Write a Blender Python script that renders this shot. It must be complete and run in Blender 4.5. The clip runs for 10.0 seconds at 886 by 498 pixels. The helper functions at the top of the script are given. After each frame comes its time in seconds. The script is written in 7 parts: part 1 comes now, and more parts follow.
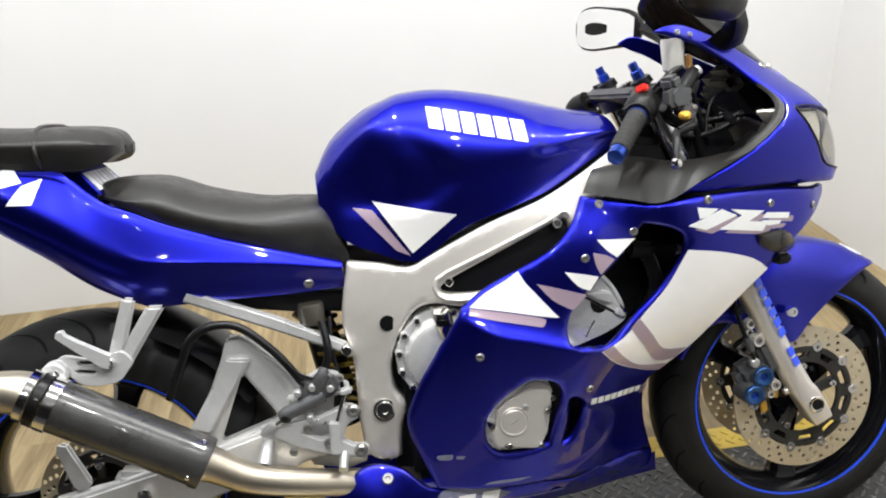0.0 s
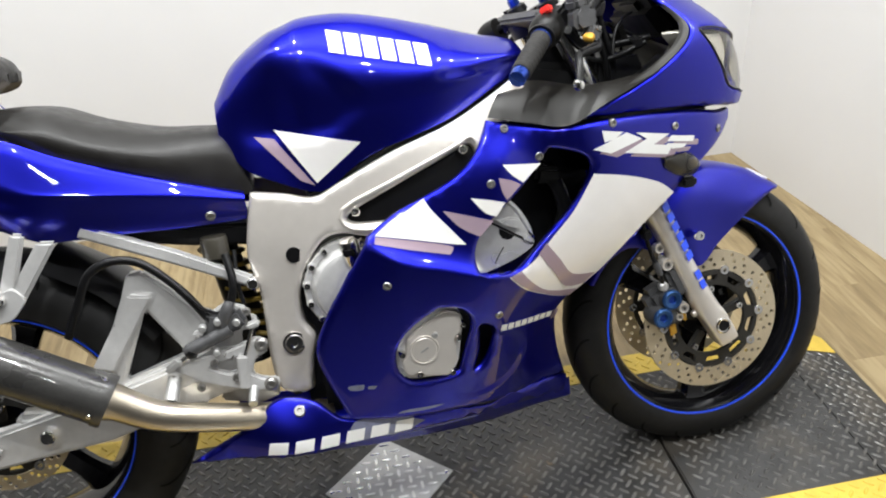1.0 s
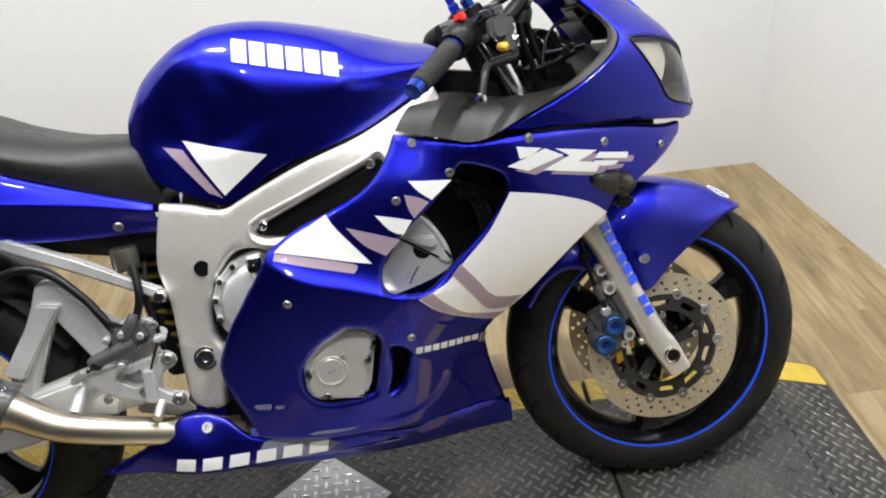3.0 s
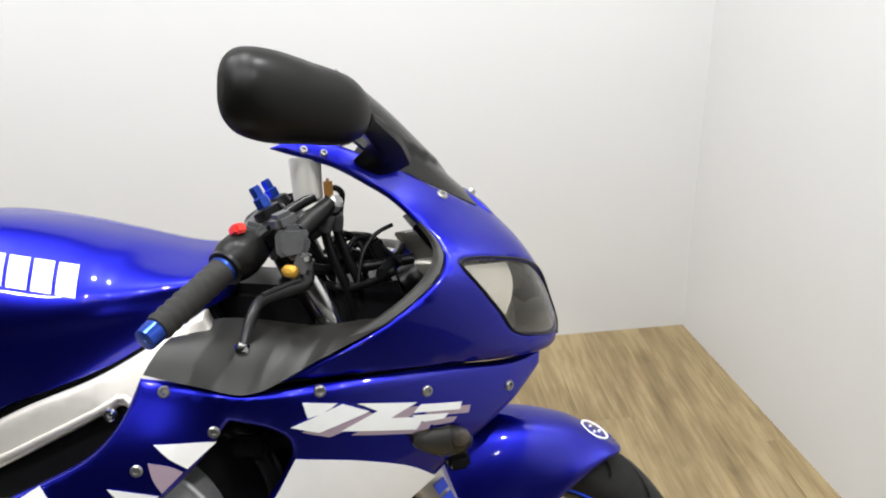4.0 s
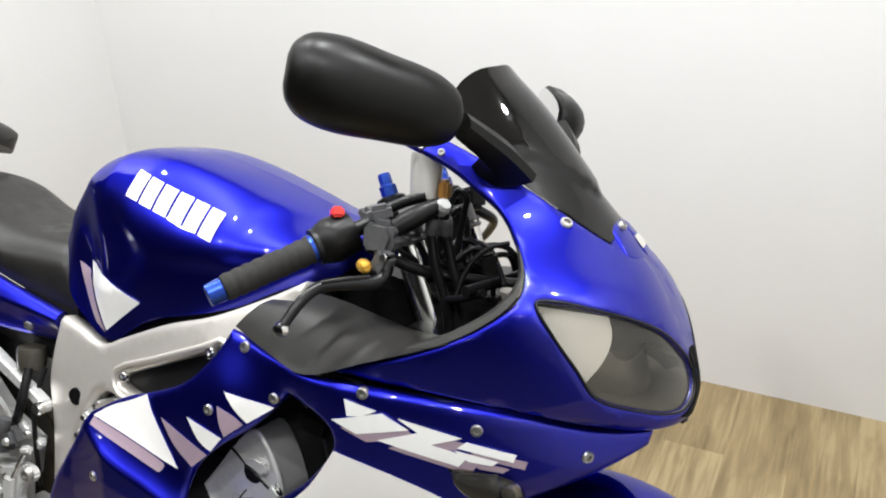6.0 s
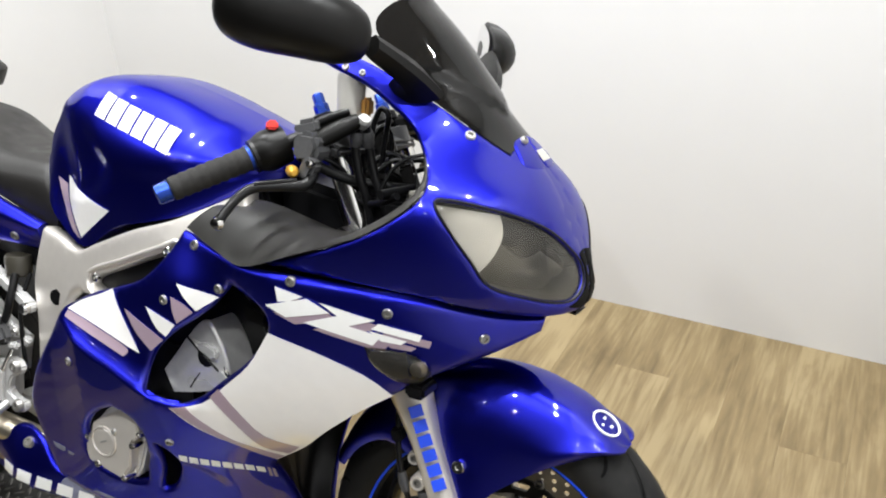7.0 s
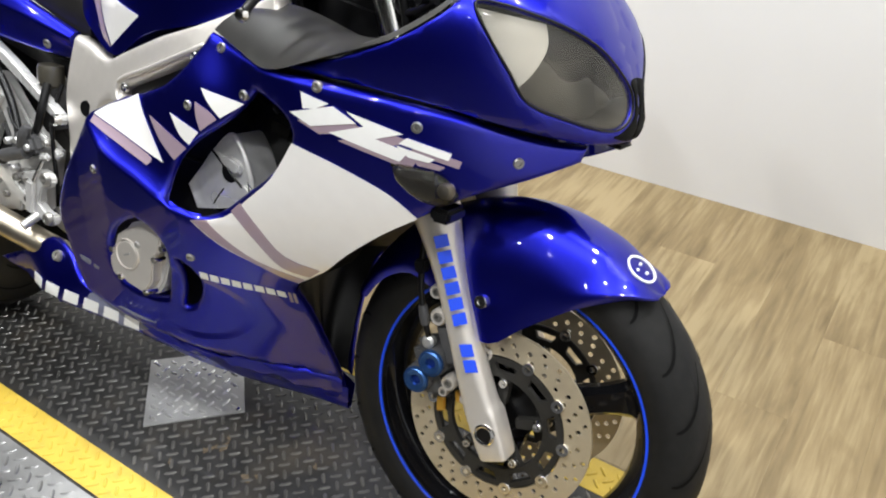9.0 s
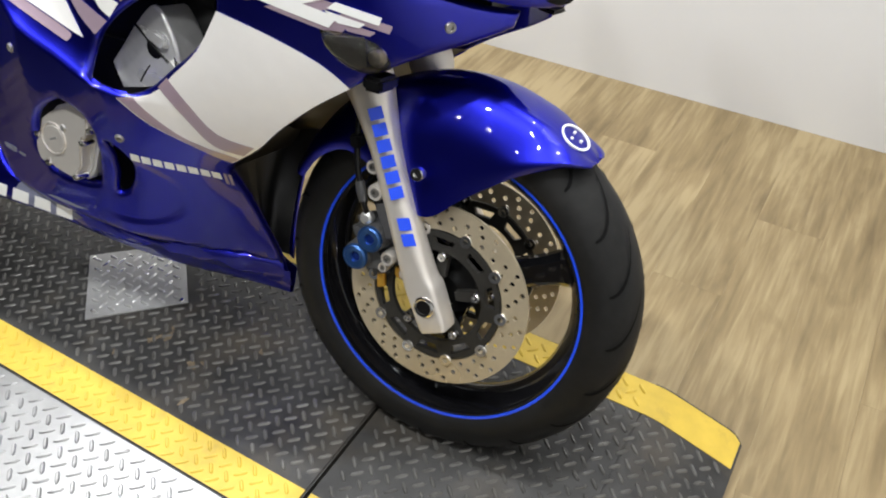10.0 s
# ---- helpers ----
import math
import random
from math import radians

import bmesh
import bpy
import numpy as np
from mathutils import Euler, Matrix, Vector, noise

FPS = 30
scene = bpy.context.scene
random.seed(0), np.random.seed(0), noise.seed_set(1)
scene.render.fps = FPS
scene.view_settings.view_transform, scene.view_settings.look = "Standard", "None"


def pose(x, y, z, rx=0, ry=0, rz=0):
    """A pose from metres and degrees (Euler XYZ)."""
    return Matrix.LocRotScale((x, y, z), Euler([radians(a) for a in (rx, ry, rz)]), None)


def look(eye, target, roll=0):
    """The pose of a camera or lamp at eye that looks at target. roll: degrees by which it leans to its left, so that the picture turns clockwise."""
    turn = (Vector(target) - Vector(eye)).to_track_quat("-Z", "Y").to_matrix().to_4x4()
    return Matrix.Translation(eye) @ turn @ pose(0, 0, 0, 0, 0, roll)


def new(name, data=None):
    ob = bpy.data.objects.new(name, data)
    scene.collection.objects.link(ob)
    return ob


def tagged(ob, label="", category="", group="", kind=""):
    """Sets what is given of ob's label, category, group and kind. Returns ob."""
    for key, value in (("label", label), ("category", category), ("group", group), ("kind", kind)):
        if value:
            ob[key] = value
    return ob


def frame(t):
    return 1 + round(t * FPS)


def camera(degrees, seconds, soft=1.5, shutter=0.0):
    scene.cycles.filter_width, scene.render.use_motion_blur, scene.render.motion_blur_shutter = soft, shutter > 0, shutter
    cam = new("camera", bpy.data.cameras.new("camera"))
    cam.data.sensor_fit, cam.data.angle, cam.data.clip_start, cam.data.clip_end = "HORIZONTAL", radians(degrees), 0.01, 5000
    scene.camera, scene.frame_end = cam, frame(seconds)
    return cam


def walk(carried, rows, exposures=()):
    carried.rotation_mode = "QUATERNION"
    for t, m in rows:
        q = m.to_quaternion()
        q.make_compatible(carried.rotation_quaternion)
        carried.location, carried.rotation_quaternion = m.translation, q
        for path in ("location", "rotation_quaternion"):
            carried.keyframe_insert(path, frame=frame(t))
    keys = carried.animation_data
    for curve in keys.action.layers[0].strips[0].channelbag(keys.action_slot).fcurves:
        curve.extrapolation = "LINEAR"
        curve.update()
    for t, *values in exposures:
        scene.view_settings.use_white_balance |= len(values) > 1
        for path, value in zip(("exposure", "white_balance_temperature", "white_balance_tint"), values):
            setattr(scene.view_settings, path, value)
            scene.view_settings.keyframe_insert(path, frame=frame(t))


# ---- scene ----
cam = camera(57.2, 10.0, 2.0)
PATH = [
    (0, (-0.122, -1.269, 1.374), (0.016, 0.499, 0.449), -4.6),
    (0.5, (-0.071, -1.267, 1.353), (0.16, 0.451, 0.356), -3.4),
    (1, (-0.059, -1.278, 1.332), (0.196, 0.407, 0.286), -3.8),
    (1.5, (-0.062, -1.293, 1.294), (0.231, 0.323, 0.153), -2.3),
    (1.8, (-0.058, -1.269, 1.261), (0.274, 0.317, 0.088), -2.9),
    (2, (-0.043, -1.287, 1.275), (0.257, 0.311, 0.11), -5.4),
    (2.2, (-0.019, -1.276, 1.274), (0.244, 0.344, 0.131), -5.2),
    (3.3, (0.346, -1.2, 1.324), (0.379, 0.566, 0.387), -6.1),
    (3.5, (0.403, -1.098, 1.329), (0.479, 0.706, 0.468), -5.1),
    (3.7, (0.444, -1.002, 1.316), (0.510, 0.809, 0.469), -2.8),
    (4, (0.517, -0.881, 1.340), (0.670, 0.922, 0.489), -2.3),
    (4.2, (0.552, -0.819, 1.340), (0.680, 0.986, 0.489), -3.3),
    (4.5, (0.620, -0.731, 1.322), (0.497, 1.070, 0.459), -3.1),
    (4.7, (0.668, -0.662, 1.303), (0.270, 1.084, 0.411), -3.5),
    (5, (0.724, -0.570, 1.296), (0.083, 1.052, 0.318), -3.9),
    (5.2, (0.743, -0.547, 1.293), (0.029, 1.058, 0.333), -2.6),
    (6.3, (0.989, -0.754, 1.338), (0.116, 0.832, 0.488), -2.9),
    (6.5, (1.050, -0.765, 1.331), (0.187, 0.796, 0.427), -2.7),
    (7, (1.079, -0.781, 1.324), (0.213, 0.753, 0.376), -2.7),
    (7.5, (1.089, -0.77, 1.315), (0.112, 0.684, 0.351), -2.7),
    (8, (1.094, -0.762, 1.269), (0.067, 0.659, 0.307), -3.6),
    (8.5, (1.098, -0.766, 1.22), (0.125, 0.629, 0.167), -1.3),
    (9, (1.1, -0.767, 1.193), (0.183, 0.594, 0.049), -0.6),
    (9.5, (1.124, -0.77, 1.168), (0.282, 0.573, -0.051), -0.3),
    (10, (1.139, -0.784, 1.147), (0.387, 0.527, -0.163), 0.7),
]
EXPOSURES = [(0, 0.22), (2.2, 0.20), (3.5, 0.05), (5.2, 0.0), (6.5, 0.13), (8.5, 0.22), (10, 0.12)]
walk(cam, [(t, look(eye, target, roll)) for t, eye, target, roll in PATH], EXPOSURES)


# ---- world and lamps ----
world = bpy.data.worlds.new("world")
scene.world = world
world.use_nodes = True
world.node_tree.nodes["Background"].inputs[0].default_value = (1.0, 0.99, 0.97, 1)
world.node_tree.nodes["Background"].inputs[1].default_value = 0.05


def lamp(name, x, y, z, watts, size, colour=(0.970, 0.985, 0.985)):
    data = bpy.data.lights.new(name, "AREA")
    data.shape, data.size, data.energy, data.color = "DISK", size, watts, colour
    ob = new(name, data)
    ob.location = (x, y, z)
    return ob


CEILING = 2.75
for ly, watts in ((-2.30, 4), (-0.95, 16), (0.30, 23)):
    for lx in (-1.2, -0.4, 0.4, 1.2):
        lamp("ceiling_lamp", lx, ly, CEILING - 0.03, watts * (0.75 if lx < -1 else 1.08), 0.09)

# ---- materials ----


def material(name, colour, rough=0.5, metal=0.0, coat=0.0, vary=0.06, grain=60.0, bump=0.0, stain=0.0, coat_rough=0.05, spec=0.5):
    """A node material whose colour and roughness wander at two scales."""
    m = bpy.data.materials.new(name)
    m.use_nodes = True
    n, l = m.node_tree.nodes, m.node_tree.links
    b = n["Principled BSDF"]
    b.inputs["Roughness"].default_value, b.inputs["Metallic"].default_value = rough, metal
    b.inputs["Coat Weight"].default_value, b.inputs["Coat Roughness"].default_value = coat, coat_rough
    b.inputs["Specular IOR Level"].default_value = spec
    where = n.new("ShaderNodeTexCoord").outputs["Object"]
    fine, wide = n.new("ShaderNodeTexNoise"), n.new("ShaderNodeTexNoise")
    for tex, s, d in ((fine, grain, 5), (wide, grain / 12, 3)):
        tex.inputs["Scale"].default_value, tex.inputs["Detail"].default_value = s, d
        l.new(where, tex.inputs["Vector"])
    both = n.new("ShaderNodeMath")
    both.operation = "ADD"
    l.new(fine.outputs["Fac"], both.inputs[0]), l.new(wide.outputs["Fac"], both.inputs[1])
    ramp = n.new("ShaderNodeMapRange")
    ramp.inputs["From Min"].default_value, ramp.inputs["From Max"].default_value = 0.6, 1.4
    ramp.inputs["To Min"].default_value, ramp.inputs["To Max"].default_value = 1 - vary, 1 + vary
    l.new(both.outputs[0], ramp.inputs["Value"])
    tone = n.new("ShaderNodeVectorMath")
    tone.operation = "SCALE"
    tone.inputs[0].default_value = colour
    l.new(ramp.outputs["Result"], tone.inputs["Scale"])
    l.new(tone.outputs["Vector"], b.inputs["Base Color"])
    r = n.new("ShaderNodeMapRange")
    r.inputs["From Min"].default_value, r.inputs["From Max"].default_value = 0.3, 0.7
    r.inputs["To Min"].default_value, r.inputs["To Max"].default_value = max(rough - stain - 0.03, 0.02), rough + stain + 0.03
    l.new(wide.outputs["Fac"], r.inputs["Value"])
    l.new(r.outputs["Result"], b.inputs["Roughness"])
    if bump:
        bp = n.new("ShaderNodeBump")
        bp.inputs["Strength"].default_value, bp.inputs["Distance"].default_value = bump, 0.002
        l.new(fine.outputs["Fac"], bp.inputs["Height"])
        l.new(bp.outputs["Normal"], b.inputs["Normal"])
    return m


BLUE = material("blue_metallic_paint", (0.014, 0.016, 0.37), 0.37, 1.0, 0.75, 0.02, 2500, stain=-0.03, coat_rough=0.03)
BLUE.node_tree.nodes["Principled BSDF"].inputs["Specular Tint"].default_value = (0.22, 0.22, 0.80, 1)
WHITE = material("white_gloss_paint", (0.90, 0.88, 0.86), 0.35, 0, 0.8, 0.03, 40)
LILAC = material("lilac_grey_gloss_paint", (0.36, 0.27, 0.33), 0.35, 0, 0.8, 0.04, 40)
SILVER = material("silver_painted_aluminium", (0.71, 0.67, 0.62), 0.38, 0.55, 0.2, 0.05, 50, 0.03, 0.05)
SATIN = material("satin_bare_aluminium", (0.68, 0.675, 0.665), 0.36, 0.48, 0, 0.08, 90, 0.06, 0.09)
CASTING = material("cast_engine_alloy", (0.50, 0.50, 0.49), 0.42, 0.7, 0, 0.10, 150, 0.12, 0.08)
CHROME = material("polished_steel", (0.75, 0.74, 0.72), 0.14, 1.0, 0, 0.03, 60)
STEEL = material("heat_tinted_steel_pipe", (0.56, 0.50, 0.40), 0.36, 0.95, 0, 0.18, 22, 0.03, 0.10)
DISC = material("brake_disc_bronze_steel", (0.58, 0.50, 0.36), 0.36, 0.6, 0, 0.08, 90, 0.03, 0.06)
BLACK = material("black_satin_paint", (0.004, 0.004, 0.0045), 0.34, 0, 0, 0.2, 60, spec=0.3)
GLOSS = material("black_gloss_paint", (0.005, 0.005, 0.006), 0.10, 0, 0, 0.2, 60, spec=0.5)
PLASTIC = material("black_textured_plastic", (0.0035, 0.0033, 0.003), 0.38, 0, 0, 0.2, 400, 0.05, 0.05, spec=0.22)
DUCT = material("smooth_black_duct_plastic", (0.009, 0.008, 0.0065), 0.46, 0, 0, 0.2, 30, 0, 0.05, spec=0.36)
TRIM = material("faded_black_edge_trim", (0.022, 0.021, 0.019), 0.5, 0, 0, 0.25, 120, 0.1, 0.06, spec=0.35)
RUBBER = material("tyre_rubber", (0.009, 0.009, 0.0092), 0.58, 0, 0, 0.3, 70, 0.1, 0.1, spec=0.22)
GRIP = material("grip_rubber", (0.024, 0.023, 0.022), 0.75, 0, 0, 0.2, 300, 0.4, spec=0.3)
VINYL = material("seat_vinyl", (0.013, 0.012, 0.011), 0.42, 0, 0, 0.12, 500, 0.22, 0.06, spec=0.35)
CARBON = material("dark_fibre_sleeve", (0.046, 0.045, 0.043), 0.32, 0.25, 0.4, 0.25, 260, 0.1, 0.05)
TAPE = material("bright_blue_rim_tape", (0.01, 0.07, 0.80), 0.35, 0, 0.3, 0.05, 60)
ANODISED = material("blue_anodised_alloy", (0.025, 0.07, 0.40), 0.28, 0.8, 0, 0.08, 80)
GOLD = material("gold_anodised_alloy", (0.75, 0.42, 0.06), 0.3, 0.6, 0, 0.06, 80)
RED = material("red_switch_plastic", (0.75, 0.03, 0.02), 0.4, 0, 0, 0.05, 60)
CUP = material("translucent_grey_cup", (0.48, 0.465, 0.43), 0.3, 0, 0.2, 0.06, 60)
LETTER = material("white_vinyl_lettering", (0.85, 0.85, 0.84), 0.45, 0, 0, 0.03, 60)
SCUFF = material("scuffed_raw_plastic", (0.16, 0.17, 0.25), 0.6, 0, 0, 0.35, 90, 0.2)
WALL = material("white_painted_wall", (0.66, 0.655, 0.65), 0.6, 0, 0, 0.015, 6, 0.02)
DARKWALL = material("grey_far_wall", (0.03, 0.03, 0.032), 0.7, 0, 0, 0.1, 4)
CEIL = material("grey_ceiling_paint", (0.09, 0.09, 0.09), 0.8, 0, 0, 0.02, 8)
DARKPLATE = material("black_coated_tread_plate", (0.029, 0.0285, 0.028), 0.42, 0.1, 0, 0.75, 22, 0.25, 0.12)
WORN = material("worn_tread_bars", (0.155, 0.152, 0.145), 0.33, 0.55, 0, 0.6, 30, 0.1, 0.1)
EDGE = material("dull_raw_edge_metal", (0.36, 0.32, 0.26), 0.5, 0.5, 0, 0.2, 25, 0.1, 0.1)
GROOVE = material("deep_matt_black", (0.004, 0.004, 0.004), 0.8, spec=0.12)
YELLOW = material("yellow_safety_paint", (0.60, 0.42, 0.055), 0.45, 0, 0, 0.16, 30, 0.08, 0.06)
TREAD = material("bare_aluminium_tread_plate", (0.44, 0.44, 0.44), 0.38, 0.95, 0, 0.10, 60, 0.08, 0.08)
LAMPGREY = material("smoky_brown_lamp_hood", (0.030, 0.026, 0.020), 0.5, 0, 0, 0.25, 22, 0.02, 0.06, spec=0.25)
OCHRE = material("dirty_yellow_spring", (0.22, 0.15, 0.02), 0.5, 0, 0, 0.3, 60)
GAP = material("plank_joint", (0.20, 0.148, 0.075), 0.7)
DULL = material("dull_zinc_bolt", (0.36, 0.35, 0.33), 0.4, 0.85, 0, 0.2, 200, 0.1, 0.08)
CONCRETE = material("dark_grey_concrete", (0.05, 0.05, 0.052), 0.6, 0, 0, 0.2, 8, 0.05, 0.1)
PUMP = material("grey_cast_pump_body", (0.085, 0.085, 0.088), 0.45, 0.3, 0, 0.2, 150, 0.15, 0.08)
BRIGHT = material("bright_tread_bars", (0.80, 0.80, 0.79), 0.28, 0.75, 0, 0.10, 60, 0.05, 0.08)
BARE = material("bare_grey_tread_plate", (0.50, 0.50, 0.495), 0.40, 0.55, 0, 0.14, 50, 0.10, 0.10)
REFLECTOR = material("bright_lamp_reflector", (0.90, 0.885, 0.86), 0.22, 0.45, 0.3, 0.06, 60)
LAMPBODY = material("dull_bright_lamp_bowl", (0.22, 0.21, 0.185), 0.30, 0.6, 0, 0.2, 22, 0.0, 0.05)
CAPBLUE = material("steel_blue_anodised_cap", (0.035, 0.10, 0.28), 0.32, 0.75, 0, 0.15, 90, 0.03, 0.06)
CUPDARK = material("clouded_brown_cup", (0.045, 0.041, 0.032), 0.3, 0, 0.2, 0.1, 60)
FLUID = material("brown_brake_fluid_elbow", (0.40, 0.20, 0.05), 0.3, 0, 0.3, 0.1, 60)


def dusty(m, colour, scale, low, high, most):
    """Lays dry dust over a material in uneven patches."""
    n, l = m.node_tree.nodes, m.node_tree.links
    b = n["Principled BSDF"]
    under = b.inputs["Base Color"].links[0].from_socket
    at, patch, level, mix = n.new("ShaderNodeTexCoord"), n.new("ShaderNodeTexNoise"), n.new("ShaderNodeMapRange"), n.new("ShaderNodeMix")
    patch.inputs["Scale"].default_value, patch.inputs["Detail"].default_value, patch.inputs["Roughness"].default_value = scale, 8, 0.68
    level.inputs["From Min"].default_value, level.inputs["From Max"].default_value, level.inputs["To Max"].default_value = low, high, most
    mix.data_type = "RGBA"
    mix.inputs[7].default_value = (*colour, 1)
    l.new(at.outputs["Object"], patch.inputs["Vector"]), l.new(patch.outputs["Fac"], level.inputs["Value"])
    l.new(level.outputs["Result"], mix.inputs[0]), l.new(under, mix.inputs[6]), l.new(mix.outputs[2], b.inputs["Base Color"])


dusty(DARKPLATE, (0.115, 0.095, 0.07), 5.0, 0.50, 0.80, 0.75)
dusty(WORN, (0.15, 0.13, 0.10), 5.0, 0.50, 0.80, 0.7)
dusty(YELLOW, (0.26, 0.18, 0.05), 14.0, 0.56, 0.80, 0.7)
dusty(RUBBER, (0.026, 0.025, 0.023), 7.0, 0.45, 0.8, 0.5)


def glass(name, through_colour, rough, haze=0.0):
    """Tinted clear plastic: light passes straight through, and it mirrors more the flatter it is seen."""
    m = bpy.data.materials.new(name)
    m.use_nodes = True
    n, l = m.node_tree.nodes, m.node_tree.links
    n.remove(n["Principled BSDF"])
    clear, shine, both, edge = n.new("ShaderNodeBsdfTransparent"), n.new("ShaderNodeBsdfGlossy"), n.new("ShaderNodeMixShader"), n.new("ShaderNodeMath")
    clear.inputs["Color"].default_value = (*through_colour, 1)
    shine.inputs["Roughness"].default_value = rough
    veil, dull = n.new("ShaderNodeBsdfDiffuse"), n.new("ShaderNodeMixShader")
    veil.inputs["Color"].default_value, dull.inputs[0].default_value = (0.75, 0.74, 0.70, 1), haze
    l.new(clear.outputs[0], dull.inputs[1]), l.new(veil.outputs[0], dull.inputs[2])
    flat, power = n.new("ShaderNodeLayerWeight"), n.new("ShaderNodeMath")
    flat.inputs["Blend"].default_value, power.operation, edge.operation = 0.5, "POWER", "MULTIPLY_ADD"
    power.inputs[1].default_value, edge.inputs[1].default_value, edge.inputs[2].default_value = 5.0, 0.95, 0.035
    l.new(flat.outputs["Facing"], power.inputs[0]), l.new(power.outputs[0], edge.inputs[0])
    l.new(edge.outputs[0], both.inputs[0]), l.new(dull.outputs[0], both.inputs[1]), l.new(shine.outputs[0], both.inputs[2])
    l.new(both.outputs[0], n["Material Output"].inputs["Surface"])
    return m


SMOKE = glass("smoked_screen", (0.060, 0.046, 0.034), 0.05, 0.008)
LENS = glass("clear_headlight_lens", (0.90, 0.89, 0.86), 0.04, 0.010)
AMBER = glass("smoked_signal_lens", (0.50, 0.48, 0.44), 0.05, 0.01)
MIRROR = material("mirror_glass", (0.85, 0.85, 0.85), 0.02, 1.0, 0, 0.0)
MIRROR.node_tree.nodes["Principled BSDF"].inputs["Roughness"].default_value = 0.02

def wood_material():
    """Streaked plank grain along y, each plank with its own tone and figure."""
    m = bpy.data.materials.new("tan_wood_plank")
    m.use_nodes = True
    n, l = m.node_tree.nodes, m.node_tree.links
    b = n["Principled BSDF"]
    info, at = n.new("ShaderNodeObjectInfo"), n.new("ShaderNodeTexCoord")
    shift, move = n.new("ShaderNodeMath"), n.new("ShaderNodeVectorMath")
    shift.operation, move.operation = "MULTIPLY", "ADD"
    shift.inputs[1].default_value = 57.0
    l.new(info.outputs["Random"], shift.inputs[0])
    l.new(at.outputs["Object"], move.inputs[0]), l.new(shift.outputs[0], move.inputs[1])
    tones = []
    for scale, stretch, detail, warp in ((11.0, (1, 0.20, 1), 8, 0.5), (75.0, (1, 0.07, 1), 7, 0.4), (16.0, (1, 0.34, 1), 7, 0.5)):
        mp, tx = n.new("ShaderNodeMapping"), n.new("ShaderNodeTexNoise")
        mp.inputs["Scale"].default_value = stretch
        tx.inputs["Scale"].default_value, tx.inputs["Detail"].default_value, tx.inputs["Distortion"].default_value = scale, detail, warp
        l.new(move.outputs[0], mp.inputs["Vector"]), l.new(mp.outputs[0], tx.inputs["Vector"])
        tones.append(tx.outputs["Fac"])
    mix = n.new("ShaderNodeMath")
    mix.operation = "MULTIPLY_ADD"
    mix.inputs[1].default_value = 0.66
    l.new(tones[1], mix.inputs[0]), l.new(tones[0], mix.inputs[2])
    add = n.new("ShaderNodeMath")
    add.operation = "MULTIPLY_ADD"
    add.inputs[1].default_value = 0.025
    l.new(info.outputs["Random"], add.inputs[0]), l.new(mix.outputs[0], add.inputs[2])
    ramp = n.new("ShaderNodeValToRGB")
    e = ramp.color_ramp.elements
    e[0].position, e[0].color = 0.53, (0.136, 0.095, 0.044, 1)
    e[1].position, e[1].color = 1.09, (0.328, 0.253, 0.135, 1)
    mid = e.new(0.80)
    mid.color = (0.232, 0.170, 0.084, 1)
    knot, dark = n.new("ShaderNodeMapRange"), n.new("ShaderNodeMath")
    knot.inputs["From Min"].default_value, knot.inputs["From Max"].default_value, knot.inputs["To Max"].default_value = 0.55, 0.78, 0.20
    dark.operation = "SUBTRACT"
    l.new(tones[2], knot.inputs["Value"]), l.new(add.outputs[0], dark.inputs[0]), l.new(knot.outputs["Result"], dark.inputs[1])
    l.new(dark.outputs[0], ramp.inputs[0]), l.new(ramp.outputs[0], b.inputs["Base Color"])
    b.inputs["Roughness"].default_value = 0.42
    bp = n.new("ShaderNodeBump")
    bp.inputs["Strength"].default_value, bp.inputs["Distance"].default_value = 0.15, 0.001
    l.new(tones[1], bp.inputs["Height"]), l.new(bp.outputs[0], b.inputs["Normal"])
    return m


WOOD = wood_material()

# ---- mesh tools ----


def mesh_object(name, verts, faces, mat, parent=None, label="", crease=35):
    bm = bmesh.new()
    vs = [bm.verts.new(v) for v in verts]
    for f in faces:
        if len(set(f)) > 2:
            try:
                bm.faces.new([vs[i] for i in f])
            except ValueError:
                pass
    return part(name, bm, mat, parent, label, crease)


def part(name, bm, mat, parent=None, label="", crease=35):
    """Links a bmesh as ONE mesh object under a thing or a part; edges sharper than crease degrees stay sharp."""
    bmesh.ops.recalc_face_normals(bm, faces=bm.faces)
    for f in bm.faces:
        f.smooth = True
    for e in bm.edges:
        if len(e.link_faces) == 2:
            e.smooth = e.calc_face_angle(0) < radians(crease)
    true = bm.verts.layers.float_vector.get("true_normal")
    normals = [tuple(v[true]) for v in bm.verts] if true else []
    data = bpy.data.meshes.new(name)
    bm.to_mesh(data)
    bm.free()
    if normals:
        data.normals_split_custom_set_from_vertices(normals)
        data.attributes.remove(data.attributes["true_normal"])
    data.materials.append(mat)
    ob = new(name, data)
    if parent:
        ob.parent = parent
    if label:
        ob["label"] = label
    return ob


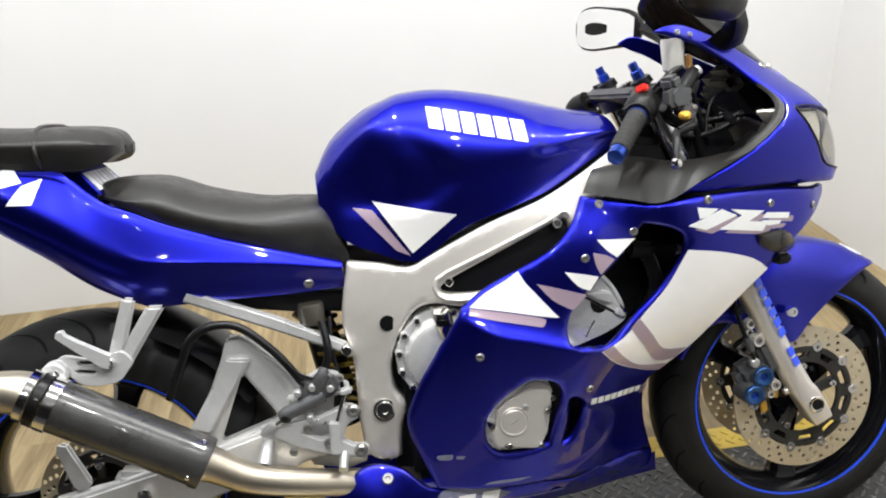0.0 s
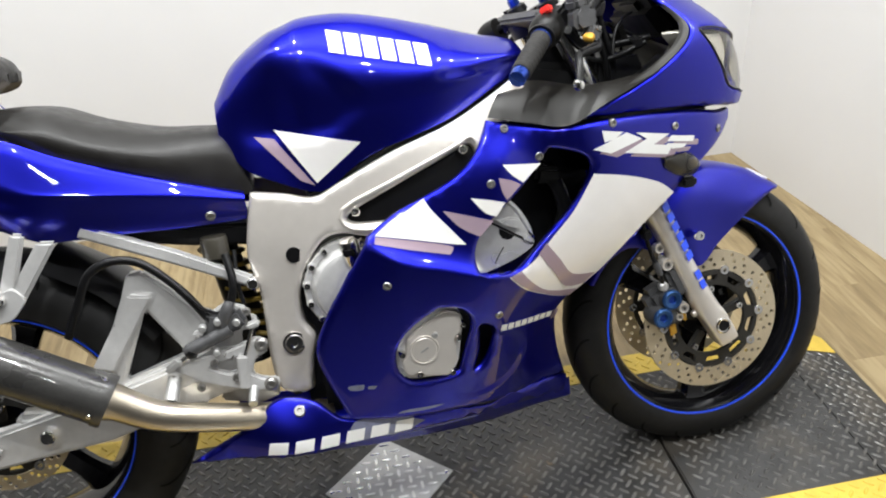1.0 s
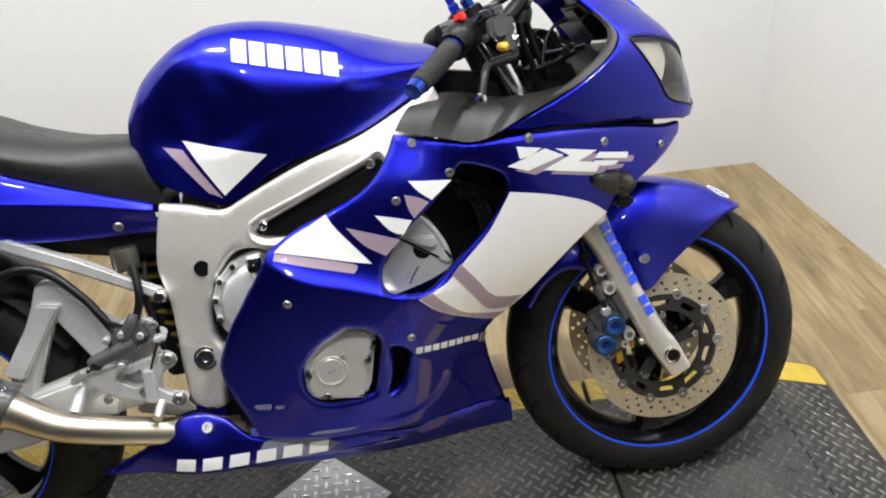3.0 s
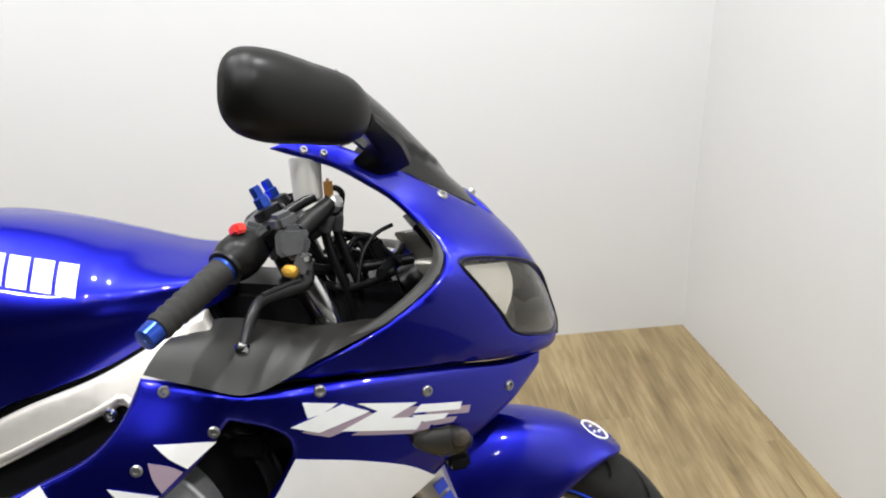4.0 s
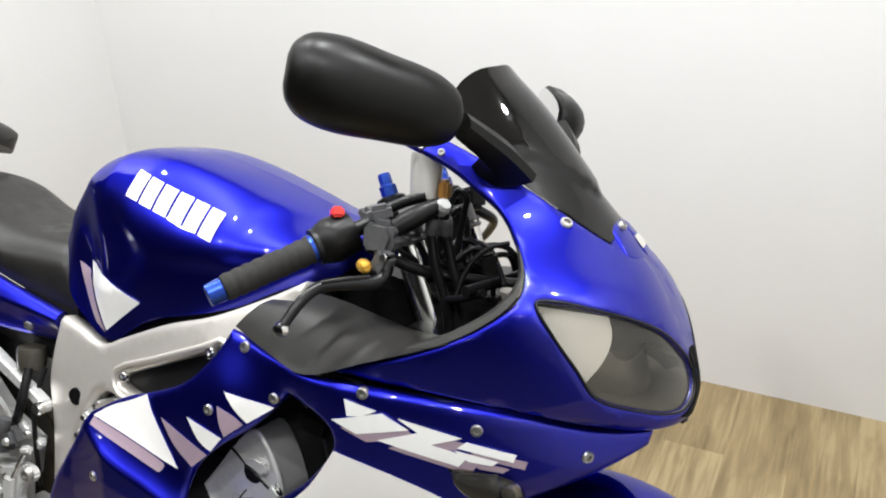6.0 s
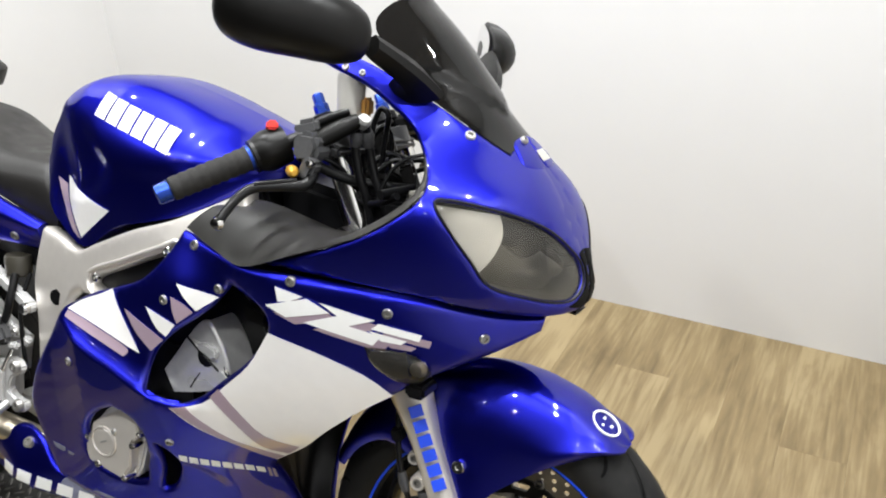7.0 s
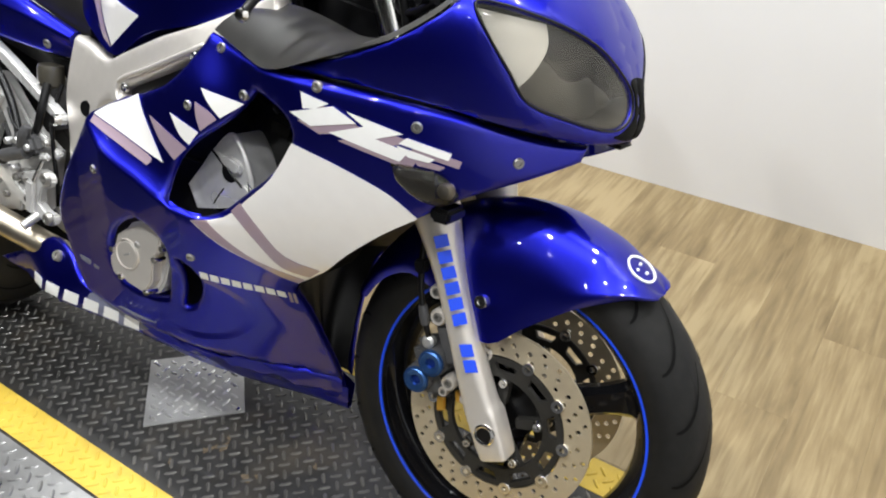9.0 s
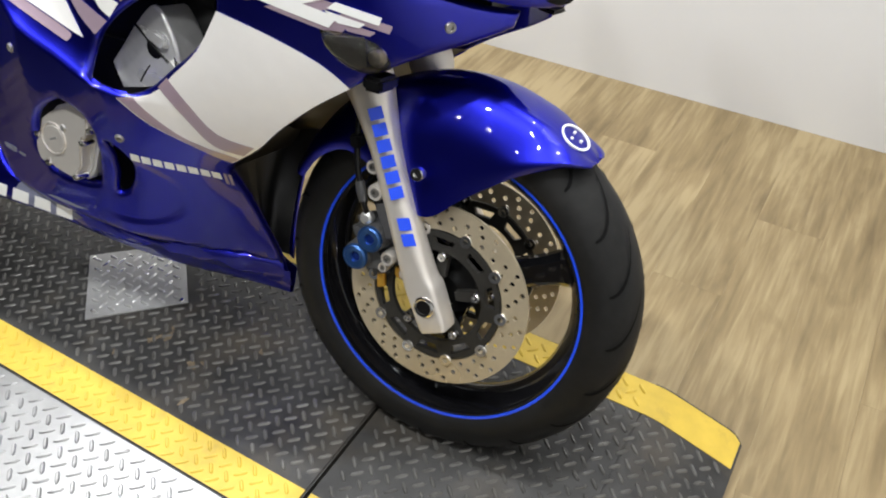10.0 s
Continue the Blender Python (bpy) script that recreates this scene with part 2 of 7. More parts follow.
def spline(points, per=6, closed=False):
    """Points of a smooth curve through the given ones; a point that ends in the word "s" is a sharp corner."""
    sharp = [p[-1] == "s" for p in points]
    pts = [Vector(p[:-1] if s else p) for p, s in zip(points, sharp)]
    n, out = len(pts), []
    for i in range(n if closed else n - 1):
        a, b = pts[i], pts[(i + 1) % n]
        before = pts[i - 1] if closed or i > 0 else a
        after = pts[(i + 2) % n] if closed or i + 2 < n else b
        ta = (b - a) * 0.6 if sharp[i] else (b - before) * 0.5
        tb = (b - a) * 0.6 if sharp[(i + 1) % n] else (after - a) * 0.5
        for k in range(per):
            s = k / per
            out.append(a * (2 * s ** 3 - 3 * s * s + 1) + ta * (s ** 3 - 2 * s * s + s) + b * (3 * s * s - 2 * s ** 3) + tb * (s ** 3 - s * s))
    if not closed:
        out.append(pts[-1])
    return out


def inside(x, y, ring):
    hit, j = False, len(ring) - 1
    for i in range(len(ring)):
        (xi, yi), (xj, yj) = ring[i], ring[j]
        if (yi > y) != (yj > y) and x < (xj - xi) * (y - yi) / (yj - yi) + xi:
            hit = not hit
        j = i
    return hit


def sheet(outline, surface, holes=(), step=0.02, thick=0.003, lift=0.0, round_edge=0.004, per=5, mirror=False, aspect=1.0, weld=False, lines=()):
    """A bmesh: the part of a surface(u, v) inside an outline, with thickness and rolled edges. mirror: on the bike's left instead."""
    from mathutils.geometry import delaunay_2d_cdt
    rings = [[tuple(p) for p in spline(r, per, True)] for r in (outline, *holes)]
    scaled = [[(u * aspect, v) for u, v in r] for r in rings]
    flat = np.array([p for r in scaled for p in r])
    seg_a = np.array([r[i] for r in scaled for i in range(len(r))])
    seg_b = np.array([r[(i + 1) % len(r)] for r in scaled for i in range(len(r))])

    def clear(p):
        d = seg_b - seg_a
        t = np.clip(((p - seg_a) * d).sum(1) / np.maximum((d * d).sum(1), 1e-12), 0, 1)
        return float(np.sqrt((((seg_a + d * t[:, None]) - p) ** 2).sum(1)).min())

    def within(p):
        return inside(p[0], p[1], scaled[0]) and not any(inside(p[0], p[1], r) for r in scaled[1:])

    pts, edges = [Vector(p) for p in flat], []
    k = 0
    for r in scaled:
        edges += [(k + i, k + (i + 1) % len(r)) for i in range(len(r))]
        k += len(r)
    border = len(pts)
    if round_edge:
        for r in scaled:
            for i in range(len(r)):
                a, b = Vector(r[i - 1]), Vector(r[(i + 1) % len(r)])
                t = (b - a)
                if t.length < 1e-7:
                    continue
                t.normalize()
                for off in (0.35, 1.0):
                    for sign in (1, -1):
                        q = Vector(r[i]) + Vector((-t.y, t.x)) * sign * off * round_edge
                        if within(q) and clear(np.array(q)) > off * round_edge * 0.8:
                            pts.append(q)
    creases = [(u * aspect, v) for line in lines for u, v in line]
    creases = [c for c in creases if within(c) and clear(np.array(c)) > max(0.004, round_edge * 1.5)]
    pts += [Vector(c) for c in creases]
    marks = np.array(creases) if creases else np.full((1, 2), 1e3)
    lo, hi = flat.min(0), flat.max(0)
    row = 0
    y = lo[1] + step / 2
    while y < hi[1]:
        x = lo[0] + step / 2 + (row % 2) * step / 2
        while x < hi[0]:
            q = np.array((x, y))
            if within(q) and clear(q) > max(step * 0.45, round_edge * 1.4) and np.hypot(*(marks - q).T).min() > step * 0.5:
                pts.append(Vector(q))
            x += step
        y += step * 0.87
        row += 1
    vs, _, fs, *_ = delaunay_2d_cdt(pts, edges, [], 0, 1e-6)
    fs = [f for f in fs if within(sum((vs[i] for i in f), Vector((0, 0))) / len(f))]
    bm = bmesh.new()
    flip = Matrix.Diagonal((1, -1, 1)) if mirror else Matrix.Identity(3)
    e = 1e-3
    front, back = [], []
    true = bm.verts.layers.float_vector.new("true_normal")
    for v in vs:
        u, w = v.x / aspect, v.y
        p = surface(u, w)
        n = (surface(u + e, w) - surface(u - e, w)).cross(surface(u, w + e) - surface(u, w - e))
        n = n.normalized() if n.length > 1e-12 else Vector((1, 0, 0))
        if n.y > 1e-9 and abs(n.y) > 0.02 or (abs(n.y) <= 0.02 and n.x < 0):
            n = -n
        drop = 0.0
        if round_edge:
            d = min(clear(np.array(v)) / round_edge, 1.0)
            drop = round_edge * (1 - math.sqrt(max(0.0, 1 - (1 - d) ** 2)))
        if weld and abs(v.x) < 1e-6:
            drop = 0.0
        front.append(bm.verts.new(flip @ (p + n * (lift - drop))))
        if drop == 0.0:
            front[-1][true] = flip @ n
        back.append(bm.verts.new(flip @ (p + n * (lift - thick - (round_edge if round_edge else 0)))))
    for f in fs:
        bm.faces.new([front[i] for i in f])
        bm.faces.new([back[i] for i in reversed(f)])
    count = {}
    for f in fs:
        for i in range(len(f)):
            a, b = f[i], f[(i + 1) % len(f)]
            count[(a, b)] = count.get((a, b), 0) + 1
    for a, b in count:
        if (b, a) not in count:
            if weld and abs(vs[a].x) < 1e-6 and abs(vs[b].x) < 1e-6:
                continue
            bm.faces.new([front[b], front[a], back[a], back[b]])
    return bm


def join(*bms):
    """One bmesh out of several."""
    out = bmesh.new()
    for b in bms:
        data = bpy.data.meshes.new("joined")
        b.to_mesh(data)
        b.free()
        out.from_mesh(data)
        bpy.data.meshes.remove(data)
    return out


def loft(rows, per_u=4, per_v=4, closed=False, caps=True, mirror_y=False):
    """A skin through rows of points. mirror_y: the rows are right halves from the middle outwards, doubled to the left."""
    fine = [spline(r, per_v, closed) for r in rows]
    cols = [spline([tuple(r[j]) for r in fine], per_u) for j in range(len(fine[0]))]
    grid = [[c[i] for c in cols] for i in range(len(cols[0]))]
    if mirror_y:
        grid = [[Vector((p.x, -p.y, p.z)) for p in reversed(r[1:])] + r for r in grid]
    bm = bmesh.new()
    vs = [[bm.verts.new(p) for p in r] for r in grid]
    m = len(vs[0])
    for i in range(len(vs) - 1):
        for j in range(m if closed else m - 1):
            bm.faces.new([vs[i][j], vs[i][(j + 1) % m], vs[i + 1][(j + 1) % m], vs[i + 1][j]])
    if caps:
        for r in (vs[0], vs[-1]):
            bm.faces.new(r)
        if not closed:
            bm.faces.new([r[0] for r in vs] + [r[-1] for r in reversed(vs)])
    bmesh.ops.remove_doubles(bm, verts=bm.verts, dist=1e-5)
    return bm


def tube(points, radius, sides=10, per=5, flat=1.0, caps=True):
    """A pipe along a smooth line; radius may be one number or one for each point."""
    path = spline(points, per)
    sides = max(sides, 12)
    radii = radius if isinstance(radius, (list, tuple)) else [radius] * len(points)
    rr = [v[0] for v in spline([(r, 0, 0) for r in radii], per)]
    bm, rings, up = bmesh.new(), [], None
    for i, p in enumerate(path):
        t = (path[min(i + 1, len(path) - 1)] - path[max(i - 1, 0)]).normalized()
        if up is None:
            up = Vector((0, 0, 1)) if abs(t.z) < 0.9 else Vector((1, 0, 0))
        side_v = t.cross(up).normalized()
        up = side_v.cross(t).normalized()
        rings.append([bm.verts.new(p + (side_v * math.cos(2 * math.pi * k / sides) * flat + up * math.sin(2 * math.pi * k / sides)) * rr[i]) for k in range(sides)])
    for a, b in zip(rings, rings[1:]):
        for k in range(sides):
            bm.faces.new([a[k], a[(k + 1) % sides], b[(k + 1) % sides], b[k]])
    if caps:
        bm.faces.new(rings[0]), bm.faces.new(rings[-1])
    return bm


def lathe(profile, centre, axis=(0, -1, 0), sides=32, closed=False, arc=1.0):
    """A turned shape: profile rows are (radius, distance along the axis)."""
    axis = Vector(axis).normalized()
    a = axis.cross(Vector((0, 0, 1))) if abs(axis.z) < 0.9 else axis.cross(Vector((1, 0, 0)))
    a.normalize()
    b = axis.cross(a)
    bm, rings = bmesh.new(), []
    for r, h in profile:
        rings.append([bm.verts.new(Vector(centre) + axis * h + (a * math.cos(2 * math.pi * k / sides) + b * math.sin(2 * math.pi * k / sides)) * max(r, 1e-5)) for k in range(sides)])
    n = len(rings)
    for i in range(n if closed else n - 1):
        p, q = rings[i], rings[(i + 1) % n]
        for k in range(sides):
            bm.faces.new([p[k], p[(k + 1) % sides], q[(k + 1) % sides], q[k]])
    bmesh.ops.remove_doubles(bm, verts=bm.verts, dist=2e-5)
    return bm


def prism(outline, y0, y1, bevel=0.003, per=1, holes=()):
    """A plate cut to an outline of (x, z), between two distances to the right of the bike's middle."""
    from mathutils.geometry import delaunay_2d_cdt
    rings = [[tuple(p) for p in (spline(r, per, True) if per > 1 else [Vector(q[:2]) for q in r])] for r in (outline, *holes)]
    pts = [Vector(p) for r in rings for p in r]
    edges, k = [], 0
    for r in rings:
        edges += [(k + i, k + (i + 1) % len(r)) for i in range(len(r))]
        k += len(r)
    vs, _, fs, *_ = delaunay_2d_cdt(pts, edges, [], 0, 1e-6)
    bm = bmesh.new()
    lower = [bm.verts.new((v.x, -y0, v.y)) for v in vs]
    keep = []
    for f in fs:
        c = sum((vs[i] for i in f), Vector((0, 0))) / len(f)
        if inside(c.x, c.y, rings[0]) and not any(inside(c.x, c.y, r) for r in rings[1:]):
            keep.append(bm.faces.new([lower[i] for i in f]))
    bmesh.ops.dissolve_limit(bm, angle_limit=0.01, verts=bm.verts, edges=bm.edges)
    out = bmesh.ops.extrude_face_region(bm, geom=bm.faces[:])
    bmesh.ops.translate(bm, verts=[v for v in out["geom"] if isinstance(v, bmesh.types.BMVert)], vec=(0, -(y1 - y0), 0))
    bmesh.ops.recalc_face_normals(bm, faces=bm.faces)
    if bevel:
        sharp = [e for e in bm.edges if len(e.link_faces) == 2 and e.calc_face_angle(0) > 0.7]
        bmesh.ops.bevel(bm, geom=sharp, offset=bevel, segments=2, affect="EDGES", clamp_overlap=True)
    return bm


def block(size, centre, bevel=0.004, turn=(0, 0, 0)):
    """A box with rounded edges."""
    bm = bmesh.new()
    bmesh.ops.create_cube(bm, size=1.0)
    bmesh.ops.scale(bm, verts=bm.verts, vec=size)
    if bevel:
        bmesh.ops.bevel(bm, geom=bm.edges[:], offset=bevel, segments=2, affect="EDGES", clamp_overlap=True)
    bmesh.ops.transform(bm, verts=bm.verts, matrix=pose(*centre, *turn))
    return bm

# Smooth surfaces of the bodywork, in the bike's own axes (x forward, y to its left, z up), right side.
def ease(z, table):
    """A value read smoothly off (z, value) rows."""
    zs, vs = [r[0] for r in table], [r[1] for r in table]
    if z <= zs[0]:
        return vs[0]
    if z >= zs[-1]:
        return vs[-1]
    i = max(k for k in range(len(zs) - 1) if zs[k] <= z)
    slope = lambda k: (vs[min(k + 1, len(vs) - 1)] - vs[max(k - 1, 0)]) / (zs[min(k + 1, len(zs) - 1)] - zs[max(k - 1, 0)])
    h = zs[i + 1] - zs[i]
    s = (z - zs[i]) / h
    return ((1 + 2 * s) * (1 - s) ** 2 * vs[i] + s * (1 - s) ** 2 * h * slope(i)
            + s * s * (3 - 2 * s) * vs[i + 1] + s * s * (s - 1) * h * slope(i + 1))


NOSE_X = [(0.70, 0.772), (0.745, 0.783), (0.80, 0.768), (0.855, 0.740), (0.90, 0.709), (0.945, 0.664), (1.0, 0.612), (1.045, 0.574), (1.09, 0.532), (1.14, 0.472)]
NOSE_W = [(0.70, 0.206), (0.735, 0.215), (0.78, 0.226), (0.83, 0.232), (0.87, 0.230), (0.91, 0.196), (0.95, 0.162), (1.0, 0.152), (1.05, 0.132), (1.14, 0.09)]
NOSE_N = [(0.70, 2.3), (0.77, 2.6), (0.87, 3.2), (0.92, 2.5), (0.97, 2.1), (1.14, 2.0)]


def mellow(z, table):
    """The same, averaged over a few centimetres, so that no knot shows in the gloss."""
    return sum(k * ease(z + d, table) for d, k in ((-0.024, 1), (-0.012, 2), (0, 3), (0.012, 2), (0.024, 1))) / 9


def nose(a, z):
    """The upper cowl: a is 0 at the front's middle and 1 where the side runs straight back."""
    t, n = a * math.pi / 2, mellow(z, NOSE_N)
    x0 = 0.35
    x = x0 + (mellow(z, NOSE_X) - x0) * max(math.cos(t), 0.0) ** (2 / n)
    return Vector((x, -mellow(z, NOSE_W) * max(math.sin(t), 0.0) ** (2 / n), z))


def plate(knots, stiff=0.002):
    """A smooth sheet y(x, z) through a few knots (x, z, half width)."""
    k = np.array(knots)
    n = len(k)
    bend = lambda r: np.where(r > 0, r * r * np.log(np.maximum(r, 1e-9)), 0.0)
    m = np.zeros((n + 3, n + 3))
    m[:n, :n] = bend(np.linalg.norm(k[:, None, :2] - k[None, :, :2], axis=2)) + np.eye(n) * stiff
    m[:n, n], m[:n, n + 1:], m[n, :n], m[n + 1:, :n] = 1, k[:, :2], 1, k[:, :2].T
    c = np.linalg.solve(m, np.r_[k[:, 2], 0, 0, 0])

    def sheet(x, z):
        r = np.hypot(k[:, 0] - x, k[:, 1] - z)
        return Vector((x, -float(bend(r) @ c[:n] + c[n] + c[n + 1] * x + c[n + 2] * z), z))
    return sheet


side_base = plate([
    (0.389, 0.658, 0.226), (0.57, 0.584, 0.168), (0.204, 0.507, 0.222), (0.153, 0.57, 0.22), (0.093, 0.663, 0.215), (0.233, 0.7, 0.234),
    (0.304, 0.685, 0.215), (0.173, 0.651, 0.228), (0.062, 0.389, 0.2), (0.394, 0.696, 0.232), (0.613, 0.685, 0.176), (0.353, 0.745, 0.237),
    (0.563, 0.712, 0.197), (0.681, 0.686, 0.14), (0.246, 0.754, 0.205), (0.01, 0.524, 0.221), (0.202, 0.428, 0.198), (-0.116, 0.43, 0.199),
    (0.753, 0.705, 0.06), (0.40, 0.149, 0.012), (0.359, 0.28, 0.050), (0.38, 0.200, 0.016), (0.25, 0.30, 0.128), (0.532, 0.641, 0.195), (0.0, 0.2, 0.16), (0.359, 0.406, 0.133), (0.346, 0.352, 0.088), (0.2, 0.25, 0.135), (0.45, 0.5, 0.17), (-0.1, 0.25, 0.17)])
RIDGE = [(-0.03, 0.615), (0.0, 0.588), (0.05, 0.558), (0.11, 0.538), (0.16, 0.520), (0.22, 0.508), (0.30, 0.498)]


def side(x, z):
    """The side fairing: the flame panel lies back above a ridge, the lower panel stands proud of it."""
    d = z - ease(x, RIDGE)
    h = 0.020 * min(max((x + 0.05) / 0.08, 0), 1) * min(max((0.30 - x) / 0.10, 0), 1)
    r = math.hypot((x - 0.165) / 0.097, (z - 0.326) / 0.066)
    dish = min(max((1.12 - r) / 0.26, 0), 1)
    dish = 0.0045 * dish * dish * (3 - 2 * dish) * min(max((x - 0.11) / 0.05, 0), 1)
    return side_base(x, z) + Vector((0, dish - h * (math.exp(-d / 0.020) if d > 0 else math.exp(d / 0.14)), 0))


frame_side = plate([(-0.16, 0.417, 0.121), (-0.134, 0.58, 0.13), (-0.017, 0.642, 0.146), (0.176, 0.729, 0.19), (0.27, 0.81, 0.165), (-0.17, 0.33, 0.12), (0.05, 0.74, 0.15), (-0.15, 0.69, 0.118)])

# ---- the room ----
FLOOR = -0.06
WEST_END, WOOD_END = 0.15, -0.95


def slab(name, lo, hi, mat, label, category, bevel=0.0):
    size = [b - a for a, b in zip(lo, hi)]
    ob = part(name, block(size, [(a + b) / 2 for a, b in zip(lo, hi)], bevel), mat)
    return tagged(ob, label, category, kind="structure")


floor = slab("floor", (-1.75, WOOD_END, FLOOR - 0.1), (2.6, 1.5, FLOOR - 0.003), GAP, "wood-look vinyl plank floor with tan streaked grain", "floor")
slab("floor_concrete", (-4.2, -6.0, FLOOR - 0.1), (2.6, WOOD_END, FLOOR), CONCRETE, "dark grey concrete floor outside the booth", "floor")
slab("floor_concrete", (-4.2, WOOD_END, FLOOR - 0.1), (-1.75, WEST_END + 0.1, FLOOR), CONCRETE, "dark grey concrete floor outside the booth", "floor")
slab("wall_north", (-1.75, 1.36, FLOOR - 0.1), (1.62, 1.5, CEILING + 0.1), WALL, "plain white painted wall behind the motorcycle", "wall")
slab("wall_west", (-1.75, WEST_END, FLOOR - 0.1), (-1.55, 1.36, CEILING + 0.1), WALL, "plain white painted side wall", "wall")
slab("wall_far_west", (-4.2, -6.0, FLOOR - 0.1), (-4.0, WEST_END, CEILING + 0.1), DARKWALL, "dim grey wall of the dark room beside the booth", "wall")
slab("wall_return", (-4.2, WEST_END, FLOOR - 0.1), (-1.75, WEST_END + 0.1, CEILING + 0.1), DARKWALL, "dim grey wall beside the booth", "wall")
slab("wall_south", (-4.2, -6.2, FLOOR - 0.1), (2.6, -6.0, CEILING + 0.1), DARKWALL, "dim grey wall across the room", "wall")
slab("ceiling", (-4.2, -6.2, CEILING), (2.7, 1.6, CEILING + 0.1), CEIL, "plain grey ceiling", "ceiling")
EAST = [(1.492, 1.36), (2.17, -6.0)]
bm = bmesh.new()
corners = [(EAST[0][0], 1.36), (EAST[1][0], -6.0), (EAST[1][0] + 0.2, -6.0), (EAST[0][0] + 0.128, 1.36)]
low = [bm.verts.new((x, y, FLOOR - 0.1)) for x, y in corners]
high = [bm.verts.new((x, y, CEILING + 0.1)) for x, y in corners]
bm.faces.new(low), bm.faces.new(high)
for i in range(4):
    bm.faces.new([low[i], low[(i + 1) % 4], high[(i + 1) % 4], high[i]])
tagged(part("wall_east", bm, WALL), "plain white painted end wall beside the front wheel", "wall", kind="structure")

# ---- the lift table ----
NEAR, FAR, BACK_END, SEAM = -0.332, 0.250, -1.35, 0.590


def ground_prism(outline, z0, z1, bevel=0.003):
    bm = bmesh.new()
    face = bm.faces.new([bm.verts.new((x, y, z0)) for x, y in outline])
    out = bmesh.ops.extrude_face_region(bm, geom=[face])
    bmesh.ops.translate(bm, verts=[v for v in out["geom"] if isinstance(v, bmesh.types.BMVert)], vec=(0, 0, z1 - z0))
    bmesh.ops.recalc_face_normals(bm, faces=bm.faces)
    if bevel:
        bmesh.ops.bevel(bm, geom=bm.edges[:], offset=bevel, segments=2, affect="EDGES", clamp_overlap=True)
    return bm


def lugs(x0, x1, y0, y1, z, pitch, allowed, size=(0.0255, 0.0072, 0.0024), turn=45):
    """Raised tread bars that lie two ways round by turns, joined."""
    bm = bmesh.new()
    l, w, h = size
    ring = [(-l / 2, 0), (-l * 0.30, -w / 2), (l * 0.30, -w / 2), (l / 2, 0), (l * 0.30, w / 2), (-l * 0.30, w / 2)]
    for k in (0, 1):
        a = radians(turn + 90 * k)
        c, s = math.cos(a), math.sin(a)
        for i in range(int((x1 - x0) / pitch) + 1):
            for j in range(int((y1 - y0) / pitch) + 1):
                x, y = x0 + (i + 0.5 * k) * pitch, y0 + (j + 0.5 * k) * pitch
                if not allowed(x, y):
                    continue
                base = [bm.verts.new((x + p * c - q * s, y + p * s + q * c, z)) for p, q in ring]
                top = [bm.verts.new((x + p * 0.74 * c - q * 0.42 * s, y + p * 0.74 * s + q * 0.42 * c, z + h)) for p, q in ring]
                bm.faces.new(top)
                for e in range(6):
                    bm.faces.new([base[e], base[(e + 1) % 6], top[(e + 1) % 6], top[e]])
    return bm


lift = tagged(new("lift_table"), "black tread-plate motorcycle lift table with yellow safety edges", "lift table")
lift.location = (0, 0, -0.011)
part("deck", ground_prism([(BACK_END, NEAR), (SEAM - 0.003, NEAR), (SEAM - 0.003, FAR), (BACK_END, FAR)], FLOOR + 0.009, 0.0), DARKPLATE, lift, "black coated tread plate")
FOLD, TIP, FALL = 1.000, 1.172, 0.30


def drop(x):
    """How far the front flap has sunk below the deck: a round bend, then a straight fall."""
    d, r = x - FOLD, 0.045
    return 0.0 if d < 0 else FALL * d * d / (2 * r) if d < r else FALL * (d - r / 2)


def folded(bm):
    for v in bm.verts:
        v.co.z -= drop(v.co.x)
    return bm


def ribbon(x0, x1, near, far, z0, z1):
    """A plate along the bent front of the table, with rounded outer corners."""
    xs = [x0 + (x1 - x0) * k / 16 for k in range(17)]
    bm, rows = bmesh.new(), []
    for x in xs:
        cut_in = 0.018 * max(0.0, 1 - (TIP - x) / 0.024) ** 2
        rows.append([bm.verts.new((x, y, z)) for y, z in ((near + (cut_in if near < NEAR + 0.03 else 0), z1), (far - (cut_in if far > FAR - 0.03 else 0), z1), (far - (cut_in if far > FAR - 0.03 else 0), z0), (near + (cut_in if near < NEAR + 0.03 else 0), z0))])
    for p, q in zip(rows, rows[1:]):
        for k in range(4):
            bm.faces.new([p[k], p[(k + 1) % 4], q[(k + 1) % 4], q[k]])
    bm.faces.new(rows[0]), bm.faces.new(rows[-1])
    return folded(bm)


part("front_deck", ground_prism([(SEAM + 0.003, NEAR), (FOLD, NEAR), (FOLD, FAR), (SEAM + 0.003, FAR)], FLOOR + 0.009, 0.0), DARKPLATE, lift, "black coated tread plate")
part("front_flap", ribbon(FOLD + 0.0005, TIP, NEAR, FAR, -0.005, 0.0), DARKPLATE, lift, "black coated flap sloping to the floor")
STRIPE = 0.078
for name, x0, x1 in (("edge_trim", BACK_END + 0.004, SEAM - 0.007), ("edge_trim", SEAM + 0.007, FOLD)):
    part(name, block((x1 - x0, 0.003, 0.046), ((x0 + x1) / 2, NEAR - 0.0012, -0.026), 0.001), EDGE, lift, "dull raw metal side skirt")
part("edge_trim", prism([(FOLD + 0.001, -0.006), (FOLD + 0.045, -0.0125), (TIP - 0.03, -0.0415), (TIP - 0.03, -0.050), (FOLD + 0.001, -0.050)], -NEAR - 0.006, -NEAR - 0.001, 0.0006), EDGE, lift, "dull raw metal side skirt")
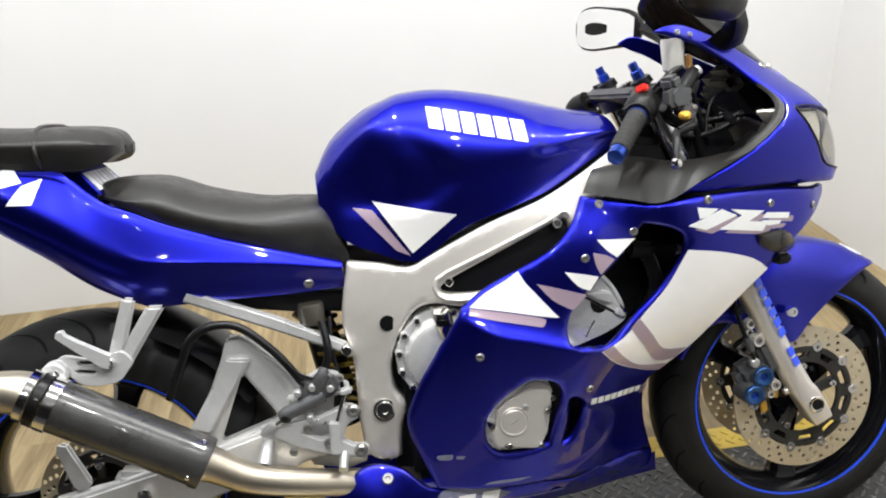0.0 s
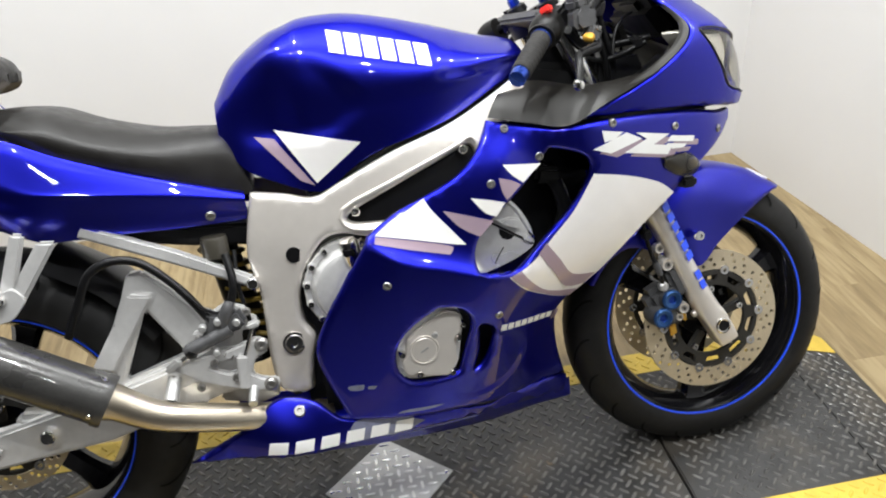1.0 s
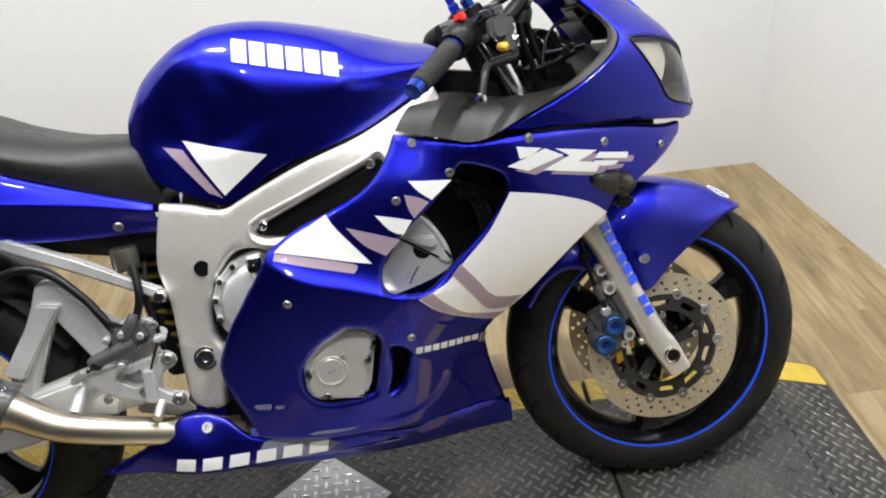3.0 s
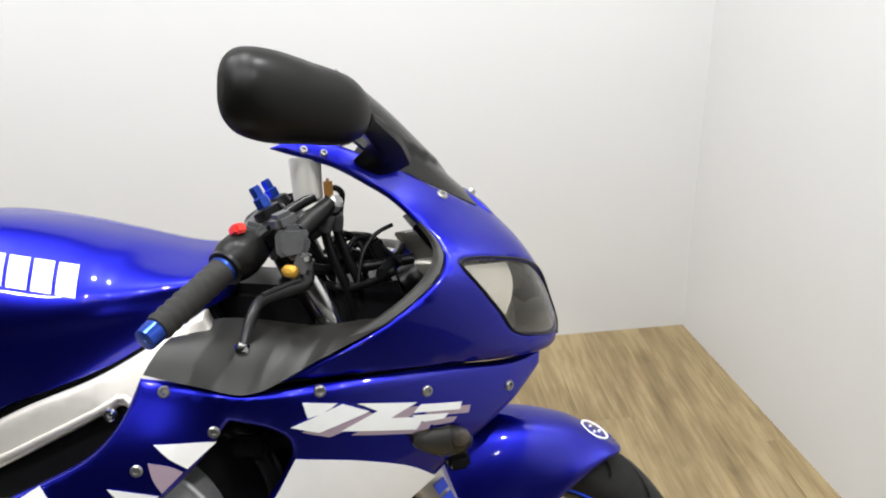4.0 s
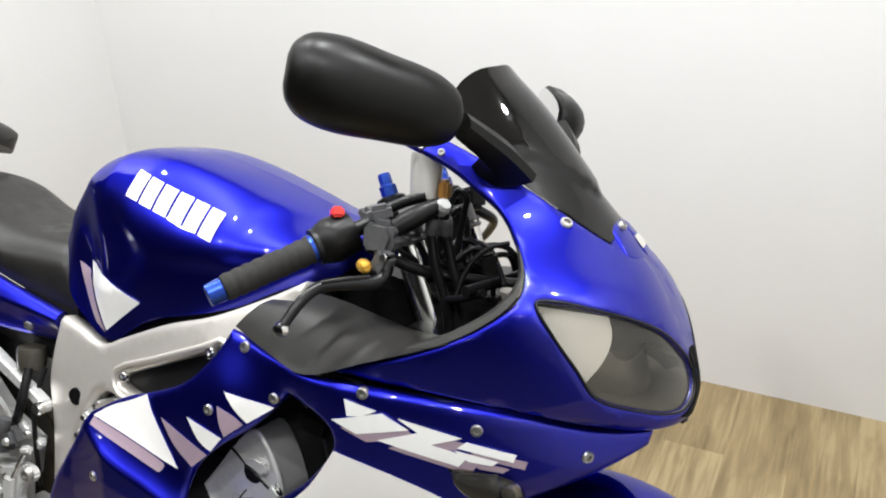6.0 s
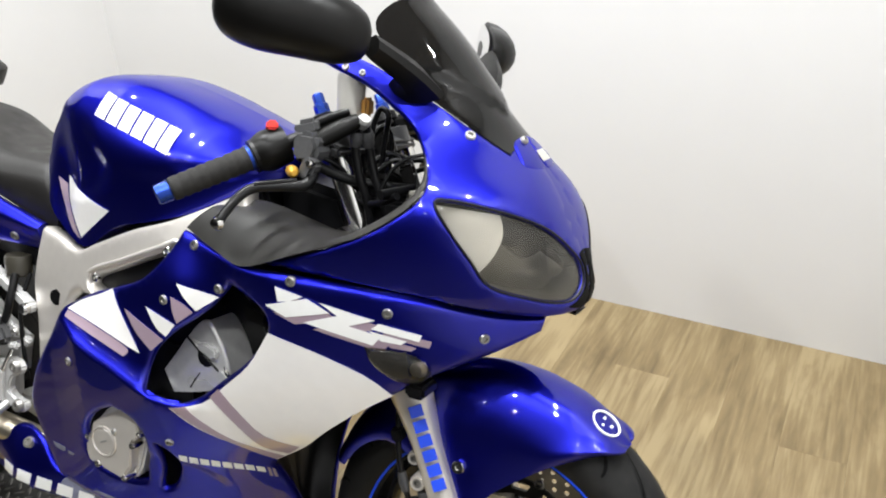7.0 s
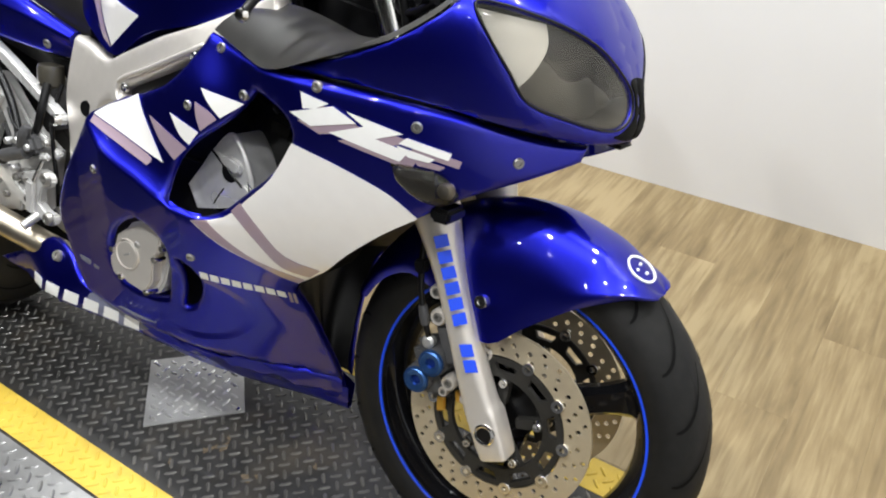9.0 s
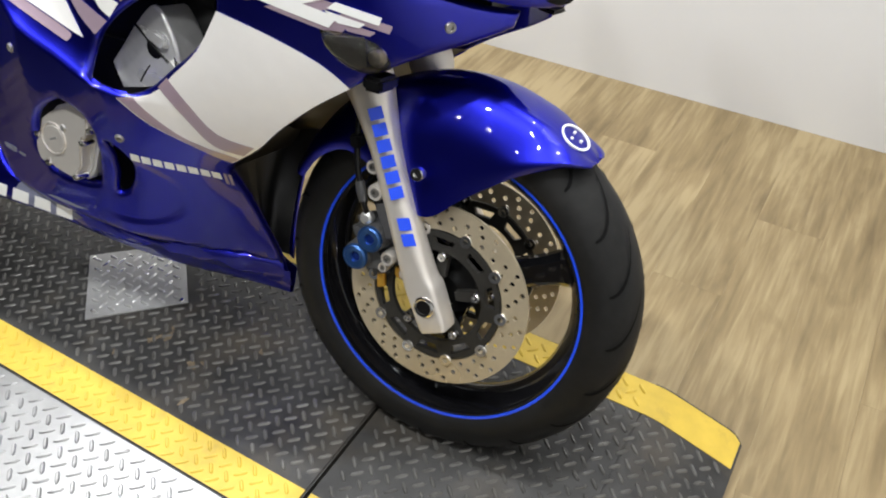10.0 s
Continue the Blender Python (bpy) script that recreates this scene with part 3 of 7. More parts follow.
for name, ring in (
        ("near_stripe", [(BACK_END + 0.01, NEAR + 0.004), (SEAM - 0.006, NEAR + 0.004), (SEAM - 0.006, NEAR + STRIPE), (BACK_END + 0.01, NEAR + STRIPE)]),
        ("far_stripe", [(BACK_END + 0.01, FAR - STRIPE), (SEAM - 0.006, FAR - STRIPE), (SEAM - 0.006, FAR - 0.004), (BACK_END + 0.01, FAR - 0.004)])):
    part(name, ground_prism(ring, -0.001, 0.0012, 0.0004), YELLOW, lift, "yellow painted safety stripe")
for name, y0, y1 in (("near_stripe", NEAR + 0.004, NEAR + STRIPE), ("far_stripe", FAR - STRIPE, FAR - 0.004)):
    part(name, join(ribbon(SEAM + 0.006, FOLD - 0.02, y0, y1, -0.001, 0.0012), ribbon(FOLD - 0.02, TIP - 0.004, y0, y1, -0.001, 0.0012)), YELLOW, lift, "yellow painted safety stripe bent down at the front")
deck_lugs = part("tread_lug", folded(lugs(BACK_END + 0.02, TIP - 0.03, NEAR + 0.015, FAR - 0.01, 0.0, 0.0328,
                                          lambda x, y: NEAR + STRIPE + 0.008 < y < FAR - STRIPE - 0.008 and abs(x - SEAM) > 0.016 and not abs(x + 0.02) + abs(y + 0.035) < 0.148)), WORN, lift)
deck_lugs["kind"] = "stuff"
stripe_lugs = part("stripe_lug", lugs(BACK_END + 0.02, FOLD - 0.02, NEAR + 0.015, FAR - 0.01, 0.001, 0.0328,
                                       lambda x, y: (NEAR + 0.012 < y < NEAR + STRIPE - 0.010 or FAR - 0.012 > y > FAR - STRIPE + 0.010) and abs(x - SEAM) > 0.018), YELLOW, lift)
stripe_lugs["kind"] = "stuff"
MUD = material("dried_pale_mud", (0.150, 0.115, 0.075), 0.8, 0, 0, 0.5, 180, 0.2)
dice = random.Random(7)
for mx, my, size in ((0.131, -0.136, 0.012), (0.150, -0.118, 0.010), (0.142, -0.098, 0.006), (0.240, -0.151, 0.011), (0.255, -0.138, 0.005), (0.286, -0.221, 0.008), (0.090, -0.200, 0.005), (0.330, -0.060, 0.006)):
    turn = dice.uniform(0, 3)
    rim = [(mx + size * dice.uniform(0.45, 1.25) * (1.5 * math.cos(a) * math.cos(turn) - 0.7 * math.sin(a) * math.sin(turn)), my + size * dice.uniform(0.45, 1.25) * (1.5 * math.cos(a) * math.sin(turn) + 0.7 * math.sin(a) * math.cos(turn))) for a in [0.45 * k for k in range(14)]]
    part("dried_mud", ground_prism(rim, -0.0005, 0.0009, 0), MUD, lift, "patch of dried mud on the tread plate")
bare = ground_prism([(-0.160, -0.034), (-0.020, -0.172), (0.120, -0.033), (-0.016, 0.099)], 0.0005, 0.0045, 0.001)
bare_plate = part("bare_tread_plate", bare, BARE, lift, "bright bare aluminium tread plate screwed on")
bl = lugs(-0.0954, 0.0954, -0.0954, 0.0954, 0.0045, 0.0318, lambda x, y: max(abs(x), abs(y)) < 0.089, (0.0235, 0.0066, 0.0020), 45)
bmesh.ops.transform(bl, verts=bl.verts, matrix=Matrix.Translation((-0.02, -0.035, 0)) @ Matrix.Rotation(radians(45), 4, "Z"))
part("tread_bar", bl, BRIGHT, bare_plate)["kind"] = "stuff"
for sx, sy in ((-0.145, -0.034), (0.104, -0.034)):
    part("screw", lathe([(0, 0.0065), (0.004, 0.0062), (0.0055, 0.0045)], (sx, sy, 0), (0, 0, 1), 10), CHROME, bare_plate)
PLATE_END = -0.45
wing = tagged(new("side_extension"), "bare aluminium tread-plate side extension clipped to the lift", "lift extension")
wing.location = (-0.4, -0.6, FLOOR)
w = part("extension_plate", ground_prism([(PLATE_END, -0.72), (0.50, -0.72), (0.497, NEAR - 0.003), (PLATE_END, NEAR - 0.003)], -0.02, -0.004), TREAD, wing)
w.matrix_parent_inverse = Matrix.Translation((0.4, 0.6, -FLOOR))
w2 = part("tread_bar", lugs(PLATE_END + 0.02, 0.48, -0.71, NEAR - 0.012, -0.004, 0.0355, lambda x, y: y < NEAR - 0.02 and x < 0.485, (0.0280, 0.0075, 0.0022), 45), TREAD, wing)
w2["kind"] = "stuff"
w2.matrix_parent_inverse = Matrix.Translation((0.4, 0.6, -FLOOR))
for lx in (PLATE_END + 0.05, 0.0, 0.45):
    leg = part("support", block((0.04, 0.34, 0.038), (lx, -0.53, -0.0405), 0.004), BLACK, wing)
    leg.matrix_parent_inverse = Matrix.Translation((0.4, 0.6, -FLOOR))

# ---- the motorcycle ----
LEAN, YAW = 17.0, 3.0
bike = tagged(new("motorcycle"), "blue and white sport motorcycle leaning on its stand on the lift", "motorcycle")
bike.matrix_world = Matrix.Translation((0.69, -0.037, 0.0)) @ pose(0, 0, 0, 0, 0, YAW) @ pose(0, 0, 0, -LEAN) @ Matrix.Translation((-0.69, 0, 0))


def bolt(x, z, surface, parent, r=0.007, mat=DULL, name="bolt", out=0.0):
    p = surface(x, z)
    e = 1e-3
    n = (surface(x + e, z) - surface(x - e, z)).cross(surface(x, z + e) - surface(x, z - e)).normalized()
    if n.y > 0:
        n = -n
    return part(name, lathe([(0, 0.0015), (r * 0.48, 0.0), (r * 0.52, 0.0035), (r * 0.8, 0.0035), (r, 0.0015), (r, -0.004)], p + n * out, n, 14), mat, parent)


# wheels
def tyre_profile(radius, half, bead):
    pts = [(bead, -half * 0.80), (bead + 0.012, -half * 0.95)]
    mid = radius - half * 0.92
    for k in range(13):
        a = -math.pi / 2 + math.pi * k / 12
        pts.append((mid + half * 0.92 * math.cos(a), half * math.sin(a)))
    return pts + [(bead + 0.012, half * 0.95), (bead, half * 0.80), (bead - 0.006, 0)]


def wheel(name, x, z, radius, half, start):
    hub = tagged(new(name), "", "")
    hub.parent = bike
    tyre = part("tyre", lathe(tyre_profile(radius, half, 0.2165), (x, 0, z), (0, -1, 0), 72, True), RUBBER, hub, "worn black road tyre")
    for v in tyre.data.vertices:
        # pressed flat where it bears on the table
        at = bike.matrix_world @ Vector((v.co.x, v.co.y + (WHEEL_Y if x > 0 else 0), v.co.z))
        if at.z < -0.0105:
            v.co += bike.matrix_world.to_3x3().inverted() @ Vector((0, 0, -0.0105 - at.z))
    hb = half * 0.86
    part("rim", lathe([(0.217, hb * 0.98), (0.2265, hb), (0.2255, hb - 0.004), (0.214, hb - 0.006), (0.206, hb - 0.018), (0.196, hb * 0.35), (0.192, 0), (0.196, -hb * 0.35), (0.206, -hb + 0.018),
                             (0.214, -hb + 0.006), (0.2255, -hb + 0.004), (0.2265, -hb), (0.217, -hb * 0.98), (0.2, 0)], (x, 0, z), (0, -1, 0), 72, True), GLOSS, hub, "gloss black cast alloy rim")
    for s in (1, -1):
        part("rim_tape", lathe([(0.2195, s * (hb + 0.0003)), (0.2202, s * (hb + 0.002)), (0.2255, s * (hb + 0.002)), (0.2268, s * (hb - 0.001)), (0.221, s * (hb - 0.003))], (x, 0, z), (0, -1, 0), 72, True), TAPE, hub, "bright blue rim tape")
    for k in range(3):
        a = radians(start + 120 * k)
        d, q = Vector((math.cos(a), 0, math.sin(a))), Vector((-math.sin(a), 0, math.cos(a)))
        c = Vector((x, 0, z))
        rows = []
        for r, wd, th in ((0.035, 0.034, 0.030), (0.08, 0.027, 0.026), (0.14, 0.022, 0.020), (0.185, 0.028, 0.022), (0.2, 0.04, 0.026)):
            rows.append([tuple(c + d * r + q * wd * u + Vector((0, th * v, 0))) for u, v in ((-1, -0.4), (-0.6, -1), (0.6, -1), (1, -0.4), (1, 0.4), (0.6, 1), (-0.6, 1), (-1, 0.4))])
        part("spoke", loft(rows, 3, 1, True), GLOSS, hub)
    part("hub", lathe([(0, 0.055), (0.026, 0.055), (0.03, 0.045), (0.046, 0.03), (0.046, -0.03), (0.03, -0.045), (0.026, -0.055), (0, -0.055)], (x, 0, z), (0, -1, 0), 28), BLACK, hub)
    return hub


def brake_disc(parent, x, z, y, outer, inner, holes, arms, mat=DISC):
    """A drilled disc on a black carrier with buttons. y: to the right."""
    ring = lambda r, n, a0=0.0: [(x + r * math.cos(a0 + 2 * math.pi * k / n), z + r * math.sin(a0 + 2 * math.pi * k / n)) for k in range(n)]
    cut = []
    for i in range(holes):
        for j, f in enumerate((0.22, 0.52, 0.80)):
            if (i + j) % 3 == 2 and f > 0.7:
                continue
            a = 2 * math.pi * (i + j / 3) / holes
            r = inner + (outer - inner) * f
            cx, cz = x + r * math.cos(a), z + r * math.sin(a)
            cut.append([(cx + 0.0043 * math.cos(2 * math.pi * k / 7), cz + 0.0043 * math.sin(2 * math.pi * k / 7)) for k in range(7)])
    part("brake_disc", prism(ring(outer, 72), y - 0.0025, y + 0.0025, 0, 1, [ring(inner, 60)] + cut), mat, parent, "drilled bronze-tinted brake disc")
    win = []
    for k in range(arms):
        a = 2 * math.pi * (k + 0.5) / arms
        win.append([(x + r * math.cos(a + o), z + r * math.sin(a + o)) for r, o in ((inner * 0.78, -0.15), (inner * 0.90, -0.19), (inner * 0.90, 0.19), (inner * 0.78, 0.15))])
    for web in [prism([(x + r * math.cos(a + o), z + r * math.sin(a + o)) for r, o in ((inner * 0.30, -0.25), (inner * 0.72, -0.12), (inner * 0.72, 0.12), (inner * 0.30, 0.25))], y - 0.012, y + 0.001, 0.001) for a in [2 * math.pi * k / 5 + 0.3 for k in range(5)]]:
        part("carrier_arm", web, TRIM, parent)
    part("disc_carrier", prism(ring(inner - 0.002, 60), y - 0.005, y + 0.004, 0.001, 1, [ring(inner * 0.69, 40)] + win), TRIM, parent, "dark grey disc carrier")
    for k in range(5):
        a = 2 * math.pi * k / 5 + 0.3
        part("carrier_bolt", lathe([(0, 0.003), (0.003, 0.003), (0.0035, 0.007), (0.006, 0.007), (0.008, 0.004), (0.0085, -0.002)], Vector((x + inner * 0.62 * math.cos(a), -y - 0.001, z + inner * 0.62 * math.sin(a))), (0, -1, 0), 12), CHROME, parent)
    for k in range(arms):
        a = 2 * math.pi * k / arms
        c = Vector((x + inner * math.cos(a), -y, z + inner * math.sin(a)))
        part("button", lathe([(0.0040, 0.002), (0.0042, 0.006), (0.0095, 0.006), (0.0108, 0.004), (0.0108, -0.004)], c, (0, -1, 0), 12), CHROME, parent)


FX, FZ, RX, RZ = 0.690, 0.277, -0.69, 0.326
WHEEL_Y, LEG_Y = 0.010, 0.0865  # the front wheel stands a little to the left of the bodywork's middle
front_wheel = wheel("front_wheel", FX, FZ, 0.297, 0.063, 25)
front_wheel.location.y = WHEEL_Y
rear_wheel = wheel("rear_wheel", RX, RZ, 0.330, 0.088, 70)
brake_disc(front_wheel, FX, FZ, 0.074, 0.149, 0.108, 30, 10)
brake_disc(front_wheel, FX, FZ, -0.074, 0.149, 0.108, 30, 10)
brake_disc(rear_wheel, RX, RZ, 0.060, 0.110, 0.082, 24, 6)

# front fork, fender and caliper
RAKE = Vector((-0.405, 0, 0.914))


def fork_leg(y):
    s = -1 if y > 0 else 1
    foot = Vector((FX + 0.002, -y, FZ))
    rows = []
    for d, w, t, n in ((-0.042, 0.019, 0.018, 6), (-0.038, 0.0225, 0.022, 6), (0.020, 0.0245, 0.023, 6), (0.040, 0.0245, 0.0225, 3.5), (0.10, 0.0235, 0.024, 2.6), (0.18, 0.0225, 0.024, 2.3), (0.24, 0.0235, 0.025, 2.2), (0.30, 0.031, 0.029, 2.2), (0.325, 0.037, 0.032, 2), (0.345, 0.037, 0.032, 2)):
        c = foot + RAKE * d + Vector((-0.010, 0, 0)) * min(max(d / 0.05, 0), 1)
        e = Vector((0.914, 0, 0.405))
        power = lambda v: math.copysign(abs(v) ** (2 / n), v)
        rows.append([tuple(c + e * w * power(math.cos(a)) + Vector((0, -1, 0)) * t * power(math.sin(a))) for a in [2 * math.pi * k / 24 for k in range(24)]])
    leg = part("fork_lower", loft(rows, 3, 1, True), SILVER, bike, "silver fork lower leg with blue lettering")
    top = foot + RAKE * 0.33 + Vector((-0.010, 0, 0))
    part("fork_tube", tube([top, top + RAKE * 0.2, top + RAKE * 0.38], 0.0215, 16), CHROME, bike)
    part("axle_cap", lathe([(0.0112, 0.0245), (0.0116, 0.0262), (0.0140, 0.0268), (0.0165, 0.0255), (0.0172, 0.020)], foot + Vector((0, 0, 0)), (0, -1 if y > 0 else 1, 0), 20), CHROME, leg)
    part("pinch_bolt", lathe([(0, 0.010), (0.006, 0.010), (0.0075, 0.007), (0.0075, -0.012)], foot + RAKE * 0.046 - Vector((0.914, 0, 0.405)) * 0.030 - Vector((0, 0, 0)), (-0.914, 0, -0.405), 12), SILVER, leg)
    part("axle_bore", lathe([(0, 0.0248), (0.0113, 0.0250), (0.0113, 0.020)], foot, (0, -1 if y > 0 else 1, 0), 16), BLACK, leg)
    return leg


right_leg = fork_leg(LEG_Y)
fork_leg(-LEG_Y - 2 * WHEEL_Y)
# a run of letter bars down the leg, drawn as plain blocks


def letter_bars(name, origin, along, across, out, sizes, gap, height, parent, mat, slant=0.0, thick=0.0008):
    """Plain blocks in a row in place of lettering."""
    along, across, out = Vector(along).normalized(), Vector(across).normalized(), Vector(out).normalized()
    at = 0.0
    for wdt in sizes:
        bm = bmesh.new()
        ring = [(at, 0), (at + wdt, 0), (at + wdt + slant * height, height), (at + slant * height, height)]
        base = [bm.verts.new(Vector(origin) + along * u + across * v) for u, v in ring]
        face = bm.faces.new(base)
        o = bmesh.ops.extrude_face_region(bm, geom=[face])
        bmesh.ops.translate(bm, verts=[v for v in o["geom"] if isinstance(v, bmesh.types.BMVert)], vec=out * thick)
        part(name, bm, mat, parent)
        at += wdt + gap


FORE, OUT = Vector((0.914, 0, 0.405)), Vector((0, -1, 0))
leg_n, leg_t = FORE * 0.5 + OUT * 0.866, FORE * 0.866 - OUT * 0.5
leg_face = lambda d, e: Vector((FX - 0.010, -LEG_Y, FZ)) + RAKE * d + leg_n * (0.0248 + 0.075 * max(d - 0.2, 0)) + leg_t * e
letter_bars("letter_bar", leg_face(0.295, -0.010), leg_face(0.0, 0.0) - leg_face(0.3, 0.0), leg_t, leg_n, [0.0175] * 6, 0.0055, 0.020, right_leg, TAPE)
letter_bars("letter_bar", leg_face(0.135, -0.009) + leg_n * 0.0022, leg_face(0.0, 0.0) - leg_face(0.3, 0.0), leg_t, leg_n, [0.019, 0.019], 0.005, 0.018, right_leg, TAPE, 0.2)

caliper = part("brake_caliper", join(block((0.058, 0.05, 0.096), (0.580, -0.066, 0.330), 0.014, (0, -24, 0)), block((0.034, 0.034, 0.070), (0.606, -0.080, 0.385), 0.008, (0, -24, 0)), lathe([(0.021, 0.020), (0.0225, 0.016), (0.024, -0.02)], (0.586, -0.082, 0.351), (0, -1, 0), 24), lathe([(0.021, 0.020), (0.0225, 0.016), (0.024, -0.02)], (0.565, -0.082, 0.3155), (0, -1, 0), 24)), PUMP, bike, "dark grey brake caliper with blue caps")
for cx, cz in ((0.586, 0.351), (0.565, 0.3155)):
    part("caliper_cap", lathe([(0.0075, 0.001), (0.0085, 0.006), (0.0165, 0.008), (0.0185, 0.006), (0.0205, 0.006), (0.0212, -0.002)], (cx, -0.100, cz), (0, -1, 0), 24), CAPBLUE, caliper, "steel-blue anodised cap")
    part("hex_recess", lathe([(0, 0.0015), (0.0082, 0.0015), (0.0082, -0.002)], (cx, -0.100, cz), (0, -1, 0), 6), ANODISED, caliper)
for cx, cz, cy, r in ((0.571, 0.458, 0.082, 0.011), (0.583, 0.423, 0.088, 0.013), (0.615, 0.325, 0.086, 0.012), (0.607, 0.306, 0.082, 0.008)):
    part("caliper_lug", lathe([(r * 0.55, 0.011), (r * 0.85, 0.012), (r, 0.009), (r, -0.012)], (cx, -cy, cz), (0, -1, 0), 18), SILVER, caliper)
    part("lug_bolt", lathe([(0, 0.004), (r * 0.25, 0.004), (r * 0.3, 0.009), (r * 0.55, 0.009), (r * 0.6, 0.004)], (cx, -cy - 0.003, cz), (0, -1, 0), 12), DULL, caliper)
for ring in ([(0.590, 0.288), (0.604, 0.290), (0.607, 0.266), (0.594, 0.260)], [(0.620, 0.306), (0.629, 0.306), (0.630, 0.288), (0.622, 0.290)]):
    part("pad_tab", prism(ring, 0.070, 0.077, 0.0015), GOLD, caliper, "yellow brake pad tab")
hose = part("brake_hose", tube([(0.573, -0.092, 0.378), (0.569, -0.099, 0.398), (0.561, -0.100, 0.42), (0.549, -0.098, 0.456), (0.541, -0.092, 0.50), (0.536, -0.085, 0.56), (0.53, -0.08, 0.66)], 0.0046), BLACK, bike)
part("hose_sleeve", tube([(0.566, -0.100, 0.406), (0.561, -0.100, 0.420), (0.556, -0.099, 0.434)], [0.0062, 0.0075, 0.0065], 12, 2), PUMP, hose)
part("banjo", lathe([(0, 0.008), (0.006, 0.008), (0.010, 0.005), (0.010, -0.005), (0, -0.006)], (0.573, -0.094, 0.379), (0, -1, 0.1), 14), CASTING, hose)
part("hose_clamp", block((0.018, 0.02, 0.02), (0.543, -0.094, 0.492), 0.003, (0, -15, 0)), BLACK, bike)

# fender: a shell round the tyre
GX, GZ = 0.688, 0.286
rows = []
FLOW = [(53, 0.3035), (54, 0.301), (56, 0.294), (59, 0.281), (66, 0.238), (72, 0.202), (84, 0.155), (95, 0.128), (106, 0.124), (118, 0.150), (126, 0.20), (134, 0.25), (145, 0.27), (156, 0.275)]
for ang, low_r in FLOW:
    a = radians(ang)
    d = Vector((math.cos(a), 0, math.sin(a)))
    c = Vector((GX, 0, GZ))
    taper = ease(ang, [(53, 0.22), (54, 0.48), (56, 0.68), (59, 0.82), (63, 0.94), (68, 1.0)]) - 0.1 * max(0, (ang - 130) / 22)
    top_r = 0.303 + 0.014 * math.sin(radians((ang - 53) * 1.75))
    flare = 0.010 * max(0.0, 1 - abs(ang - 106) / 24)
    knee = max(low_r + 0.35 * (top_r - low_r), top_r - 0.060)
    pts = [(0.0, top_r), (0.030 * taper, top_r - 0.003), (0.052 * taper, top_r - min(0.016, (top_r - knee) * 0.4)), (0.073 * taper, knee), (0.0755 * taper + flare * 0.6, (low_r + knee) / 2), (0.073 * taper + 1.2 * flare, low_r)]
    rows.append([tuple(c + d * r + Vector((0, -w, 0))) for w, r in pts])
bm = loft(rows, 3, 3, False, False, True)
bmesh.ops.recalc_face_normals(bm, faces=bm.faces)
bmesh.ops.solidify(bm, geom=bm.faces[:], thickness=0.003)
fender = part("front_fender", bm, BLUE, bike, "blue front mudguard with a round badge")
part("fender_bolt", lathe([(0, 0.002), (0.004, 0.002), (0.0045, 0.005), (0.009, 0.005), (0.0105, 0.002), (0.0105, -0.006)], (0.650, -0.106, 0.474), (0, -1, 0.1), 16), CHROME, fender)

badge_at = Vector((GX, 0, GZ)) + Vector((math.cos(radians(61.5)), 0, math.sin(radians(61.5)))) * 0.3068 + Vector((0, -0.014, 0))
badge_n = Vector((math.cos(radians(60)), -0.18, math.sin(radians(60)))).normalized()
part("round_badge", lathe([(0.0205, 0.0), (0.0205, 0.0025), (0.0235, 0.0025), (0.0235, 0.0)], badge_at + badge_n * 0.001, badge_n, 28, True), LETTER, fender, "white ring badge")
for k in range(3):
    a = 2 * math.pi * k / 3
    side_v = badge_n.cross(Vector((0, 0, 1))).normalized()
    c = badge_at + badge_n * 0.003 + (side_v * math.cos(a) + badge_n.cross(side_v) * math.sin(a)) * 0.009
    part("badge_dot", lathe([(0, 0.001), (0.0022, 0.001), (0.0024, -0.004)], c, badge_n, 10), LETTER, fender)


def grooves(parent, x, z, radius, half, count):
    """Thin curved tread cuts on both shoulders."""
    bm = bmesh.new()
    mid, r = radius - half * 0.92, half * 0.92
    for k in range(count):
        for s in (1, -1):
            left, right = [], []
            for i in range(9):
                f = i / 8
                lat = math.sin(radians(66 - 56 * f))
                rad = mid + r * math.cos(radians(66 - 56 * f)) + 0.0012
                ang = 2 * math.pi * (k + (0.5 if s < 0 else 0)) / count + 0.30 * f * f
                wd = 0.0075 * (0.5 + math.sin(math.pi * f) * 0.6)
                for side_list, o in ((left, -wd), (right, wd)):
                    a = ang + o / radius * 0.5
                    side_list.append(bm.verts.new((x + rad * math.cos(a), -s * (half * lat + 0.0006), z + rad * math.sin(a))))
            for i in range(8):
                bm.faces.new([left[i], left[i + 1], right[i + 1], right[i]])
    ob = part("tread_groove", bm, GROOVE, parent)
    ob["kind"] = "stuff"


grooves(front_wheel, FX, FZ, 0.297, 0.063, 20)
grooves(rear_wheel, RX, RZ, 0.330, 0.088, 22)

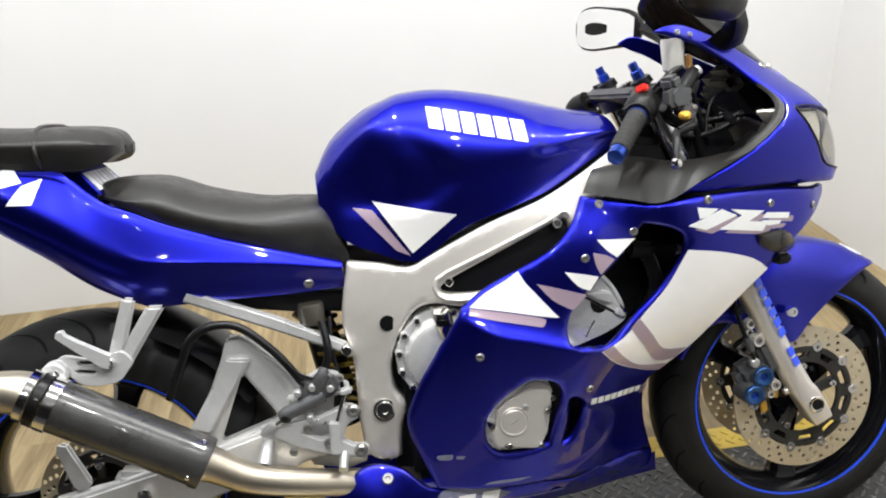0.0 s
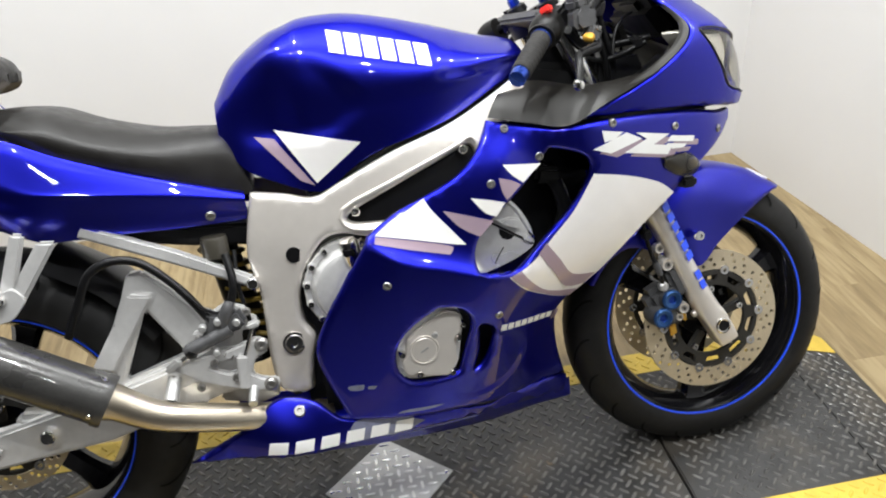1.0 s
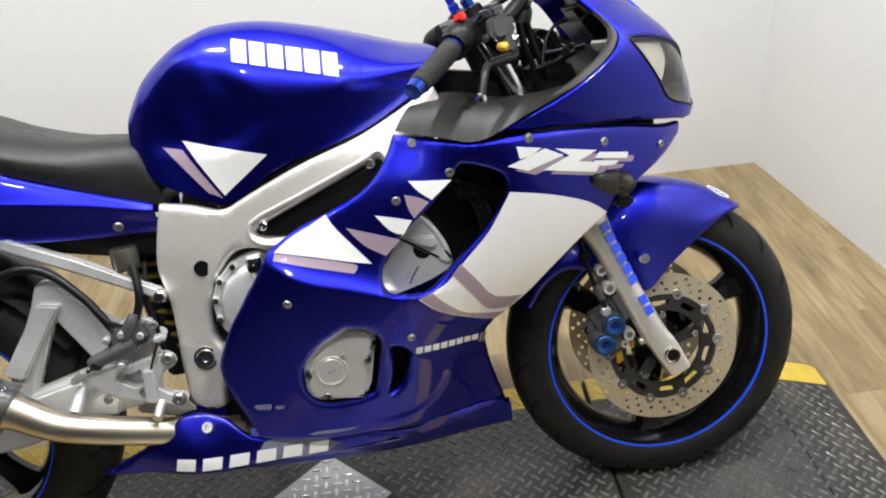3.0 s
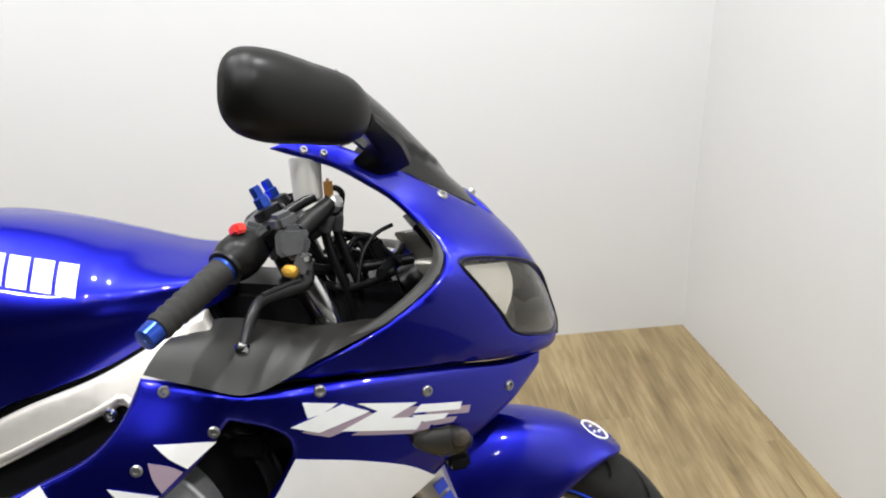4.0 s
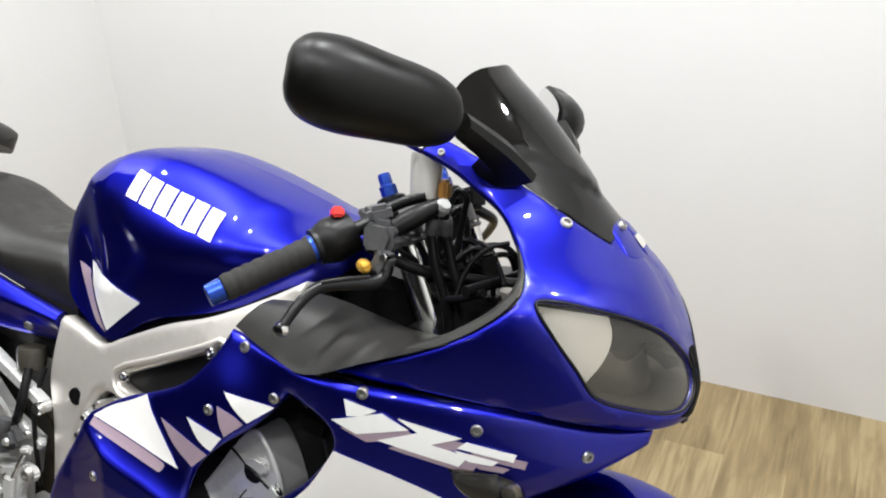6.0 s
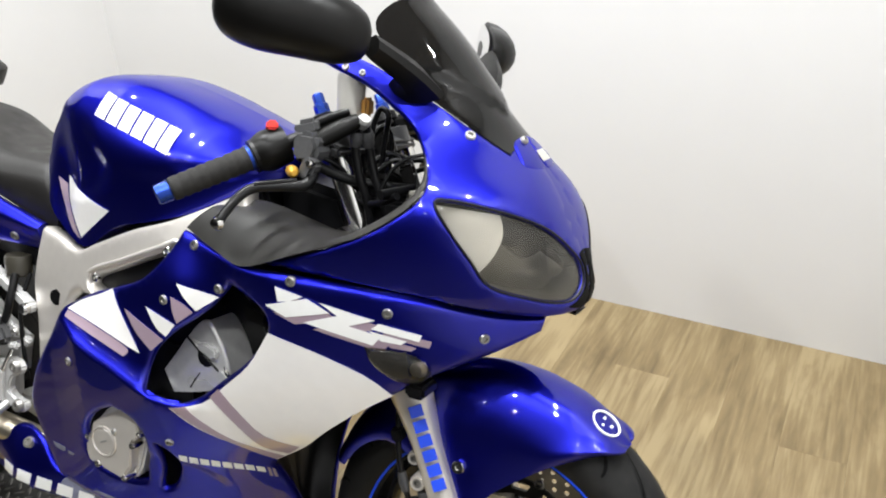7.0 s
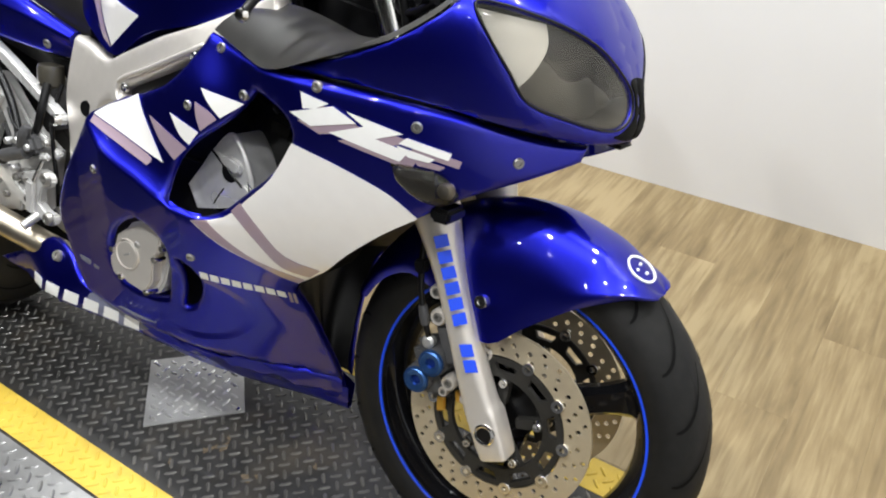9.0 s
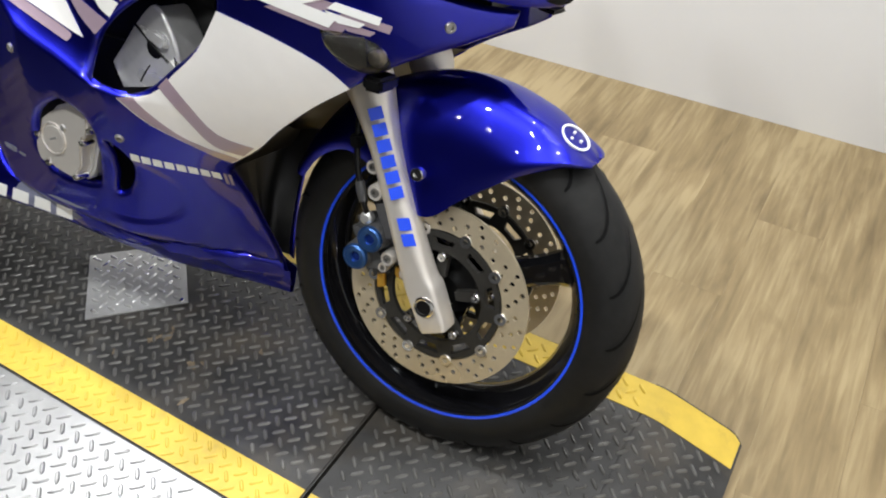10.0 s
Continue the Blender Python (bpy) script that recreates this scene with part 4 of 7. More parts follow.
# side fairings
FAIRING = [(0.219, 0.772, "s"), (0.255, 0.763), (0.309, 0.750), (0.352, 0.744), (0.43, 0.745), (0.52, 0.742), (0.62, 0.733), (0.70, 0.718), (0.748, 0.712, "s"), (0.744, 0.691, "s"), (0.70, 0.664), (0.632, 0.628), (0.585, 0.598, "s"),
           (0.571, 0.585), (0.517, 0.547), (0.459, 0.497), (0.414, 0.452), (0.358, 0.408), (0.343, 0.385), (0.345, 0.350), (0.358, 0.28), (0.380, 0.200, "s"), (0.218, 0.221), (0.103, 0.237), (-0.015, 0.252), (-0.085, 0.268, "s"),
           (-0.101, 0.314), (-0.115, 0.358), (-0.124, 0.395), (-0.122, 0.428), (-0.096, 0.483), (-0.071, 0.521), (-0.041, 0.566), (-0.010, 0.613, "s"), (0.043, 0.642), (0.096, 0.662), (0.144, 0.684), (0.176, 0.709), (0.200, 0.738)]
VENT = [(0.319, 0.710, "s"), (0.367, 0.695), (0.388, 0.675), (0.383, 0.644), (0.348, 0.596), (0.303, 0.554), (0.263, 0.518), (0.225, 0.508), (0.180, 0.517), (0.169, 0.543), (0.181, 0.577), (0.215, 0.612), (0.261, 0.647), (0.290, 0.674)]
COVER = [(0.094, 0.463, "s"), (0.119, 0.459), (0.140, 0.447), (0.150, 0.428), (0.149, 0.400), (0.139, 0.363), (0.128, 0.324, "s"), (0.097, 0.317), (0.041, 0.322), (0.016, 0.342), (0.010, 0.368), (0.014, 0.395), (0.030, 0.420), (0.058, 0.444)]
SLOT = [(0.168, 0.410), (0.184, 0.406), (0.1955, 0.392), (0.196, 0.368), (0.1865, 0.340), (0.172, 0.319), (0.157, 0.313), (0.157, 0.323), (0.1665, 0.353), (0.169, 0.385)]
fairing = part("side_fairing", sheet(FAIRING, side, (VENT, COVER, SLOT), 0.0105, 0.003, 0, 0.009, 6, lines=[[(x, ease(x, RIDGE) + o) for x in np.arange(-0.03, 0.34, 0.006)] for o in (-0.02, -0.008, 0.0, 0.005, 0.012, 0.022, 0.036)] + [[(0.165 + 0.097 * f * math.cos(0.12 * k), 0.326 + 0.066 * f * math.sin(0.12 * k)) for k in range(53)] for f in (0.86, 0.92, 0.98, 1.05, 1.12)]), BLUE, bike, "blue side fairing with white and lilac flame graphics")
part("side_fairing", sheet(FAIRING, side, (VENT,), 0.04, 0.003, 0, 0.005, 3, True), BLUE, bike, "blue side fairing")


def decal(name, ring, mat, surface=side, per=3, parent=fairing, step=0.011, lift_by=0.0016):
    return part(name, sheet(ring, surface, (), step, 0.0005, lift_by, 0, per), mat, parent)


decal("flame_graphic", [(0.093, 0.660, "s"), (0.103, 0.639), (0.124, 0.611), (0.155, 0.570, "s"), (0.127, 0.576), (0.064, 0.594), (0.002, 0.611, "s"), (0.030, 0.630), (0.064, 0.645)], WHITE)
decal("flame_graphic", [(0.003, 0.609, "s"), (0.064, 0.592), (0.124, 0.574), (0.131, 0.566), (0.124, 0.558, "s"), (0.054, 0.579), (-0.001, 0.598, "s")], LILAC)
decal("flame_graphic", [(0.122, 0.634, "s"), (0.143, 0.627), (0.174, 0.616), (0.206, 0.604, "s"), (0.180, 0.580, "s"), (0.147, 0.602)], LILAC)
decal("flame_graphic", [(0.171, 0.649, "s"), (0.203, 0.641), (0.229, 0.633, "s"), (0.212, 0.611, "s"), (0.192, 0.621)], WHITE)
decal("flame_graphic", [(0.222, 0.676, "s"), (0.245, 0.668), (0.260, 0.658, "s"), (0.233, 0.636, "s"), (0.225, 0.654)], LILAC)
decal("flame_graphic", [(0.231, 0.697, "s"), (0.259, 0.693), (0.302, 0.688, "s"), (0.265, 0.661, "s"), (0.246, 0.677)], WHITE)
PANEL = [(0.393, 0.656, "s"), (0.460, 0.641), (0.529, 0.615), (0.567, 0.587, "s"), (0.517, 0.551), (0.459, 0.501), (0.414, 0.457), (0.358, 0.416, "s"), (0.324, 0.427), (0.258, 0.463), (0.222, 0.500, "s"), (0.270, 0.514), (0.312, 0.553), (0.355, 0.596)]
decal("white_panel", PANEL, WHITE)
decal("stripe_graphic", [(0.300, 0.545, "s"), (0.327, 0.508), (0.357, 0.468), (0.408, 0.457, "s"), (0.385, 0.437, "s"), (0.344, 0.444), (0.316, 0.483), (0.284, 0.528, "s")], LILAC, lambda u, v: side(u, v) + Vector((0, -0.0012, 0)))
decal("stripe_graphic", [(0.224, 0.501, "s"), (0.246, 0.506, "s"), (0.268, 0.478), (0.307, 0.445), (0.374, 0.428, "s"), (0.358, 0.417, "s"), (0.324, 0.428), (0.262, 0.463)], LILAC, lambda u, v: side(u, v) + Vector((0, -0.0012, 0)))
BARS = ([(0.409, 0.729), (0.450, 0.721), (0.431, 0.711), (0.413, 0.708)], [(0.456, 0.719), (0.488, 0.703), (0.425, 0.687), (0.392, 0.699)],
        [(0.474, 0.716), (0.548, 0.701), (0.513, 0.688), (0.556, 0.679), (0.545, 0.664), (0.451, 0.684), (0.498, 0.701)], [(0.553, 0.697), (0.608, 0.687), (0.605, 0.677), (0.543, 0.688)], [(0.540, 0.685), (0.589, 0.676), (0.582, 0.670), (0.556, 0.672)])
for ring in BARS:
    decal("slanted_bar", [(*p, "s") for p in ring], LETTER, lambda u, v: side(u, v) + Vector((0, -0.0012, 0)))
    decal("bar_shadow", [(x + 0.012, z - 0.0085, "s") for x, z in ring], LILAC)
for bx, bz in ((0.431, 0.739), (0.563, 0.712), (0.681, 0.686), (0.246, 0.754), (0.208, 0.668), (0.01, 0.524), (0.202, 0.428), (0.30, 0.70)):
    bolt(bx, bz, side, fairing, 0.0075)
for ring in ([(-0.080, 0.340), (-0.052, 0.338, "s"), (-0.056, 0.328), (-0.078, 0.331, "s")], [(0.02, 0.268), (0.09, 0.262, "s"), (0.06, 0.259), (0.0, 0.264, "s")], [(-0.045, 0.333), (-0.030, 0.331, "s"), (-0.035, 0.326), (-0.046, 0.328, "s")]):
    decal("scuff_mark", ring, SCUFF, side, 4, fairing, 0.008, 0.0006)
for k in range(8):
    u, v = 0.208 + 0.0150 * k, 0.403 - 0.0021 * k
    decal("letter_bar", [(u, v, "s"), (u + 0.0120, v - 0.0017, "s"), (u + 0.0103, v - 0.0145, "s"), (u - 0.0017, v - 0.0128, "s")], LETTER, side, 1)
for k in range(2):
    u, v = 0.330 + 0.0068 * k, 0.388 - 0.001 * k
    decal("letter_bar", [(u, v, "s"), (u + 0.0042, v - 0.0007, "s"), (u - 0.0005, v - 0.024, "s"), (u - 0.0047, v - 0.0233, "s")], LILAC, side, 1)

# belly pan
belly_side = plate([(-0.36, 0.25, 0.150), (-0.2, 0.322, 0.142), (-0.2, 0.285, 0.172), (-0.1, 0.25, 0.168), (-0.2, 0.24, 0.180), (0.1, 0.22, 0.145), (0.25, 0.21, 0.085), (0.375, 0.20, 0.018), (-0.3, 0.19, 0.13), (0.05, 0.15, 0.12), (0.38, 0.15, 0.008)])
belly = part("belly_pan", sheet([(-0.376, 0.231, "s"), (-0.275, 0.283), (-0.243, 0.305), (-0.215, 0.324), (-0.18, 0.325), (-0.140, 0.312), (-0.115, 0.287), (-0.092, 0.269), (-0.05, 0.262), (0.1, 0.241), (0.378, 0.206, "s"), (0.389, 0.152, "s"), (0.2, 0.190), (0.04, 0.207), (-0.217, 0.217)],
                                belly_side, (), 0.02, 0.003, 0, 0.006, 4), BLUE, bike, "blue belly pan with scuffed paint and white lettering")
part("belly_floor", loft([[(x, 0, zb), (x, -w * 0.6, zb + 0.005), (x, -w, zb + 0.045)] for x, zb, w in ((-0.3, 0.19, 0.12), (-0.1, 0.165, 0.14), (0.15, 0.15, 0.115), (0.30, 0.145, 0.05), (0.388, 0.142, 0.010))], 4, 4, False, False, True), BLUE, belly)
for k in range(6):
    u, zz = -0.240 + 0.0462 * k, 0.2305 - 0.0026 * k
    part("letter_bar", sheet([(u, zz, "s"), (u + 0.034, zz - 0.0016, "s"), (u + 0.040, zz + 0.0215, "s"), (u + 0.007, zz + 0.0235, "s")], belly_side, (), 0.03, 0.0005, 0.0012, 0, 1), LETTER, belly)
part("scuff_mark", sheet([(-0.075, 0.262), (-0.040, 0.259, "s"), (0.0, 0.257), (0.040, 0.250, "s"), (0.030, 0.240), (0.052, 0.228, "s"), (0.020, 0.216), (-0.010, 0.2135, "s"), (-0.045, 0.219), (-0.085, 0.221, "s"), (-0.070, 0.235), (-0.090, 0.246, "s")], belly_side, (), 0.01, 0.0004, 0.0007, 0, 4), SCUFF, belly, "scraped raw plastic")
part("drain_slot", sheet([(0.130, 0.239), (0.160, 0.2365), (0.196, 0.2285), (0.205, 0.220), (0.190, 0.2155), (0.160, 0.220)], belly_side, (), 0.01, 0.0006, 0.0008, 0, 4), BLACK, belly, "dark drain slot")
part("slot_lip", tube([tuple(belly_side(u, v) + Vector((0, -0.002, 0))) for u, v in ((0.118, 0.236), (0.135, 0.226), (0.165, 0.2185), (0.190, 0.2135), (0.208, 0.2165))], [0.001, 0.003, 0.0036, 0.003, 0.001], 12, 4), BLUE, belly)
part("wing_bolt", lathe([(0, 0.002), (0.004, 0.002), (0.005, 0.006), (0.009, 0.006), (0.0105, 0.003), (0.0105, -0.004)], belly_side(-0.172, 0.302) + Vector((0, -0.002, 0)), (0, -0.8, 0.5), 14), DULL, belly)
edge = [(0.585, 0.598), (0.517, 0.547), (0.459, 0.497), (0.414, 0.452), (0.356, 0.408), (0.326, 0.38), (0.319, 0.345), (0.329, 0.28), (0.349, 0.203)]
for s in (1, -1):
    rows, low_rows = [], []
    for ex, ez in edge[:5]:
        p = side(ex, ez)
        rows.append([(p.x - 0.003, (p.y + 0.004) * s, p.z), (p.x - 0.012, (p.y + 0.030) * s, p.z + 0.004), (p.x - 0.035, p.y * 0.45 * s, p.z + 0.008), (p.x - 0.05, 0.0, p.z + 0.01)])
    part("inner_flange", loft(rows, 3, 3, False, False), BLACK, fairing, "black inner lip of the fairing")
    for ex, ez in [(0.358, 0.408), (0.343, 0.385), (0.345, 0.350), (0.358, 0.28), (0.380, 0.200)]:
        p = side(ex, ez)
        low_rows.append([(p.x - 0.003, (p.y + 0.004) * s, p.z), (p.x - 0.010, (p.y * 0.9) * s, p.z + 0.002), (p.x - 0.040, (p.y * 0.60) * s, p.z + 0.006), (p.x - 0.050, (p.y * 0.25) * s, p.z + 0.008), (p.x - 0.050, 0.0, p.z + 0.008)])
    part("chin", loft(low_rows, 4, 4, False, False), BLACK, fairing, "black inner front of the fairing")

# upper cowl, screen and headlights
COWL = [(0.0, 0.952, "s"), (0.09, 0.948), (0.20, 0.930, "s"), (0.26, 0.942), (0.34, 0.962), (0.43, 0.988), (0.55, 1.016), (0.70, 1.040), (0.80, 1.041), (0.875, 1.034, "s"), (0.79, 1.021), (0.72, 1.010), (0.67, 0.999), (0.615, 0.978), (0.572, 0.955), (0.578, 0.925), (0.61, 0.895), (0.655, 0.873), (0.73, 0.845),
        (0.82, 0.810), (0.91, 0.777), (0.995, 0.749, "s"), (0.85, 0.748), (0.69, 0.742), (0.479, 0.729), (0.30, 0.721), (0.15, 0.719), (0.0, 0.719, "s"), (0.0, 0.74, "s"), (0.0, 0.80, "s"), (0.0, 0.88, "s")]
LAMP = [(0.605, 0.871), (0.54, 0.875), (0.43, 0.869), (0.28, 0.857), (0.15, 0.838), (0.066, 0.808), (0.032, 0.784), (0.046, 0.758), (0.11, 0.742), (0.20, 0.741), (0.33, 0.750), (0.465, 0.766), (0.52, 0.80), (0.575, 0.837)]
ASPECT = 0.42


def mirror_bowl(a, z):
    """A shiny curved reflector whose upper part tips up and whose lower part stands upright."""
    d = z - 0.82
    return nose(a, 0.82) + Vector((-0.022 - 0.10 * (a - 0.44) - 0.17 * d - 3.6 * d * d + 0.0012 * math.sin(60 * a + 90 * d), 0.010, d))


bm = join(sheet(COWL, nose, (LAMP,), 0.013, 0.003, 0, 0.005, 4, False, ASPECT, True), sheet(COWL[:8] + [(0.80, 1.030, "s")] + COWL[11:], nose, (LAMP,), 0.018, 0.003, 0, 0.005, 4, True, ASPECT, True))
bmesh.ops.remove_doubles(bm, verts=[v for v in bm.verts if abs(v.co.y) < 1e-4], dist=4e-4)
cowl = part("upper_cowl", bm, BLUE, bike, "blue nose cowl with twin headlights")
for s in (False, True):
    lens = part("headlight", sheet(LAMP, nose, (), 0.018, 0.0015, -0.004, 0, 4, s, ASPECT), LENS, bike, "clear wedge-shaped headlight lens")
    flip = Vector((1, -1 if s else 1, 1))
    ring = [nose(*q) * 1 for q in spline(LAMP, 4, True)]
    ring = [Vector((p.x * flip.x, p.y * flip.y, p.z)) for p in ring]
    part("lens_gasket", tube([tuple(p) for p in ring] + [tuple(ring[0])], 0.0014, 6, 1), BLACK, lens)
    part("lamp_bowl", sheet(LAMP, lambda a, z: nose(a, z) + Vector((-0.055, 0.035, 0.0)), (), 0.02, 0.002, 0, 0, 3, s, ASPECT), LAMPBODY, lens, "grey headlight housing")
    part("lamp_wall", loft([[tuple(p), tuple(p + Vector((-0.03, 0.018 * flip.y, 0))), tuple(p + Vector((-0.055, 0.035 * flip.y, 0)))] for p in ring + ring[:1]], 1, 2, False, False), LAMPBODY, lens)
    bowl = [(0.600, 0.868, "s"), (0.515, 0.864), (0.365, 0.858, "s"), (0.365, 0.835), (0.400, 0.804), (0.445, 0.776, "s"), (0.522, 0.803), (0.567, 0.834)]
    part("reflector", sheet(bowl, mirror_bowl, (), 0.012, 0.002, 0, 0, 3, s, ASPECT), REFLECTOR, lens, "bright headlight reflector")
    hood = [(0.335, 0.858), (0.25, 0.850), (0.14, 0.834), (0.16, 0.824), (0.25, 0.821), (0.352, 0.818)]
    part("lamp_hood", sheet(hood, lambda a, z: nose(a, z) + Vector((-0.02, 0.014, 0.0)), (), 0.02, 0.002, 0, 0, 3, s, ASPECT), LAMPGREY, lens, "dark hood inside the headlight")
for s in (False, True):
    part("nose_intake", sheet([(0.0, 0.803, "s"), (0.030, 0.798), (0.020, 0.780), (0.034, 0.754), (0.095, 0.737), (0.14, 0.731), (0.06, 0.724), (0.0, 0.723, "s")], nose, (), 0.012, 0.002, 0.002, 0.002, 4, s, ASPECT), GROOVE, cowl, "black nose intake gap")
under = [nose(k / 12, 0.722) * 1.0 for k in range(13)]
under = [Vector((0.35 + (v.x - 0.35) * 0.965, v.y * 0.93, 0.722 + 0.018 * (k / 12))) for k, v in enumerate(under)]
mesh_object("nose_underside", [tuple(v) for v in under] + [(v.x, -v.y, v.z) for v in under] + [(v.x, v.y * 0.98, v.z + 0.004) for v in under] + [(v.x, -v.y * 0.98, v.z + 0.004) for v in under],
            [(k, k + 1, 14 + k, 13 + k) for k in range(12)] + [(26 + k, 27 + k, 40 + k, 39 + k) for k in range(12)], BLACK, cowl, "black underside of the nose")
part("nose_lip", block((0.028, 0.05, 0.006), (0.762, 0, 0.714), 0.004, (0, 8, 0)), BLACK, cowl)
SCREEN = [(0.0, 0.95, "s"), (0.2, 0.930, "s"), (0.26, 0.942), (0.34, 0.962), (0.43, 0.988), (0.50, 1.01), (0.57, 1.05), (0.60, 1.09), (0.43, 1.118), (0.13, 1.129), (0.0, 1.131, "s"), (0.0, 1.05, "s")]


def bubble(a, z):
    """The screen: above a soft step the middle swells forward."""
    f = min(max((z - 0.972 - 0.12 * a) / 0.016, 0), 1)
    h = 0.006 * f * f * (3 - 2 * f) * min(max((0.50 - a) / 0.15, 0), 1)
    return nose(a, z) + Vector((0.75 * h, -h * math.sin(a * math.pi / 2), 0.6 * h))


bm = join(*(sheet(SCREEN, bubble, (), 0.011, 0.002, 0.0004, 0, 4, s, ASPECT, True) for s in (False, True)))
bmesh.ops.remove_doubles(bm, verts=[v for v in bm.verts if abs(v.co.y) < 1e-4], dist=4e-4)
part("windscreen", bm, SMOKE, bike, "dark smoked plastic windscreen")
bolt(0.36, 0.950, nose, cowl, 0.008)
for s in (False, True):
    part("screen_tab", sheet([(0.0, 0.953, "s"), (0.09, 0.950), (0.15, 0.942), (0.165, 0.928), (0.16, 0.914, "s"), (0.08, 0.909), (0.0, 0.907, "s")], lambda a, z: nose(a, z) + Vector((0.0045 * min(max((z - 0.907) / 0.02, 0), 1), 0, 0)), (), 0.012, 0.003, 0, 0.004, 4, s, ASPECT), BLUE, cowl)
    part("data_label", sheet([(0.0, 0.933, "s"), (0.010 + 0.07 * s, 0.9335, "s"), (0.006 + 0.085 * s, 0.920, "s"), (0.0, 0.919, "s")], lambda a, z: nose(a, z) + Vector((0.0052 * min(max((z - 0.907) / 0.02, 0), 1) + 0.0006, 0, 0)), (), 0.02, 0.0005, 0.0006, 0, 1, s, ASPECT), CUP, cowl, "small pale label")
bolt(0.06, 0.943, nose, cowl, 0.0065, DULL, "bolt", 0.005)


def wing_mirror(side_sign):
    flip = lambda p: (p[0], p[1] * side_sign, p[2])
    a, b = Vector((0.517, -0.209, 1.063)), Vector((0.362, -0.321, 1.100))
    if side_sign < 0:
        a, b = Vector((0.512, -0.222, 1.060)), Vector((0.420, -0.385, 1.080))
    else:
        b = a.lerp(b, 0.985)
    d = (b - a).normalized()
    up = Vector((0.12, 0.05, 1)).normalized()
    dep = d.cross(up).normalized()
    rows = []
    for s, h, q in ((0.0, 0.012, 0.010), (0.05, 0.029, 0.02), (0.2, 0.041, 0.034), (0.45, 0.046, 0.040), (0.7, 0.050, 0.042), (0.88, 0.045, 0.038), (0.97, 0.0315, 0.026), (1.0, 0.016, 0.012)):
        c = a.lerp(b, s)
        rows.append([flip(c + up * h * math.cos(t) + dep * q * (1.0 if side_sign > 0 else 1.35) * math.sin(t) * (1.0 if math.sin(t) * dep.x > 0 else 0.14)) for t in [2 * math.pi * k / 18 for k in range(18)]])
    m = part("wing_mirror", loft(rows, 4, 1, True), PLASTIC, bike, "black rear-view mirror housing")
    back = dep if dep.x < 0 else -dep
    strip = [(0.06, 0.022), (0.2, 0.033), (0.45, 0.041), (0.7, 0.045), (0.88, 0.039), (0.96, 0.024)]
    rows = [[flip(a.lerp(b, s) + back * 0.0075 + up * h * k) for k in (1, 0.5, 0, -0.5, -1)] for s, h in strip]
    part("mirror_glass", loft(rows, 3, 2, False, False), MIRROR, m, "mirror glass")
    stalk = [[(0.520, -0.200, 1.070), (0.528, -0.204, 1.054), (0.514, -0.204, 1.040), (0.500, -0.200, 1.056)], [(0.552, -0.150, 1.042), (0.560, -0.156, 1.022), (0.535, -0.150, 1.008), (0.520, -0.146, 1.03)],
             [(0.566, -0.105, 1.012), (0.574, -0.108, 0.995), (0.53, -0.118, 0.985), (0.50, -0.122, 1.008)]]
    part("mirror_stalk", loft([[flip(p) for p in r] for r in stalk], 4, 2, True), PLASTIC, m)
    return m


wing_mirror(1)
wing_mirror(-1)

# fuel tank
TANK_REAR = [(-0.226, [(0, 0.852), (0.025, 0.850), (0.050, 0.835), (0.060, 0.815), (0.062, 0.79)]),
        (-0.19, [(0, 0.908), (0.050, 0.898), (0.080, 0.865), (0.084, 0.80), (0.090, 0.735)]),
        (-0.13, [(0, 0.953), (0.080, 0.942), (0.118, 0.897), (0.105, 0.80), (0.112, 0.703)]),
        (-0.085, [(0, 0.970), (0.092, 0.960), (0.141, 0.897), (0.131, 0.80), (0.122, 0.685)]),
        (-0.05, [(0, 0.979), (0.088, 0.968), (0.148, 0.898), (0.142, 0.80), (0.128, 0.690)])]
TANK_FRONT = [(0.02, [(0, 0.978), (0.090, 0.966), (0.155, 0.890), (0.153, 0.810), (0.140, 0.734)]),
        (0.10, [(0, 0.962), (0.088, 0.949), (0.158, 0.876), (0.156, 0.815), (0.148, 0.757)]),
        (0.18, [(0, 0.940), (0.082, 0.926), (0.155, 0.872), (0.153, 0.826), (0.146, 0.782)]),
        (0.26, [(0, 0.914), (0.070, 0.904), (0.138, 0.874), (0.139, 0.848), (0.134, 0.822)]),
        (0.318, [(0, 0.900), (0.060, 0.893), (0.108, 0.873), (0.112, 0.860), (0.108, 0.842)]),
        (0.332, [(0, 0.880), (0.045, 0.878), (0.075, 0.866), (0.083, 0.859), (0.082, 0.855)])]
TANK = TANK_REAR + TANK_FRONT
KNEE = [(0.76, -0.045), (0.794, -0.015), (0.814, 0.004), (0.838, 0.010), (0.859, -0.004), (0.888, -0.029), (0.923, -0.048)]


def step_up(f):
    f = min(max(f, 0.0), 1.0)
    return f * f * (3 - 2 * f)


